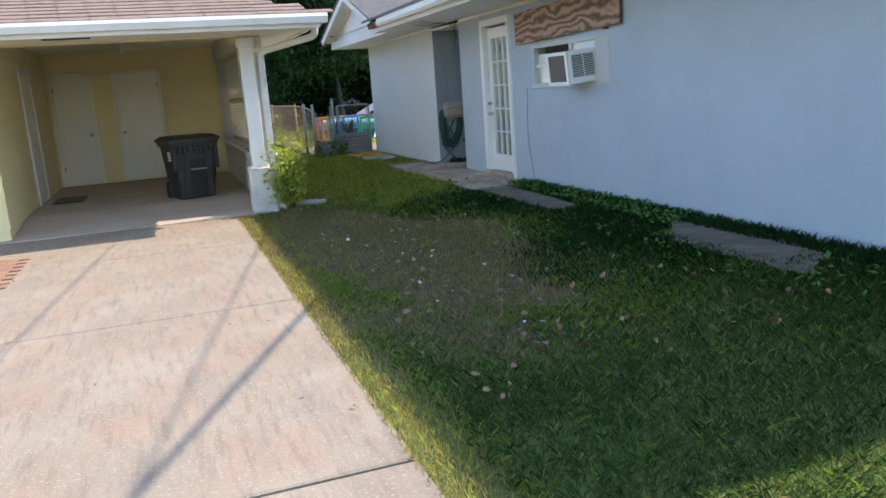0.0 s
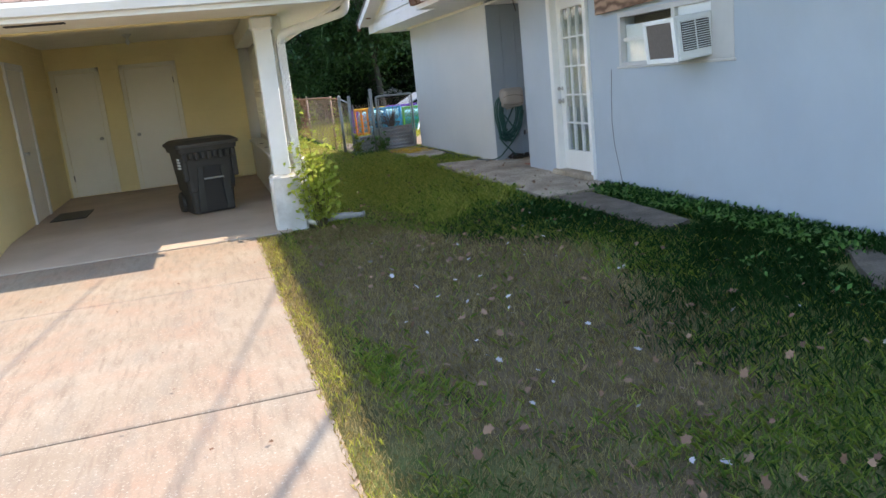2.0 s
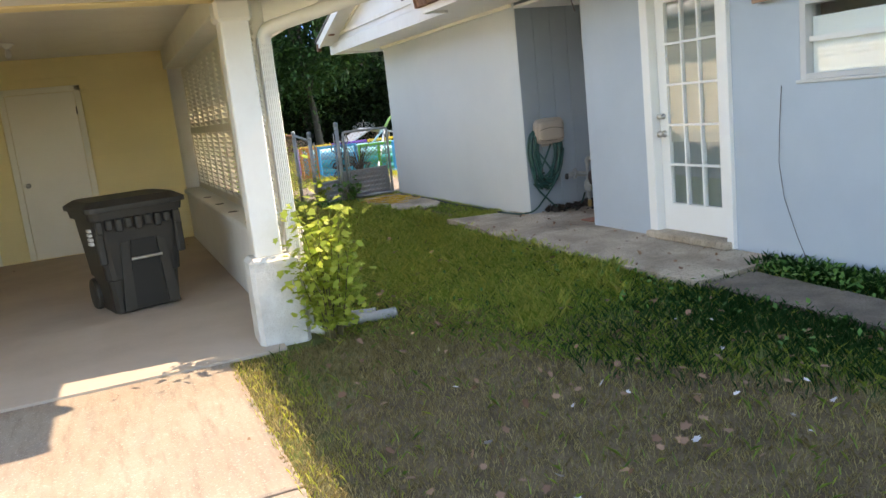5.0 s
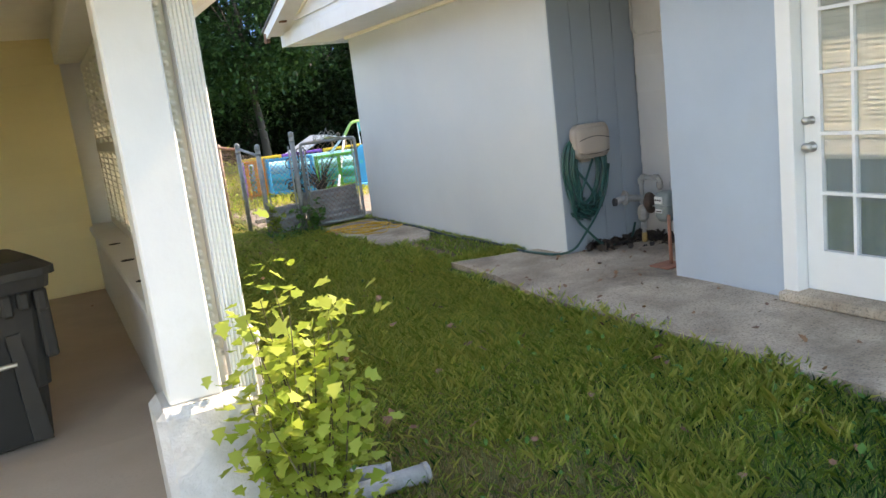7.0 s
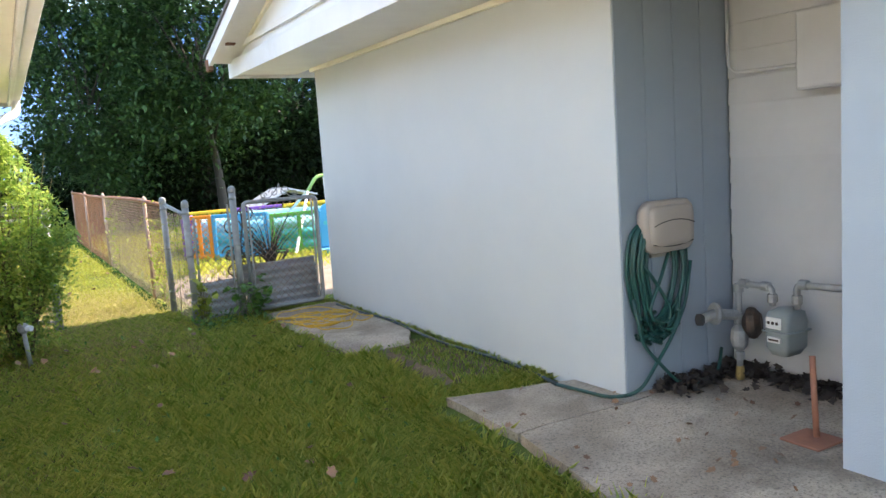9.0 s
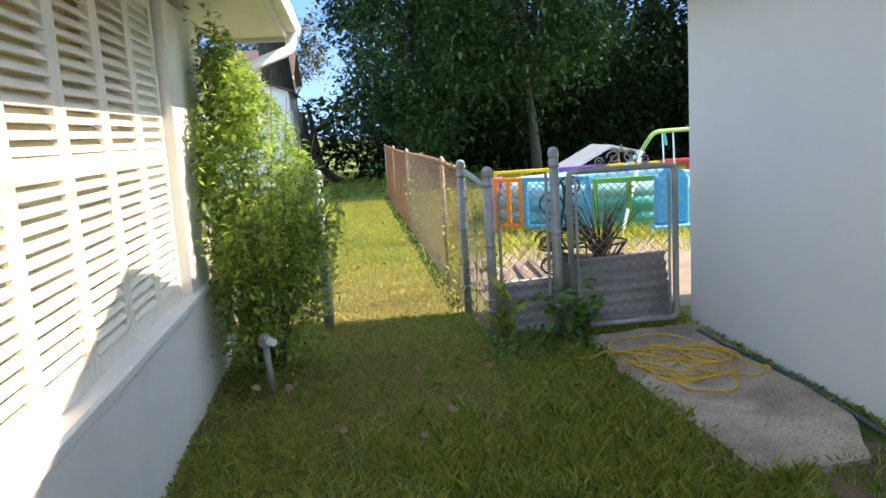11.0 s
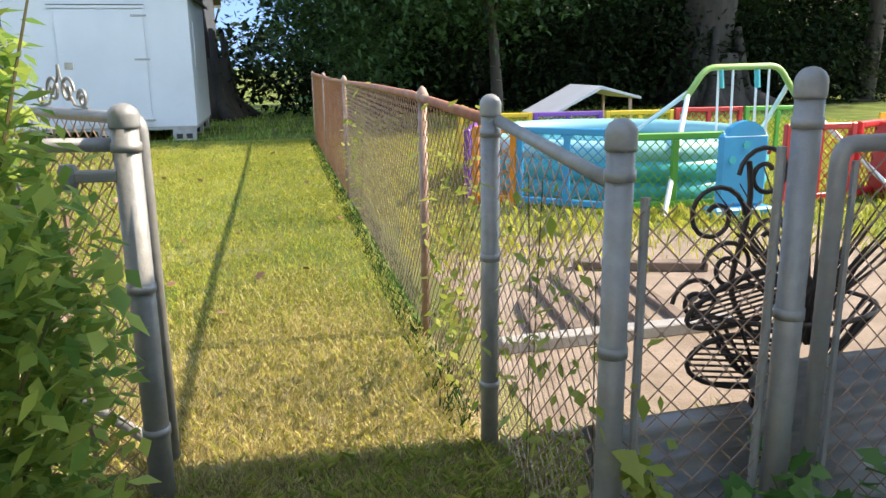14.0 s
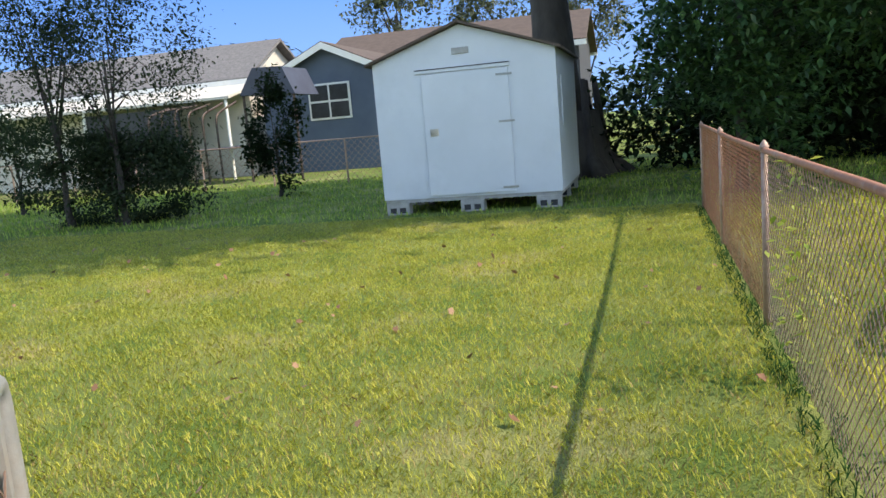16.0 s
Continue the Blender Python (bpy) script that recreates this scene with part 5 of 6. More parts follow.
tree("tree", (15.0, 36.0, 0), 16, 0.9, (12.3, 32.3, 11.5), (5.8, 4.4, 3.0), 15000, 0.32, M["oak"], 51, "large dark tree with thick trunk beyond the play yard, unseen crown set for lawn shade", lumps=70, lean=(0.3, 0.2))
# thin trees at the side of the back garden
tree("tree", (-7.6, 30.9, 0), 6, 0.07, (-7.6, 30.9, 2.9), (1.8, 1.5, 2.7), 10500, 0.09, M["sapling"], 60, "thin dark sapling with open crown", lumps=40)
tree("tree", (-9.0, 31.0, 0), 6, 0.07, (-9.0, 31.0, 2.9), (1.7, 1.5, 2.6), 9500, 0.09, M["sapling"], 61, "thin dark sapling with open crown", lumps=40)
tree("tree", (-8.2, 31.4, 0), 1.8, 0.05, (-8.2, 31.4, 0.9), (2.3, 0.9, 1.0), 13000, 0.11, M["sapling"], 64, "low dense dark shrub under the saplings", "shrub", lumps=40)
tree("tree", (-6.4, 35.4, 0), 3, 0.05, (-6.4, 35.4, 1.5), (0.8, 0.6, 1.4), 4200, 0.13, M["hedge"], 62, "dark shrub by the neighbours' fence", "shrub", lumps=26)
tree("tree", (-13.5, 34.5, 0), 3, 0.06, (-13.5, 34.5, 1.5), (1.6, 1.0, 1.3), 2600, 0.14, M["hedge"], 63, "low dark shrub under the saplings", "shrub", lumps=30)
for i, (x, y) in enumerate(((-15, 74), (-8, 78), (-2, 80))):
    tree("tree", (x, y, 0), 12, 0.3, (x, y, 9.0), (4.0, 3, 3.0), 3600, 0.4, M["olive"], 70 + i, "pale olive tree beyond the rooftops", tag_group="far trees", lumps=36)

# blue sky low over the rooftops
bm = nb()
ringv = [[bm.verts.new((420 * math.cos(radians(35 + 4 * i)), 420 * math.sin(radians(35 + 4 * i)), z)) for i in range(32)] for z in (-2, 40, 80)]
for lo, hi in zip(ringv, ringv[1:]):
    for i in range(31):
        bm.faces.new((lo[i], lo[i + 1], hi[i + 1], hi[i]))
sm = bpy.data.materials.new("low blue sky")
sm.use_nodes = True
se = sm.node_tree.nodes.new("ShaderNodeEmission")
sc_ = sm.node_tree.nodes.new("ShaderNodeTexCoord")
sx_ = sm.node_tree.nodes.new("ShaderNodeSeparateXYZ")
sr_ = sm.node_tree.nodes.new("ShaderNodeMapRange")
sr_.inputs["From Min"].default_value, sr_.inputs["From Max"].default_value = 10, 75
sg_ = sm.node_tree.nodes.new("ShaderNodeMix")
sg_.data_type = 'RGBA'
sg_.inputs[6].default_value, sg_.inputs[7].default_value = (0.11, 0.215, 0.43, 1), (0.055, 0.15, 0.42, 1)
sl_ = sm.node_tree.links
sl_.new(sc_.outputs["Object"], sx_.inputs[0])
sl_.new(sx_.outputs["Z"], sr_.inputs["Value"])
sl_.new(sr_.outputs[0], sg_.inputs[0])
sl_.new(sg_.outputs[2], se.inputs["Color"])
sl_.new(se.outputs[0], sm.node_tree.nodes["Material Output"].inputs["Surface"])
solid("backdrop", bm, sm, "clear blue sky low over the neighbourhood", "sky", "structure")

# far woods closing the view all round
pts = []
for k in range(26000):
    a = rng.uniform(0, 2 * math.pi)
    d = rng.uniform(95, 125)
    hh = 7 + 3 * math.sin(a * 7) + 2 * math.sin(a * 17)
    pts.append((d * math.cos(a), d * math.sin(a), rng.uniform(0, 1) ** 0.8 * hh))
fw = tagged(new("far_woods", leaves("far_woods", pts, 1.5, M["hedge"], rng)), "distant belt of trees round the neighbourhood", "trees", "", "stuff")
# dense growth closing the view behind the trees
pts = np.column_stack([rng.uniform(3.6, 36, 36000), rng.uniform(40.5, 42.2, 36000), rng.uniform(0, 1, 36000) ** 0.9 * 8.5])
pts = pts[pts[:, 2] < 4.6 + 1.2 * np.sin(pts[:, 0] * 0.9) + 0.8 * np.sin(pts[:, 0] * 2.3)]
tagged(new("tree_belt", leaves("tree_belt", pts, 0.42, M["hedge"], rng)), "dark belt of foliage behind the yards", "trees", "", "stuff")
# low dark growth under the trees
pts, _ = crown_points(26000, (13, 36.5, 1.2), (12, 1.6, 1.7), 260, 81)
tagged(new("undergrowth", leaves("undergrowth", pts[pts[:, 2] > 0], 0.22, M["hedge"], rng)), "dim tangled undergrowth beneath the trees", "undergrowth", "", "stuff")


# ---- neighbouring houses ----
def far_house(name, x0, y0, x1, y1, h, ridge, rise, wall_mat, roof_mat, label, windows=(), over=0.4):
    """A plain house: body with gables, two roof slopes, trim, and windows on the south front (x, z, w, h)."""
    hs = thing(name, ((x0 + x1) / 2, (y0 + y1) / 2, 0), label, "house")
    bm = nb()
    if ridge == 'x':
        m = (y0 + y1) / 2
        prism(bm, [(y0, 0), (y1, 0), (y1, h), (m, h + rise), (y0, h)], 'x', x0, x1)
        part("wall", bm, wall_mat, hs)
        for s in (y0 - over, y1 + over):
            k = h - over * rise / (m - y0)
            part("roof_slope", prism(nb(), [(s, k + 0.02), (m, h + rise + 0.03), (m, h + rise + 0.16), (s, k + 0.15)], 'x', x0 - over, x1 + over), roof_mat, hs)
            part("fascia", box(nb(), x0 - over, min(s, s + 0.03) - 0.02, k - 0.16, x1 + over, max(s, s + 0.03) - 0.02, k + 0.10), M["white"], hs)
    else:
        m = (x0 + x1) / 2
        prism(bm, [(x0, 0), (x1, 0), (x1, h), (m, h + rise), (x0, h)], 'y', y0, y1)
        part("wall", bm, wall_mat, hs)
        for s in (x0 - over, x1 + over):
            k = h - over * rise / (m - x0)
            part("roof_slope", prism(nb(), [(s, k + 0.02), (m, h + rise + 0.03), (m, h + rise + 0.16), (s, k + 0.15)], 'y', y0 - over, y1 + over), roof_mat, hs)
            part("rake_board", prism(nb(), [(s, k - 0.14), (m, h + rise - 0.13), (m, h + rise + 0.12), (s, k + 0.11)], 'y', y0 - over - 0.05, y0 - over - 0.005), M["white"], hs)
    for wx, wz, ww, wh in windows:
        fr = part("window", box(nb(), wx, y0 - 0.06, wz, wx + ww, y0 - 0.004, wz + wh, 0.01), M["white"], hs)
        for k in range(2):
            for j in range(2):
                a, b = wx + 0.08 + k * (ww - 0.08) / 2, wz + 0.08 + j * (wh - 0.08) / 2
                part("pane", box(nb(), a, y0 - 0.075, b, a + (ww - 0.24) / 2, y0 - 0.062, b + (wh - 0.24) / 2), M["dark"], fr)
    return hs


far_house("house", -12.2, 46.2, -6.4, 54, 3.5, 'y', 1.3, M["navy"], M["shingle_brown"], "slate blue house with white-framed window", [(-10.2, 2.0, 1.75, 1.4)])
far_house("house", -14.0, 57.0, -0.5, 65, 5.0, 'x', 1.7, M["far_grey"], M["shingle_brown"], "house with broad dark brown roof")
far_house("house", -38.0, 47.5, -13.6, 53.5, 4.1, 'x', 1.6, M["far_white"], M["shingle_grey"], "cream house with grey shingle roof")
far_house("house", 24.0, 52.0, 40.0, 60, 3.0, 'x', 2.0, M["far_white"], M["shingle_red"], "pale house with brown roof behind the trees", [(27, 1.2, 2, 1.3), (33, 1.2, 2, 1.3)])
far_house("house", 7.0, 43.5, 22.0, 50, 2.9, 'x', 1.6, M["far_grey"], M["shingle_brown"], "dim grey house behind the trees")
fb = thing("back_fence", (-18, 39, 0), "distant wire fence of the neighbours' garden", "fence")
for k in range(12):
    part("post", tube(nb(), [(-30 + k * 2.4, 39.0, 0), (-30 + k * 2.4, 39.0, 1.3)], 0.03, 6), M["wire"], fb)
part("top_rail", tube(nb(), [(-30, 39.0, 1.28), (-3.6, 39.0, 1.28)], 0.022, 6), M["wire"], fb)
chain(fb, (-30, 39.0), (-3.6, 39.0), 0.05, 1.27, M["wire"], 0.16, 0.006)
aw = thing("tarpaulin_canopy", (-9.8, 43, 0), "dark blue tarpaulin canopy on poles beside the house", "canopy")
part("canopy", prism(nb(), [(-11.0, 3.0), (-8.9, 2.9), (-9.3, 3.85), (-10.4, 3.9)], 'y', 42.2, 44.2), M["tarp"], aw)
for x in (-10.9, -9.0):
    part("pole", tube(nb(), [(x, 42.3, 0), (x, 42.3, 3.0)], 0.05, 6), M["iron"], aw)
tr = thing("trampoline", (-13.6, 43, 0), "netted trampoline frame in the neighbours' garden", "trampoline")
for k in range(6):
    x = -14.9 + k * 0.55
    part("pole", tube(nb(), bent([(x, 42.4, 0), (x, 42.4, 2.6 + 0.15 * math.sin(k)), (x + 0.2, 43.6, 2.9)], 0.3), 0.04, 6), M["iron"], tr)
part("mat_ring", turned(nb(), (-13.6, 43.6, 1.2), [(1.5, 0), (1.55, 0.04), (1.5, 0.08)], 24), M["tarp"], tr)
cp = thing("lean_to", (-18, 46, 0), "white metal lean-to beside the cream house", "lean-to")
part("roof_panel", prism(nb(), [(44.6, 3.1), (47.4, 3.75), (47.4, 3.85), (44.6, 3.2)], 'x', -26.0, -12.8), M["far_white"], cp)
part("wall", box(nb(), -26, 46.6, 0, -13.0, 46.7, 3.5), M["far_white"], cp)
part("dark_side", box(nb(), -19.5, 44.8, 0, -15.2, 44.9, 2.95), M["far_grey"], cp, "dim boarded front")
for x in (-25.8, -19.5, -13.0):
    part("pole", tube(nb(), [(x, 44.7, 0), (x, 44.7, 3.12)], 0.06, 6), M["white"], cp)


# ---- play yard behind the gate ----
pool = thing("paddling_pool", (6.3, 23.2, 0), "round turquoise inflatable pool with white top ring", "pool")
bm = nb()
for k, (rr, z, m) in enumerate(((1.50, 0.12, "turq"), (1.50, 0.32, "turq"), (1.47, 0.48, "pale_turq"))):
    b = nb()
    ring = [(6.3 + rr * math.cos(a), 23.2 + rr * math.sin(a), z) for a in (2 * math.pi * i / 40 for i in range(41))]
    tube(b, ring, 0.115, 12, cap=False)
    part("ring", b, M[m], pool, "", True)
part("water", turned(nb(), (6.3, 23.25, 0.02), [(1.42, 0), (1.42, 0.40)], 32), mat("pool water", (0.02, 0.20, 0.28), (0.025, 0.24, 0.32), 3, 0.25), pool)


def play_panel(x, y, yaw, w, h, colour, solid_low=False):
    p = thing("play_fence_panel", (x, y, 0), colour.replace("_p", "") + " plastic play fence panel with lattice", "play fence", "play fence round the pool")
    u = Vector((math.cos(radians(yaw)), math.sin(radians(yaw)), 0))
    v = Vector((-u.y, u.x, 0))
    base = Vector((x, y, 0))

    def bar(s0, z0, s1, z1, t, name="frame_bar"):
        m = Matrix.Translation(base) @ Matrix.Rotation(radians(yaw), 4, 'Z')
        part(name, box(nb(), s0, -t, z0, s1, t, z1, 0.008, m), M[colour], p)
    bar(0, 0, 0.06, h, 0.03)
    bar(w - 0.06, 0, w, h, 0.03)
    bar(0.06, h - 0.06, w - 0.06, h, 0.028)
    bar(0.06, 0.04, w - 0.06, 0.10, 0.028)
    bar(w / 2 - 0.03, 0.10, w / 2 + 0.03, h - 0.06, 0.026)
    a, b = base + u * 0.06, base + u * (w - 0.06)
    chain(p, (a.x, a.y), (b.x, b.y), 0.10, h - 0.06, M[colour], 0.075, 0.006, "lattice")
    return p


for x, y, yaw, w, h, c in ((4.42, 22.3, 70, 0.95, 0.70, "purple"), (4.45, 22.2, -30, 0.42, 0.74, "orange"), (4.82, 22.0, -38, 0.95, 0.74, "blue_p"), (5.6, 21.42, -3, 0.95, 0.70, "green_p"), (7.15, 21.4, 2, 0.75, 0.74, "red"),
                           (5.0, 25.1, 0, 1.0, 0.66, "yellow_p"), (6.02, 25.1, 0, 0.98, 0.66, "purple"), (7.02, 25.05, -2, 0.98, 0.66, "yellow_p"), (8.02, 25.0, -2, 1.0, 0.68, "red"), (9.05, 24.95, -4, 1.0, 0.68, "green_p"),
                           (7.95, 21.45, 25, 0.8, 0.74, "red")):
    play_panel(x, y, yaw, w, h, c)
# blue play elephant panel, seats and slide
bp = thing("climbing_board", (6.45, 21.0, 0), "blue moulded plastic climbing board with holes", "climbing board")
b = nb()
box(b, 6.25, 20.96, 0.1, 6.7, 21.04, 0.72, 0.03)
turned(b, (6.48, 20.96, 0.62), [(0.02, 0), (0.2, 0.005), (0.2, 0.075), (0.02, 0.08)], 16, (0, 1, 0))
part("panel_board", b, M["blue_p"], bp)
for dx, dz in ((-0.12, 0.5), (0.1, 0.42), (0.0, 0.62)):
    part("hole", turned(nb(), (6.48 + dx, 20.952, dz), [(0.035, 0), (0.035, 0.006)], 10, (0, 1, 0)), M["turq"], bp)
part("foot", box(nb(), 6.2, 20.9, 0, 6.76, 21.1, 0.1, 0.02), M["blue_p"], bp)
sl = thing("slide", (8.9, 21.5, 0), "orange plastic children's slide with yellow end", "slide")
part("chute", prism(nb(), [(8.35, 0.72), (8.5, 0.72), (8.95, 0.18), (9.25, 0.06), (9.25, 0.02), (8.9, 0.12), (8.42, 0.64)], 'y', 21.3, 21.65), M["orange"], sl)
for y in (21.27, 21.65):
    part("side_rail", prism(nb(), [(8.35, 0.72), (8.35, 0.80), (8.52, 0.80), (9.0, 0.26), (9.28, 0.12), (9.28, 0.02), (8.9, 0.12)], 'y', y, y + 0.03), M["yellow_p"], sl)
part("ladder", box(nb(), 8.28, 21.3, 0, 8.36, 21.65, 0.72, 0.02), M["red"], sl)
sw = thing("swing_set", (7.3, 22.2, 0), "children's swing frame with green top bar and pale legs", "swing")
part("top_bar", tube(nb(), bent([(6.42, 21.9, 0.95), (6.62, 21.9, 1.24), (7.38, 21.9, 1.25), (7.6, 21.9, 0.95)], 0.1), 0.03, 10), M["lime"], sw, "", True)
for a, b_ in (((6.45, 21.9, 1.0), (5.9, 21.2, 0)), ((6.5, 21.9, 1.05), (6.3, 22.9, 0.5)), ((7.58, 21.9, 0.98), (8.3, 21.15, 0)), ((7.5, 21.9, 1.08), (7.9, 22.9, 0.5))):
    part("leg", tube(nb(), [a, b_], 0.024, 8), M["white_vinyl"], sw)
for x in (6.75, 6.9, 7.15, 7.28):
    part("rope", tube(nb(), [(x, 21.9, 1.22), (x + 0.02, 21.9, 0.5)], 0.012, 6), M["white_vinyl"], sw)
for x in (6.72, 7.1):
    part("seat", box(nb(), x, 21.8, 0.42, x + 0.22, 22.02, 0.47, 0.015), M["red"], sw)
    part("clamp", tube(nb(), [(x + 0.05, 21.9, 1.22), (x + 0.07, 21.9, 1.05)], 0.028, 8), M["turq"], sw)
tp = thing("garden_table", (7.9, 28.0, 0), "pale grey slanted table top standing in the grass", "table")
part("table_top", prism(nb(), [(7.0, 0.46), (7.9, 0.92), (8.6, 0.74), (8.6, 0.70), (7.9, 0.87), (7.0, 0.42)], 'y', 27.2, 28.6), M["pale_board"], tp)
for x, z in ((7.15, 0.47), (8.45, 0.72)):
    for y in (27.3, 28.4):
        part("leg", tube(nb(), [(x, y, 0), (x, y, z)], 0.03, 8), M["wire"], tp)


# ---- meter nook ----
rl = thing("hose_reel", (5.09, 12.46, 0.98), "beige plastic hose hanger box fixed to the panel wall", "hose reel")


def reel_shape(sections):
    b = nb()
    tapered(b, sections)
    bmesh.ops.transform(b, matrix=Matrix.Translation((5.09, 12.46, 0.975)) @ pose(0, 0, 0, 90, 0, 0), verts=b.verts)
    return b


part("box_rim", reel_shape([(0, -0.17, -0.125, 0.17, 0.125, 0.06), (0.025, -0.188, -0.143, 0.188, 0.143, 0.07), (0.07, -0.188, -0.143, 0.188, 0.143, 0.07), (0.085, -0.178, -0.133, 0.178, 0.133, 0.065)]), M["beige"], rl, "", True)
part("box_lid", reel_shape([(0.07, -0.16, -0.112, 0.16, 0.118, 0.05), (0.098, -0.16, -0.112, 0.16, 0.118, 0.055), (0.112, -0.145, -0.098, 0.145, 0.104, 0.06), (0.118, -0.10, -0.06, 0.10, 0.065, 0.05)]), M["beige"], rl, "slightly bulging lid", True)
arc = lambda z0, rise, y: [(5.09 + 0.152 * k / 6, y - 0.004 * (1 - (k / 6) ** 2), z0 + rise * (1 - (k / 6) ** 2)) for k in range(-6, 7)]
part("lid_seam", tube(nb(), arc(0.985, 0.028, 12.345), 0.003, 6), M["dark"], rl)
part("lid_seam", tube(nb(), arc(0.885, -0.018, 12.358), 0.003, 6), M["dark"], rl)
part("bracket", box(nb(), 5.0, 12.44, 0.80, 5.18, 12.461, 0.84, 0.004), M["beige"], rl)
hs = thing("garden_hose", (5.0, 12.4, 0.05), "dark green garden hose hung in long loops", "hose")
for k in range(8):
    g = np.random.default_rng(700 + k)
    lx, rx_, bz = 4.80 + 0.018 * k + g.normal(0, 0.006), 5.27 - 0.014 * k + g.normal(0, 0.006), 0.31 + 0.016 * k + g.normal(0, 0.012)
    bx_, y = 4.99 + 0.035 * g.normal(), 12.435 - 0.011 * (k % 5)
    pts = bent([(5.02, 12.44, 1.02 - 0.01 * k), (lx + 0.05, y, 0.98), (lx, y, 0.76), (lx + 0.05, y, 0.50), (bx_ - 0.06, y, bz + 0.03), (bx_, y, bz), (bx_ + 0.08, y, bz + 0.04), (rx_ - 0.06, y, 0.55), (rx_, y, 0.74), (rx_ - 0.02, 12.43, 0.88)], 0.09)
    part("loop", tube(nb(), pts, 0.0105, 8, cap=False), M["hose"], hs, "", True)
for pts in ([(4.88, 12.40, 0.80), (4.99, 12.39, 0.66), (5.10, 12.385, 0.48), (5.02, 12.38, 0.42), (4.90, 12.385, 0.50), (5.0, 12.39, 0.66), (5.10, 12.41, 0.82)],
            [(5.26, 12.40, 0.76), (5.20, 12.39, 0.52), (5.06, 12.38, 0.33), (4.92, 12.37, 0.20), (4.80, 12.36, 0.09), (4.68, 12.45, 0.068), (4.62, 12.85, 0.065)],
            [(4.82, 12.40, 0.60), (4.86, 12.385, 0.34), (4.97, 12.37, 0.22), (5.10, 12.35, 0.075), (5.25, 12.33, 0.07), (5.42, 12.36, 0.075), (5.52, 12.42, 0.2)]):
    part("tail", tube(nb(), bent(pts, 0.08), 0.0105, 8), M["hose"], hs, "", True)
gh = tagged(new("ground_hose", done(tube(nb(), [(4.62, 12.85, 0.066)] + [(4.72 + 0.03 * math.sin(k * 1.3), 13.15 + k * 0.37, 0.03 + 0.01 * (k > 3)) for k in range(10)], 0.0125, 8), "ground_hose", M["hose_dark"], True)), "grey-green hose lying along the foot of the wall", "hose")

gm = thing("gas_meter", (5.45, 12.0, 0.05), "grey enamelled gas meter with pipes and regulator", "gas meter")
b = nb()
tapered(b, [(0.27, 5.39, 11.885, 5.52, 11.985, 0.02), (0.31, 5.37, 11.865, 5.55, 12.005, 0.025), (0.45, 5.37, 11.86, 5.55, 12.01, 0.025), (0.50, 5.38, 11.865, 5.54, 12.005, 0.03), (0.52, 5.42, 11.89, 5.50, 11.98, 0.03)])
part("meter_body", b, M["meter"], gm, "", True)
part("seam", box(nb(), 5.362, 11.852, 0.395, 5.558, 12.018, 0.405, 0.003), M["meter"], gm)
part("dial", box(nb(), 5.356, 11.895, 0.42, 5.369, 11.985, 0.48, 0.004), M["paper"], gm, "white dial plate with small dials")
for k in range(3):
    part("dial_ring", turned(nb(), (5.355, 11.915 + k * 0.025, 0.452), [(0.009, 0), (0.009, 0.003)], 10, (-1, 0, 0)), M["iron"], gm)
part("nameplate", box(nb(), 5.358, 11.90, 0.345, 5.374, 11.98, 0.375, 0.002), M["paper"], gm, "white plate with a dark bar")
part("nameplate_bar", box(nb(), 5.3565, 11.91, 0.355, 5.3585, 11.97, 0.365), M["iron"], gm)


def pipe(pts, r, name="pipe", material="pipe_grey"):
    return part(name, tube(nb(), bent(pts, r * 1.8), r, 10), M[material], gm, "", True)


pipe([(5.46, 12.24, 0.05), (5.46, 12.24, 0.62), (5.46, 12.02, 0.62), (5.46, 12.02, 0.52)], 0.018)
pipe([(5.46, 11.87, 0.52), (5.46, 11.87, 0.65), (5.46, 11.60, 0.66), (5.46, 11.40, 0.62), (5.46, 11.40, 0.30), (5.66, 11.40, 0.28)], 0.018)
for x, y, z, ax in ((5.46, 12.24, 0.59, (0, 0, 1)), (5.46, 12.02, 0.56, (0, 0, 1)), (5.46, 11.87, 0.57, (0, 0, 1)), (5.46, 12.24, 0.20, (0, 0, 1)), (5.46, 12.24, 0.42, (0, 0, 1)), (5.46, 12.20, 0.62, (0, -1, 0)), (5.46, 12.06, 0.62, (0, -1, 0)), (5.46, 11.83, 0.655, (0, -1, 0))):
    part("fitting", turned(nb(), (x, y, z), [(0.021, -0.026), (0.027, -0.022), (0.027, 0.022), (0.021, 0.026)], 8, ax), M["pipe_grey"], gm)
part("valve", turned(nb(), (5.46, 12.24, 0.30), [(0.02, -0.07), (0.045, -0.04), (0.05, 0.0), (0.045, 0.05), (0.025, 0.08)], 10), M["pipe_grey"], gm)
part("brass_fitting", turned(nb(), (5.46, 12.24, 0.09), [(0.022, -0.03), (0.027, -0.01), (0.022, 0.05)], 8), M["brass"], gm, "worn brass fitting")
part("regulator", turned(nb(), (5.47, 12.16, 0.40), [(0.03, -0.05), (0.085, -0.02), (0.09, 0.0), (0.085, 0.02), (0.05, 0.05)], 18, (0.5, -0.8, 0.1)), M["iron"], gm, "round dark regulator")
part("side_valve", tube(nb(), [(5.44, 12.24, 0.44), (5.30, 12.28, 0.46), (5.22, 12.30, 0.44)], 0.03, 10), M["pipe_grey"], gm)
part("side_flange", turned(nb(), (5.31, 12.28, 0.46), [(0.06, -0.012), (0.065, 0.0), (0.06, 0.012)], 16, (1, -0.3, -0.1)), M["pipe_grey"], gm)
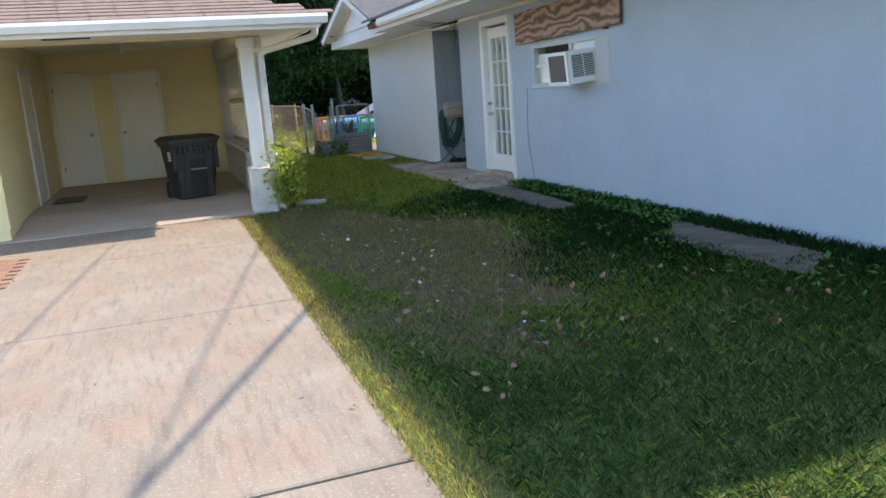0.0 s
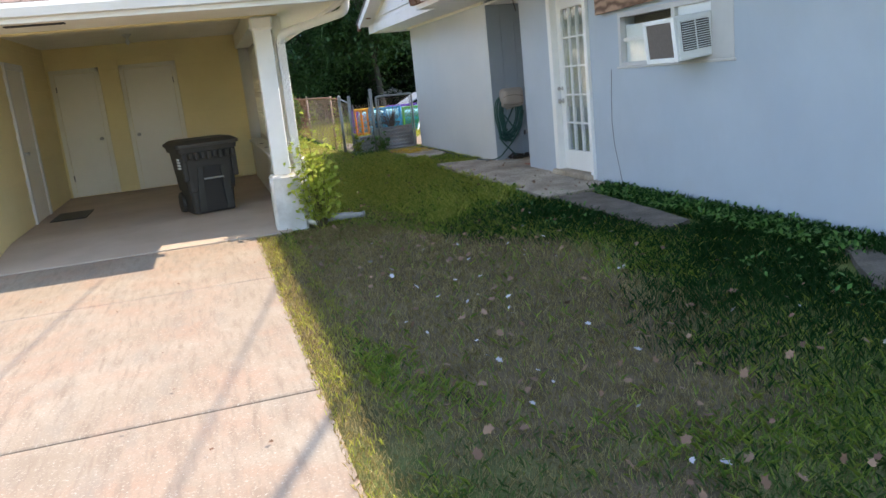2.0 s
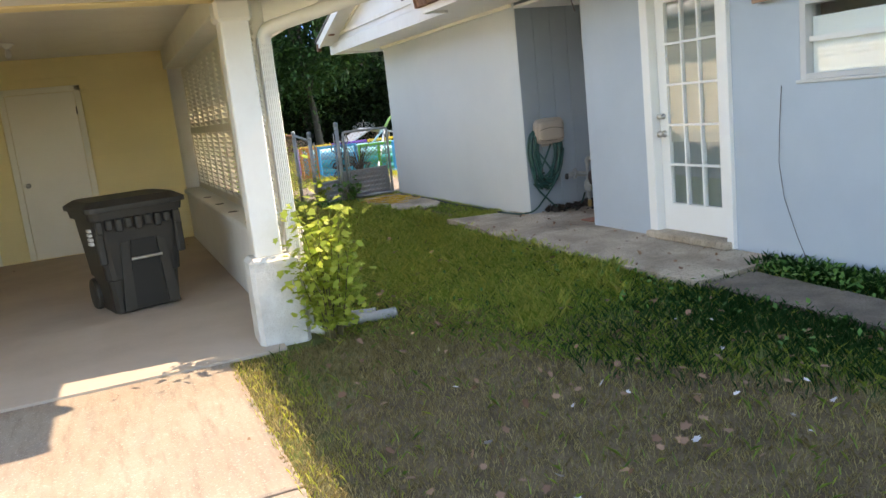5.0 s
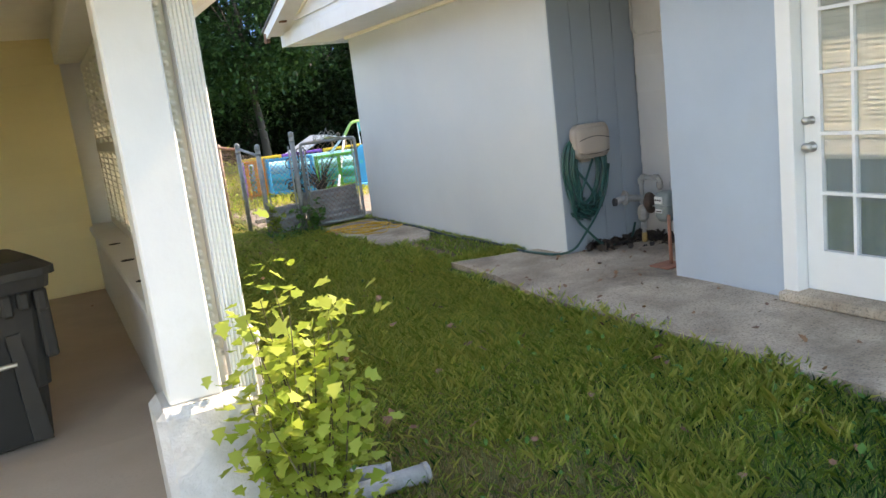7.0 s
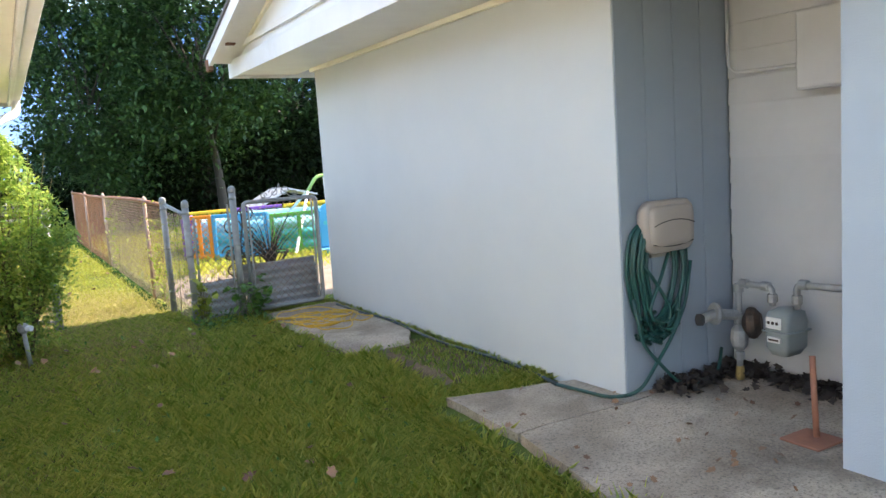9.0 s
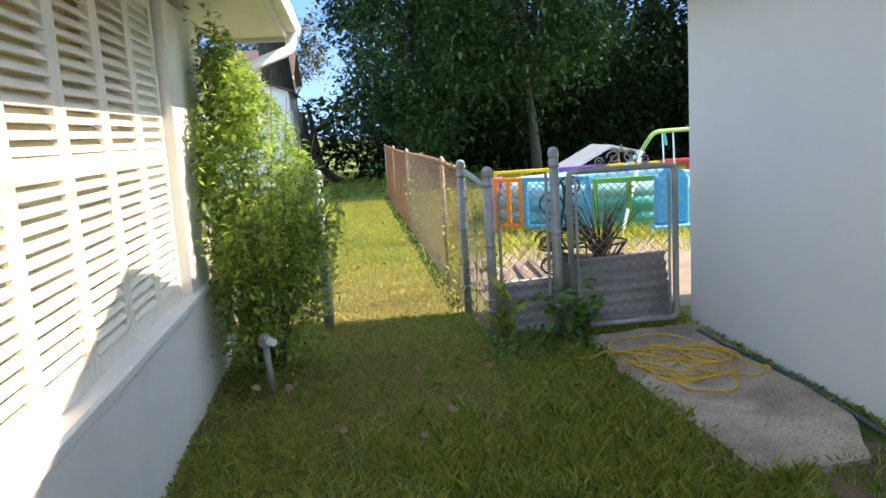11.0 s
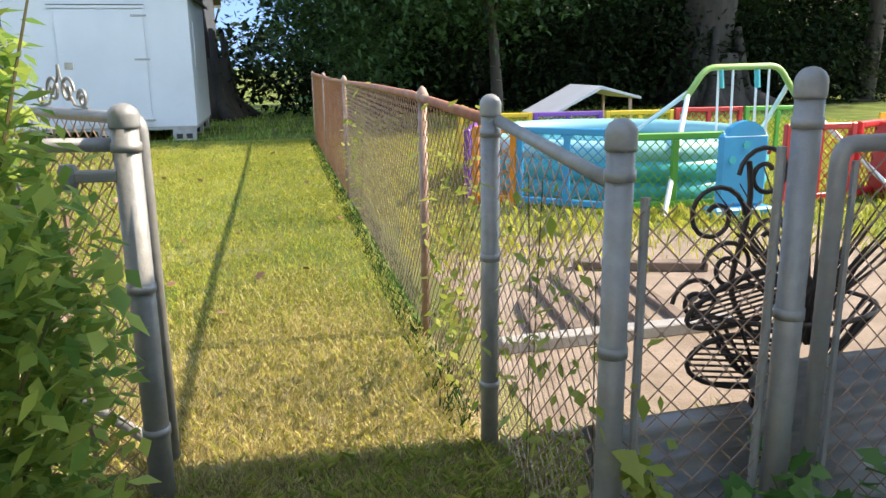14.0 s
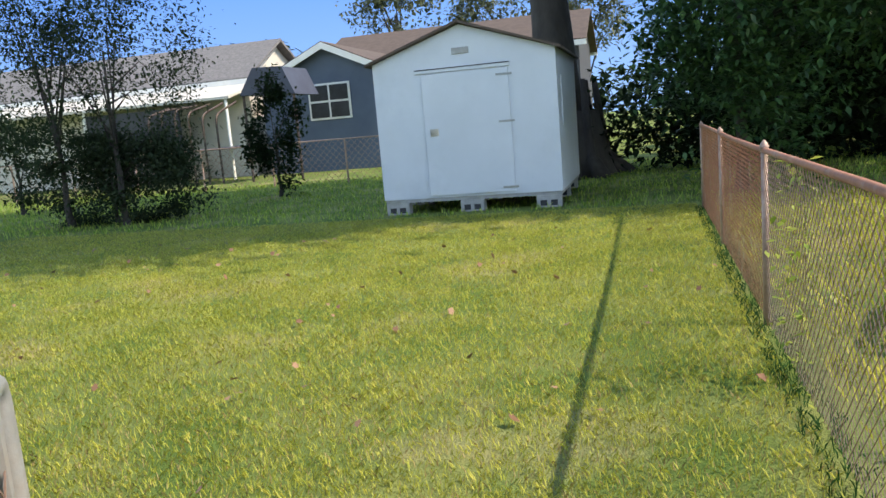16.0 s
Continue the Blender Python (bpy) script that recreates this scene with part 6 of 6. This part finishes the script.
part("open_end", turned(nb(), (5.215, 12.302, 0.438), [(0.034, -0.012), (0.034, 0.012)], 12, (1, -0.3, -0.1)), M["dark"], gm)
rp = thing("rust_pipe", (4.98, 11.45, 0.05), "rust-red pipe standing in a small red base", "pipe")
part("upright", tube(nb(), [(4.99, 11.44, 0.06), (5.05, 11.50, 0.42)], 0.014, 10), M["rust_pipe"], rp, "", True)
part("base", box(nb(), 4.86, 11.34, 0.056, 5.06, 11.54, 0.068, 0.005), M["rust_pipe"], rp)
eb = thing("meter_box", (5.62, 11.7, 1.6), "pale grey electrical box fixed to the siding", "electrical box")
part("box_body", box(nb(), 5.57, 11.45, 1.655, 5.672, 11.94, 2.06, 0.006), M["siding_grey"], eb)
part("box_door", box(nb(), 5.562, 11.46, 1.665, 5.571, 11.93, 2.05, 0.003), M["siding_grey"], eb)
part("conduit", tube(nb(), bent([(5.64, 12.43, 2.34), (5.64, 12.43, 1.80), (5.64, 11.92, 1.79)], 0.08), 0.009, 8), M["siding_grey"], eb, "", True)
g = np.random.default_rng(710)
sod = np.concatenate([np.column_stack([g.uniform(4.98, 5.66, 420), 12.44 - np.abs(g.normal(0, 0.09, 420)), g.uniform(0.058, 0.10, 420)]),
                      np.column_stack([5.66 - np.abs(g.normal(0, 0.09, 420)), g.uniform(11.5, 12.44, 420), g.uniform(0.058, 0.10, 420)])])
tagged(new("wet_leaves", leaves("wet_leaves", sod, 0.055, M["mulch"], g, 0.1, True)), "black sodden leaves piled under the meter", "leaf pile", "", "stuff")
wv = thing("eave_wires", (4.3, 11.3, 2.4), "tangle of grey wires hanging under the eave", "wires")
for k in range(3):
    part("wire", tube(nb(), bent([(4.06, 10.9 + 0.25 * k, 2.395), (4.3, 11.1 + 0.1 * k, 2.37 - 0.015 * k), (4.6, 11.22 - 0.03 * k, 2.375), (4.79, 11.24, 2.32 - 0.04 * k)], 0.12), 0.004, 6), M["wire"], wv, "", True)
part("wire", tube(nb(), [(4.79, 11.24, 2.40), (4.77, 11.3, 2.28), (4.785, 11.26, 2.14)], 0.006, 6), M["iron"], wv)
ww = tagged(new("wall_wire", done(tube(nb(), [(4.79, 8.80, 1.28), (4.785, 8.82, 1.0), (4.782, 8.83, 0.75), (4.77, 8.78, 0.5), (4.75, 8.66, 0.25), (4.70, 8.5, 0.03)], 0.0025, 6), "wall_wire", M["iron"], True)), "thin wire hanging down the blue wall", "wire")
for k, (x, dx) in enumerate(((4.72, 0.48), (5.09, 0.219), (4.22, 0.125))):
    y0 = (2.05, 3.61, 6.97)[k]
    solid("overhead_wire", tube(nb(), [(x + dx * (y - y0), y, 5.0) for y in (-30, -5, 15)], (0.02, 0.009, 0.009)[k], 6), M["iron"], "black overhead service wire", "wire")

# ---- cord, loose pipes, standpipe ----
cd = thing("extension_cord", (4.35, 16.0, 0.04), "yellow extension cord lying in loose coils", "cord")
for k in range(8):
    g = np.random.default_rng(300 + k)
    cx, cy, ra, rb, tw = 4.34 + g.normal(0, 0.10), 15.95 + g.normal(0, 0.16), 0.10 + 0.17 * g.random(), 0.18 + 0.26 * g.random(), g.uniform(0, 3)
    pts = []
    for i in range(41):
        a = 2 * math.pi * i / 40
        u, v = ra * math.cos(a) * (1 + 0.28 * math.sin(3 * a + k)), rb * math.sin(a) * (1 + 0.12 * math.cos(2 * a))
        pts.append((cx + u * math.cos(tw) - v * math.sin(tw), cy + u * math.sin(tw) + v * math.cos(tw), 0.045 + 0.008 * (k % 4) + 0.006 * math.sin(5 * a)))
    part("coil", tube(nb(), pts, 0.0055, 6, cap=False), M["cord"], cd, "", True)
part("tail", tube(nb(), [(4.1, 16.1, 0.05), (3.95, 16.2, 0.045), (3.85, 16.12, 0.03), (3.75, 16.2, 0.03)], 0.0065, 6), M["cord"], cd, "", True)
for a, c, r in (((1.72, 9.99, -0.055), (2.19, 9.95, -0.055), 0.04), ((1.68, 10.22, -0.055), (2.07, 10.06, -0.055), 0.036)):
    b = nb()
    tube(b, [a, Vector(a).lerp(Vector(c), 0.5), c], r, 14)
    tube(b, [Vector(c) - (Vector(c) - Vector(a)) * 0.05, c], r * 1.1, 14)
    solid("drain_pipe", b, M["block"], "grey plastic drain pipe lying on the grass", "pipe", group="loose pipes", smooth=True)
st = thing("standpipe", (1.95, 16.15, 0), "grey standpipe with white capped outlet by the bush", "standpipe")
part("riser", tube(nb(), [(1.97, 16.15, 0), (1.95, 16.15, 0.30)], 0.018, 10), M["pipe_grey"], st, "", True)
part("outlet", turned(nb(), (1.95, 16.15, 0.32), [(0.02, -0.04), (0.04, -0.02), (0.042, 0.02), (0.026, 0.04)], 12), M["pipe_grey"], st)
part("cap", turned(nb(), (1.975, 16.125, 0.32), [(0.022, 0), (0.022, 0.045)], 10, (0.7, -0.7, 0)), M["white_vinyl"], st, "white plastic cap")

# ---- wrought-iron plant stand and timber behind the gate ----
ps = thing("iron_planter", (4.2, 17.25, 0), "dark wrought-iron basket stand with scrolls", "planter")
for k in range(15):
    a = math.pi * k / 14
    part("basket_bar", tube(nb(), bent([(4.2, 17.25, 0.30), (4.2 - 0.14 * math.cos(a), 17.25 - 0.10 * math.sin(a), 0.34), (4.2 - 0.30 * math.cos(a), 17.25 - 0.2 * math.sin(a), 0.56)], 0.05), 0.006, 6), M["iron"], ps)
for rr, z in ((0.30, 0.56), (0.2, 0.42), (0.11, 0.33)):
    part("ring", tube(nb(), [(4.2 + rr * math.cos(a), 17.25 + rr * 0.67 * math.sin(a), z) for a in (2 * math.pi * i / 24 for i in range(25))], 0.008, 6, cap=False), M["iron"], ps)
for x in (4.05, 4.35):
    part("leg", tube(nb(), [(x, 17.2, 0), (4.2 + (x - 4.2) * 0.5, 17.24, 0.33)], 0.012, 6), M["iron"], ps)
for cx, cz, rr, f in ((3.92, 0.86, 0.10, 1), (3.98, 0.70, 0.09, -1), (4.08, 0.98, 0.09, -1), (4.10, 0.78, 0.07, 1), (3.88, 0.60, 0.08, -1)):
    part("scroll", scroll(nb(), (cx, 17.22, cz), (1, 0, 0), rr, 1.4, 0.0075, f), M["iron"], ps)
part("stem", tube(nb(), bent([(4.1, 17.22, 0.45), (3.98, 17.22, 0.62), (4.04, 17.22, 0.9), (4.02, 17.22, 1.02)], 0.08), 0.009, 6), M["iron"], ps)
for cz, hw, hh, dz in ((0.62, 0.20, 0.075, 0.10), (0.42, 0.19, 0.085, -0.06)):
    rim = [(4.02 + hw * math.cos(a) - 0.02 * math.sin(2 * a), 17.16, cz + dz * math.cos(a) * 0.4 + hh * math.sin(a)) for a in (2 * math.pi * i / 28 for i in range(29))]
    wing = part("wing", tube(nb(), rim, 0.008, 6, cap=False), M["iron"], ps, "butterfly wing of close iron bars", True)
    for k in range(9):
        v = -0.85 + 1.7 * k / 8
        q = hw * math.sqrt(1 - v * v)
        part("wing_bar", tube(nb(), [(4.02 - q, 17.16, cz - dz * 0.4 * q / hw + hh * v), (4.02 + q, 17.16, cz + dz * 0.4 * q / hw + hh * v)], 0.004, 5), M["iron"], wing)
pl = thing("spiky_plant", (4.3, 17.25, 0.4), "dark spiky-leaved plant growing from the iron basket", "plant")
b = nb()
for k in range(34):
    a, t_ = rng.uniform(0, 2 * math.pi), rng.uniform(0.25, 0.95)
    L = rng.uniform(0.35, 0.6)
    d = Vector((math.cos(a) * t_, math.sin(a) * t_ * 0.6, 1.05)).normalized()
    o = Vector((4.3, 17.25, 0.42))
    tube(b, [o, o + d * L * 0.5, o + d * L + Vector((math.cos(a), math.sin(a), -0.3)) * 0.06], 0.010, 5, 0.002)
part("foliage", b, M["iron"], pl)
def timber(x0, y0, x1, y1, z, w, t, material, label):
    v = Vector((x1 - x0, y1 - y0, 0))
    m = Matrix.Translation((x0, y0, z)) @ Matrix.Rotation(math.atan2(v.y, v.x), 4, 'Z')
    solid("timber", box(nb(), 0, -w / 2, 0, v.length, w / 2, t, 0.006, m), material, label, "timber", group="timber pile")


timber(3.62, 18.44, 4.85, 18.5, 0.006, 0.09, 0.06, M["block"], "pale weathered beam lying on the soil")
# Brown timber below is added in place of the shadow pattern on the soil.
for x0, x1, y1 in ((4.06, 4.14, 19.45), (4.24, 4.32, 19.62), (4.43, 4.5, 19.3), (4.64, 4.7, 19.5), (3.86, 3.95, 19.1)):
    timber(x0, 18.58, x1, y1, 0.007, 0.075, 0.035, M["shadow_slat"], "brown timber slat standing in for a shadow stripe on the soil")
timber(4.5, 19.75, 5.3, 19.5, 0.007, 0.10, 0.06, M["shadow_slat"], "brown timber standing in for shadow on the soil")


# ---- shrubs and vines ----
def shrub(name, at, height, spread, n_stems, leaf_n, leaf, material, seed, label, lobes=False, low=0.15, category="shrub"):
    s = thing(name, at, label, category)
    g = np.random.default_rng(seed)
    b = nb()
    spots = []
    for k in range(n_stems):
        a, q = g.uniform(0, 2 * math.pi), g.uniform(0.2, 1.0)
        top = Vector(at) + Vector((math.cos(a) * spread[0] * q, math.sin(a) * spread[1] * q, height * g.uniform(0.55, 1.0)))
        base = Vector(at) + Vector((math.cos(a) * spread[0] * 0.25 * q, math.sin(a) * spread[1] * 0.25 * q, 0))
        mid = base.lerp(top, 0.5) + Vector((g.normal(0, 0.04), g.normal(0, 0.04), 0.05))
        tube(b, [base, mid, top], 0.0045 + 0.0012 * height, 5, 0.0015)
        spots.append((base, mid, top))
    tagged(part("branchwork", b, M["stem"], s), kind="stuff")
    pts = []
    for _ in range(leaf_n):
        p, m, t_ = spots[int(g.integers(0, len(spots)))]
        u = low + (1 - low) * g.random() ** 0.75
        c = p * (1 - u) ** 2 + m * 2 * u * (1 - u) + t_ * u * u
        w = 0.13 * height ** 0.5
        pts.append((c.x + float(np.clip(g.normal(0, w * 0.8), -0.9, 0.9) * min(spread[0] / 0.3, 1)), c.y + float(np.clip(g.normal(0, w), -1.5 * w, 1.5 * w) * min(spread[1] / 0.3, 1)), max(c.z + g.normal(0, w * 0.8), 0.04)))
    o = new("foliage", leaves("foliage", np.array(pts), leaf, material, g, 0.25, lobes))
    o.parent, o.matrix_parent_inverse = s, Matrix.Translation(-Vector(at))
    return s


shrub("maple_sapling", (1.68, 9.78, -0.105), 1.0, (0.24, 0.18), 18, 1000, 0.056, M["maple"], 401, "young yellow-green lobed-leaf sapling at the post foot", True, 0.06, "sapling")
bush = thing("bush", (1.95, 16.62, 0), "tall bright green small-leaved bush against the house", "bush")
pts, clumps = crown_points(21000, (1.96, 16.55, 1.05), (0.47, 0.44, 0.97), 120, 402)
keep = (pts[:, 0] > 1.65) & (pts[:, 0] < 2.46 - 0.6 * np.maximum(pts[:, 1] - 16.4, 0)) & (pts[:, 0] < 2.46 - 0.55 * np.maximum(pts[:, 2] - 1.0, 0)) & (pts[:, 2] > 0.05)
b = nb()
for k, c in enumerate(clumps):
    if k % 2 == 0 and c[0] > 1.66:
        foot = Vector((1.93 + 0.07 * math.sin(k), 16.62 + 0.07 * math.cos(k * 1.7), 0))
        tip = Vector(c)
        tube(b, [foot, foot.lerp(tip, 0.5) + Vector((0, 0, 0.12)), tip], 0.008, 5, 0.002)
tagged(part("branchwork", b, M["stem"], bush), kind="stuff")
o = new("foliage", leaves("foliage", pts[keep], 0.048, M["bush"], np.random.default_rng(403), 0.25))
o.parent, o.matrix_parent_inverse = bush, Matrix.Translation((-1.95, -16.62, 0))
# Third vine is thickened and the fourth added to cast shade blotches on the lawn.
for i, (x, y, z, n) in enumerate(((3.36, 17.25, 0.55, 80), (3.40, 16.85, 0.35, 90), (3.36, 18.15, 0.45, 320), (3.36, 21.75, 0.55, 240))):
    g = np.random.default_rng(500 + i)
    pts = np.stack([g.normal(x, 0.06, n), g.normal(y, 0.2, n), np.clip(g.normal(z, 0.3, n), 0.04, 1.15)], 1)
    v = thing("vine", (x, y, 0), "yellow-green vine climbing the chain-link fence", "vine", "vines on the fence")
    b = nb()
    for k in range(2):
        tube(b, [(x + 0.03 * k - 0.05, y + 0.1 * k - 0.15, 0), (x + 0.02, y + 0.05 * k, z), (x, y + 0.12 * k - 0.1, min(z + 0.45, 1.1))], 0.0018, 5)
    part("stem", b, M["stem"], v)
    o = new("foliage", leaves("foliage", pts, 0.055, M["vine"], g))
    o.parent, o.matrix_parent_inverse = v, Matrix.Translation((-x, -y, 0))
shrub("weed_clump", (3.9, 16.62, 0), 0.34, (0.24, 0.10), 9, 110, 0.07, M["weed"], 403, "dark broad-leaved weeds at the gate foot", True, 0.3, "weeds")
shrub("weed_clump", (3.45, 16.62, 0), 0.42, (0.10, 0.08), 6, 50, 0.075, M["vine"], 404, "pale broad-leaved weed at the fence post foot", True, 0.3, "weeds")

# ---- grass and litter ----
SLABS = [(-5, -8, 0.93, 9.8), (3.9, 8.75, 5.8, 13.1), (3.97, 6.62, 4.4, 8.7), (4.0, 14.5, 4.76, 16.65), (4.15, 13.35, 4.78, 14.6), (4.1, 3.6, 4.7, 5.1), (-1.9, 9.7, 1.6, 17), (4.8, 1, 6, 17), (-1.6, 17.9, 1.53, 19.63)]


def bare(x, y):
    """How far a place lies inside the worn patch, 0 to 1."""
    wob = 0.22 * np.sin(x * 2.3 + 1.3) * np.cos(y * 1.1) + 0.12 * np.sin(x * 5.1 + y * 3.3)
    return np.clip((1.12 - np.hypot((x - 2.1) / 1.25, (y - 6.6) / 3.5) + wob) * 3.0, 0, 1)


def lawn(n, x0, y0, x1, y1, want):
    p = scatter(n, x0, y0, x1, y1)
    x, y = p[:, 0], p[:, 1]
    return p[outside(x, y, SLABS) & (rng.random(n) < want(x, y))]


clump = lambda x, y, s=3.0: 0.5 + 0.5 * np.sin(x * s + 2 * np.sin(y * s * 0.7)) * np.cos(y * s * 1.1 + 1.5 * np.sin(x * s * 0.6))
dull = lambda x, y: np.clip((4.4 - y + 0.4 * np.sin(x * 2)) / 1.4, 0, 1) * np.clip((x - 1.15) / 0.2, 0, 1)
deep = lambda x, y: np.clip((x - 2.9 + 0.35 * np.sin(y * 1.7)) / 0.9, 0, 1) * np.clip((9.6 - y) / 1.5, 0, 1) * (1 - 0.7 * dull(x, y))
turf = lambda x, y: (1 - 0.96 * bare(x, y)) * (1 - 0.92 * dull(x, y)) * (1 - 0.95 * deep(x, y)) * (0.35 + 0.65 * clump(x, y)) * (1 - 0.65 * np.exp(-((x - 1.9) / 0.8) ** 2 - ((y - 9.9) / 1.2) ** 2))
blades("grass", lawn(210000, 1.22, -2.0, 4.8, 12.0, lambda x, y: turf(x, y) * np.clip((12.0 - y) / 2.5, 0, 1)), 0.0, 0.05, 0.0048, M["grass"], rng, "mown green lawn grass between the houses", (0.3, 1.5))
blades("grass", lawn(240000, 1.6, 9.0, 4.8, 17.6, lambda x, y: turf(x, y) * np.clip((y - 9.0) / 2.5, 0, 1) * (1 - 0.75 * np.clip((y - 13.6) / 2 - np.clip((x - 3.2) / 0.5, 0, 1), 0, 1))), 0.0, 0.052, 0.0052, M["grass_mid"], rng, "lighter green lawn grass towards the gate", (0.3, 1.6))
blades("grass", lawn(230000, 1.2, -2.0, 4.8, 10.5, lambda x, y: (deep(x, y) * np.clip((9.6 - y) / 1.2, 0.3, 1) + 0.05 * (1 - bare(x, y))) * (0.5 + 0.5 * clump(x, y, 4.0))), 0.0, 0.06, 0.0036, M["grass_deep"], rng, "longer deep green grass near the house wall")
blades("grass", lawn(120000, 1.2, -2.0, 4.8, 5.0, lambda x, y: dull(x, y) * (1 - 0.6 * bare(x, y)) * (0.6 + 0.4 * clump(x, y, 2.0))), 0.0, 0.042, 0.004, M["grass_shade"], rng, "mown grass with the shade of the house put into its dull green", (0.3, 1.4))
blades("straw", lawn(300000, 0.94, -2.0, 4.4, 17.6, lambda x, y: 0.16 + 0.6 * bare(x, y) + 0.8 * (x < 1.3) + 0.9 * np.clip((y - 14.5) / 2, 0, 1) + 0.45 * np.clip((3.0 - x), 0, 1) * np.clip((y - 9.5) / 2, 0, 1)), 0.0, 0.03, 0.0032, M["straw"], rng, "thin dry straw over the worn lawn")
# Brighter blades put the narrow strip of sun into the lawn edge's colour.
blades("grass", lawn(9000, 0.94, -2.0, 1.3, 9.8, lambda x, y: clump(x, y, 5.0)), 0.0, 0.035, 0.005, M["grass_sun"], rng, "bright grass along the edge of the drive, sun put into its colour")
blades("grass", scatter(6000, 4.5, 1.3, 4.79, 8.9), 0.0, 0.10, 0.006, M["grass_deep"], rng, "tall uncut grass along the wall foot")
blades("grass", scatter(1300, 4.3, 13.2, 4.79, 14.6), 0.0, 0.05, 0.006, M["grass"], rng, "thin grass along the wall foot")
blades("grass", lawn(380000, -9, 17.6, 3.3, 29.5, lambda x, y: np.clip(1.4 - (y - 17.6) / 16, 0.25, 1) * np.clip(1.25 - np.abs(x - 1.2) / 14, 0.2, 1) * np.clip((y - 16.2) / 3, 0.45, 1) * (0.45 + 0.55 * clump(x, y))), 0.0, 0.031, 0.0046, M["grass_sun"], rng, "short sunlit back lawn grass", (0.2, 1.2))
blades("straw", lawn(170000, -9, 15.0, 3.3, 29.5, lambda x, y: (0.25 + 0.75 * clump(x + 2, y + 1, 1.4)) * np.clip(1.3 - (y - 16.6) / 6, 0.24, 1)), 0.0, 0.032, 0.0042, M["straw"], rng, "dry straw tufts in the back lawn")
blades("grass", scatter(2600, 3.22, 17.7, 3.44, 29), 0.0, 0.05, 0.005, M["grass_deep"], rng, "uncut grass along the fence foot")
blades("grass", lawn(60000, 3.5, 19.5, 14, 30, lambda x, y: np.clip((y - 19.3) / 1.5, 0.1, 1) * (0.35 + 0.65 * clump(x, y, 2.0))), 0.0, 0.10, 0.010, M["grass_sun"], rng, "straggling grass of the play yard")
blades("grass", scatter(26000, -22, 29.5, 14, 40), 0.0, 0.08, 0.02, M["grass"], rng, "shaded grass under the trees")
for n, x0, y0, x1, y1, sz in ((2000, 4.4, 4.6, 4.78, 8.9, 0.05), (500, 4.25, 5.2, 4.78, 8.6, 0.055), (350, 3.3, 7.2, 4.2, 11.0, 0.045), (500, 1.6, 9.5, 4.2, 16.8, 0.035), (300, 3.6, 2.5, 4.7, 5.5, 0.05), (260, 3.3, 16.2, 4.0, 16.8, 0.05)):
    p = scatter(n, x0, y0, x1, y1)
    p = p[outside(p[:, 0], p[:, 1], SLABS)]
    pts = np.column_stack([p, rng.uniform(0.03, 0.10, len(p)) + lie(p[:, 0], p[:, 1])])
    tagged(new("weeds", leaves("weeds", pts, sz, M["weed"], rng, 0.0)), "broad-leaved weeds growing through the grass", "weeds", "", "stuff")


def litter(name, n, x0, y0, x1, y1, size, material, label, z=0.035):
    p = scatter(n, x0, y0, x1, y1)
    pts = np.column_stack([p, z + rng.uniform(0, 0.015, len(p)) + lie(p[:, 0], p[:, 1])])
    tagged(new(name, leaves(name, pts, size, material, rng, 0.05, True)), label, "litter", "", "stuff")


blades("straw", lawn(56000, 2.0, 15.0, 3.32, 20.2, lambda x, y: np.clip(1.2 - np.hypot((x - 2.7) / 0.9, (y - 17.4) / 2.4), 0, 1) ** 0.7), 0.0, 0.032, 0.004, M["straw_pale"], rng, "dry straw-coloured grass by the open gate")
blades("straw", lawn(26000, 1.3, 8.8, 3.0, 11.8, lambda x, y: np.exp(-((x - 1.9) / 0.8) ** 2 - ((y - 9.9) / 1.2) ** 2)), 0.0, 0.034, 0.004, M["straw"], rng, "dry straw-coloured grass by the carport post")
# taller tufts and a bare patch on the lawn by the path
tuft = scatter(300, 2.6, 9.0, 4.4, 15.5)
tuft = tuft[outside(tuft[:, 0], tuft[:, 1], SLABS)]
blades("grass", np.repeat(tuft, 60, axis=0) + rng.normal(0, 0.055, (len(tuft) * 60, 2)), 0.0, 0.09, 0.006, M["grass_mid"], rng, "taller uncut grass tufts in the green lawn")
flat("bare_soil", [(4.12, 13.3), (4.5, 13.2), (4.76, 13.25), (4.77, 14.4), (4.6, 14.75), (4.25, 14.4), (4.05, 13.9)], 0.012, M["dirt"], "dark bare soil patch by the wall foot")
litter("fallen_leaves", 280, 1.3, 2.5, 3.8, 9.5, 0.045, M["litter"], "brown fallen leaves scattered on the worn lawn")
litter("pale_scraps", 46, 1.6, 3.5, 3.6, 8.6, 0.038, M["petal"], "pale papery scraps scattered on the worn lawn")
litter("fallen_leaves", 90, 1.7, 9.8, 4.0, 16.5, 0.055, M["litter"], "a few fallen leaves on the green lawn", 0.05)
litter("fallen_leaves", 160, -6, 18.5, 3.2, 27.5, 0.06, M["litter"], "fallen leaves scattered over the back lawn", 0.045)
litter("fallen_leaves", 110, 3.9, 9.0, 5.4, 13.0, 0.035, M["litter"], "small leaf scraps on the concrete path", 0.062)
litter("fallen_leaves", 26, -1.4, 10.2, 1.2, 14.8, 0.03, M["litter"], "small leaf scraps on the carport floor", 0.03)
litter("fallen_leaves", 40, -1.5, 1.5, 0.9, 9.6, 0.02, M["litter"], "tiny leaf scraps on the drive", 0.026)
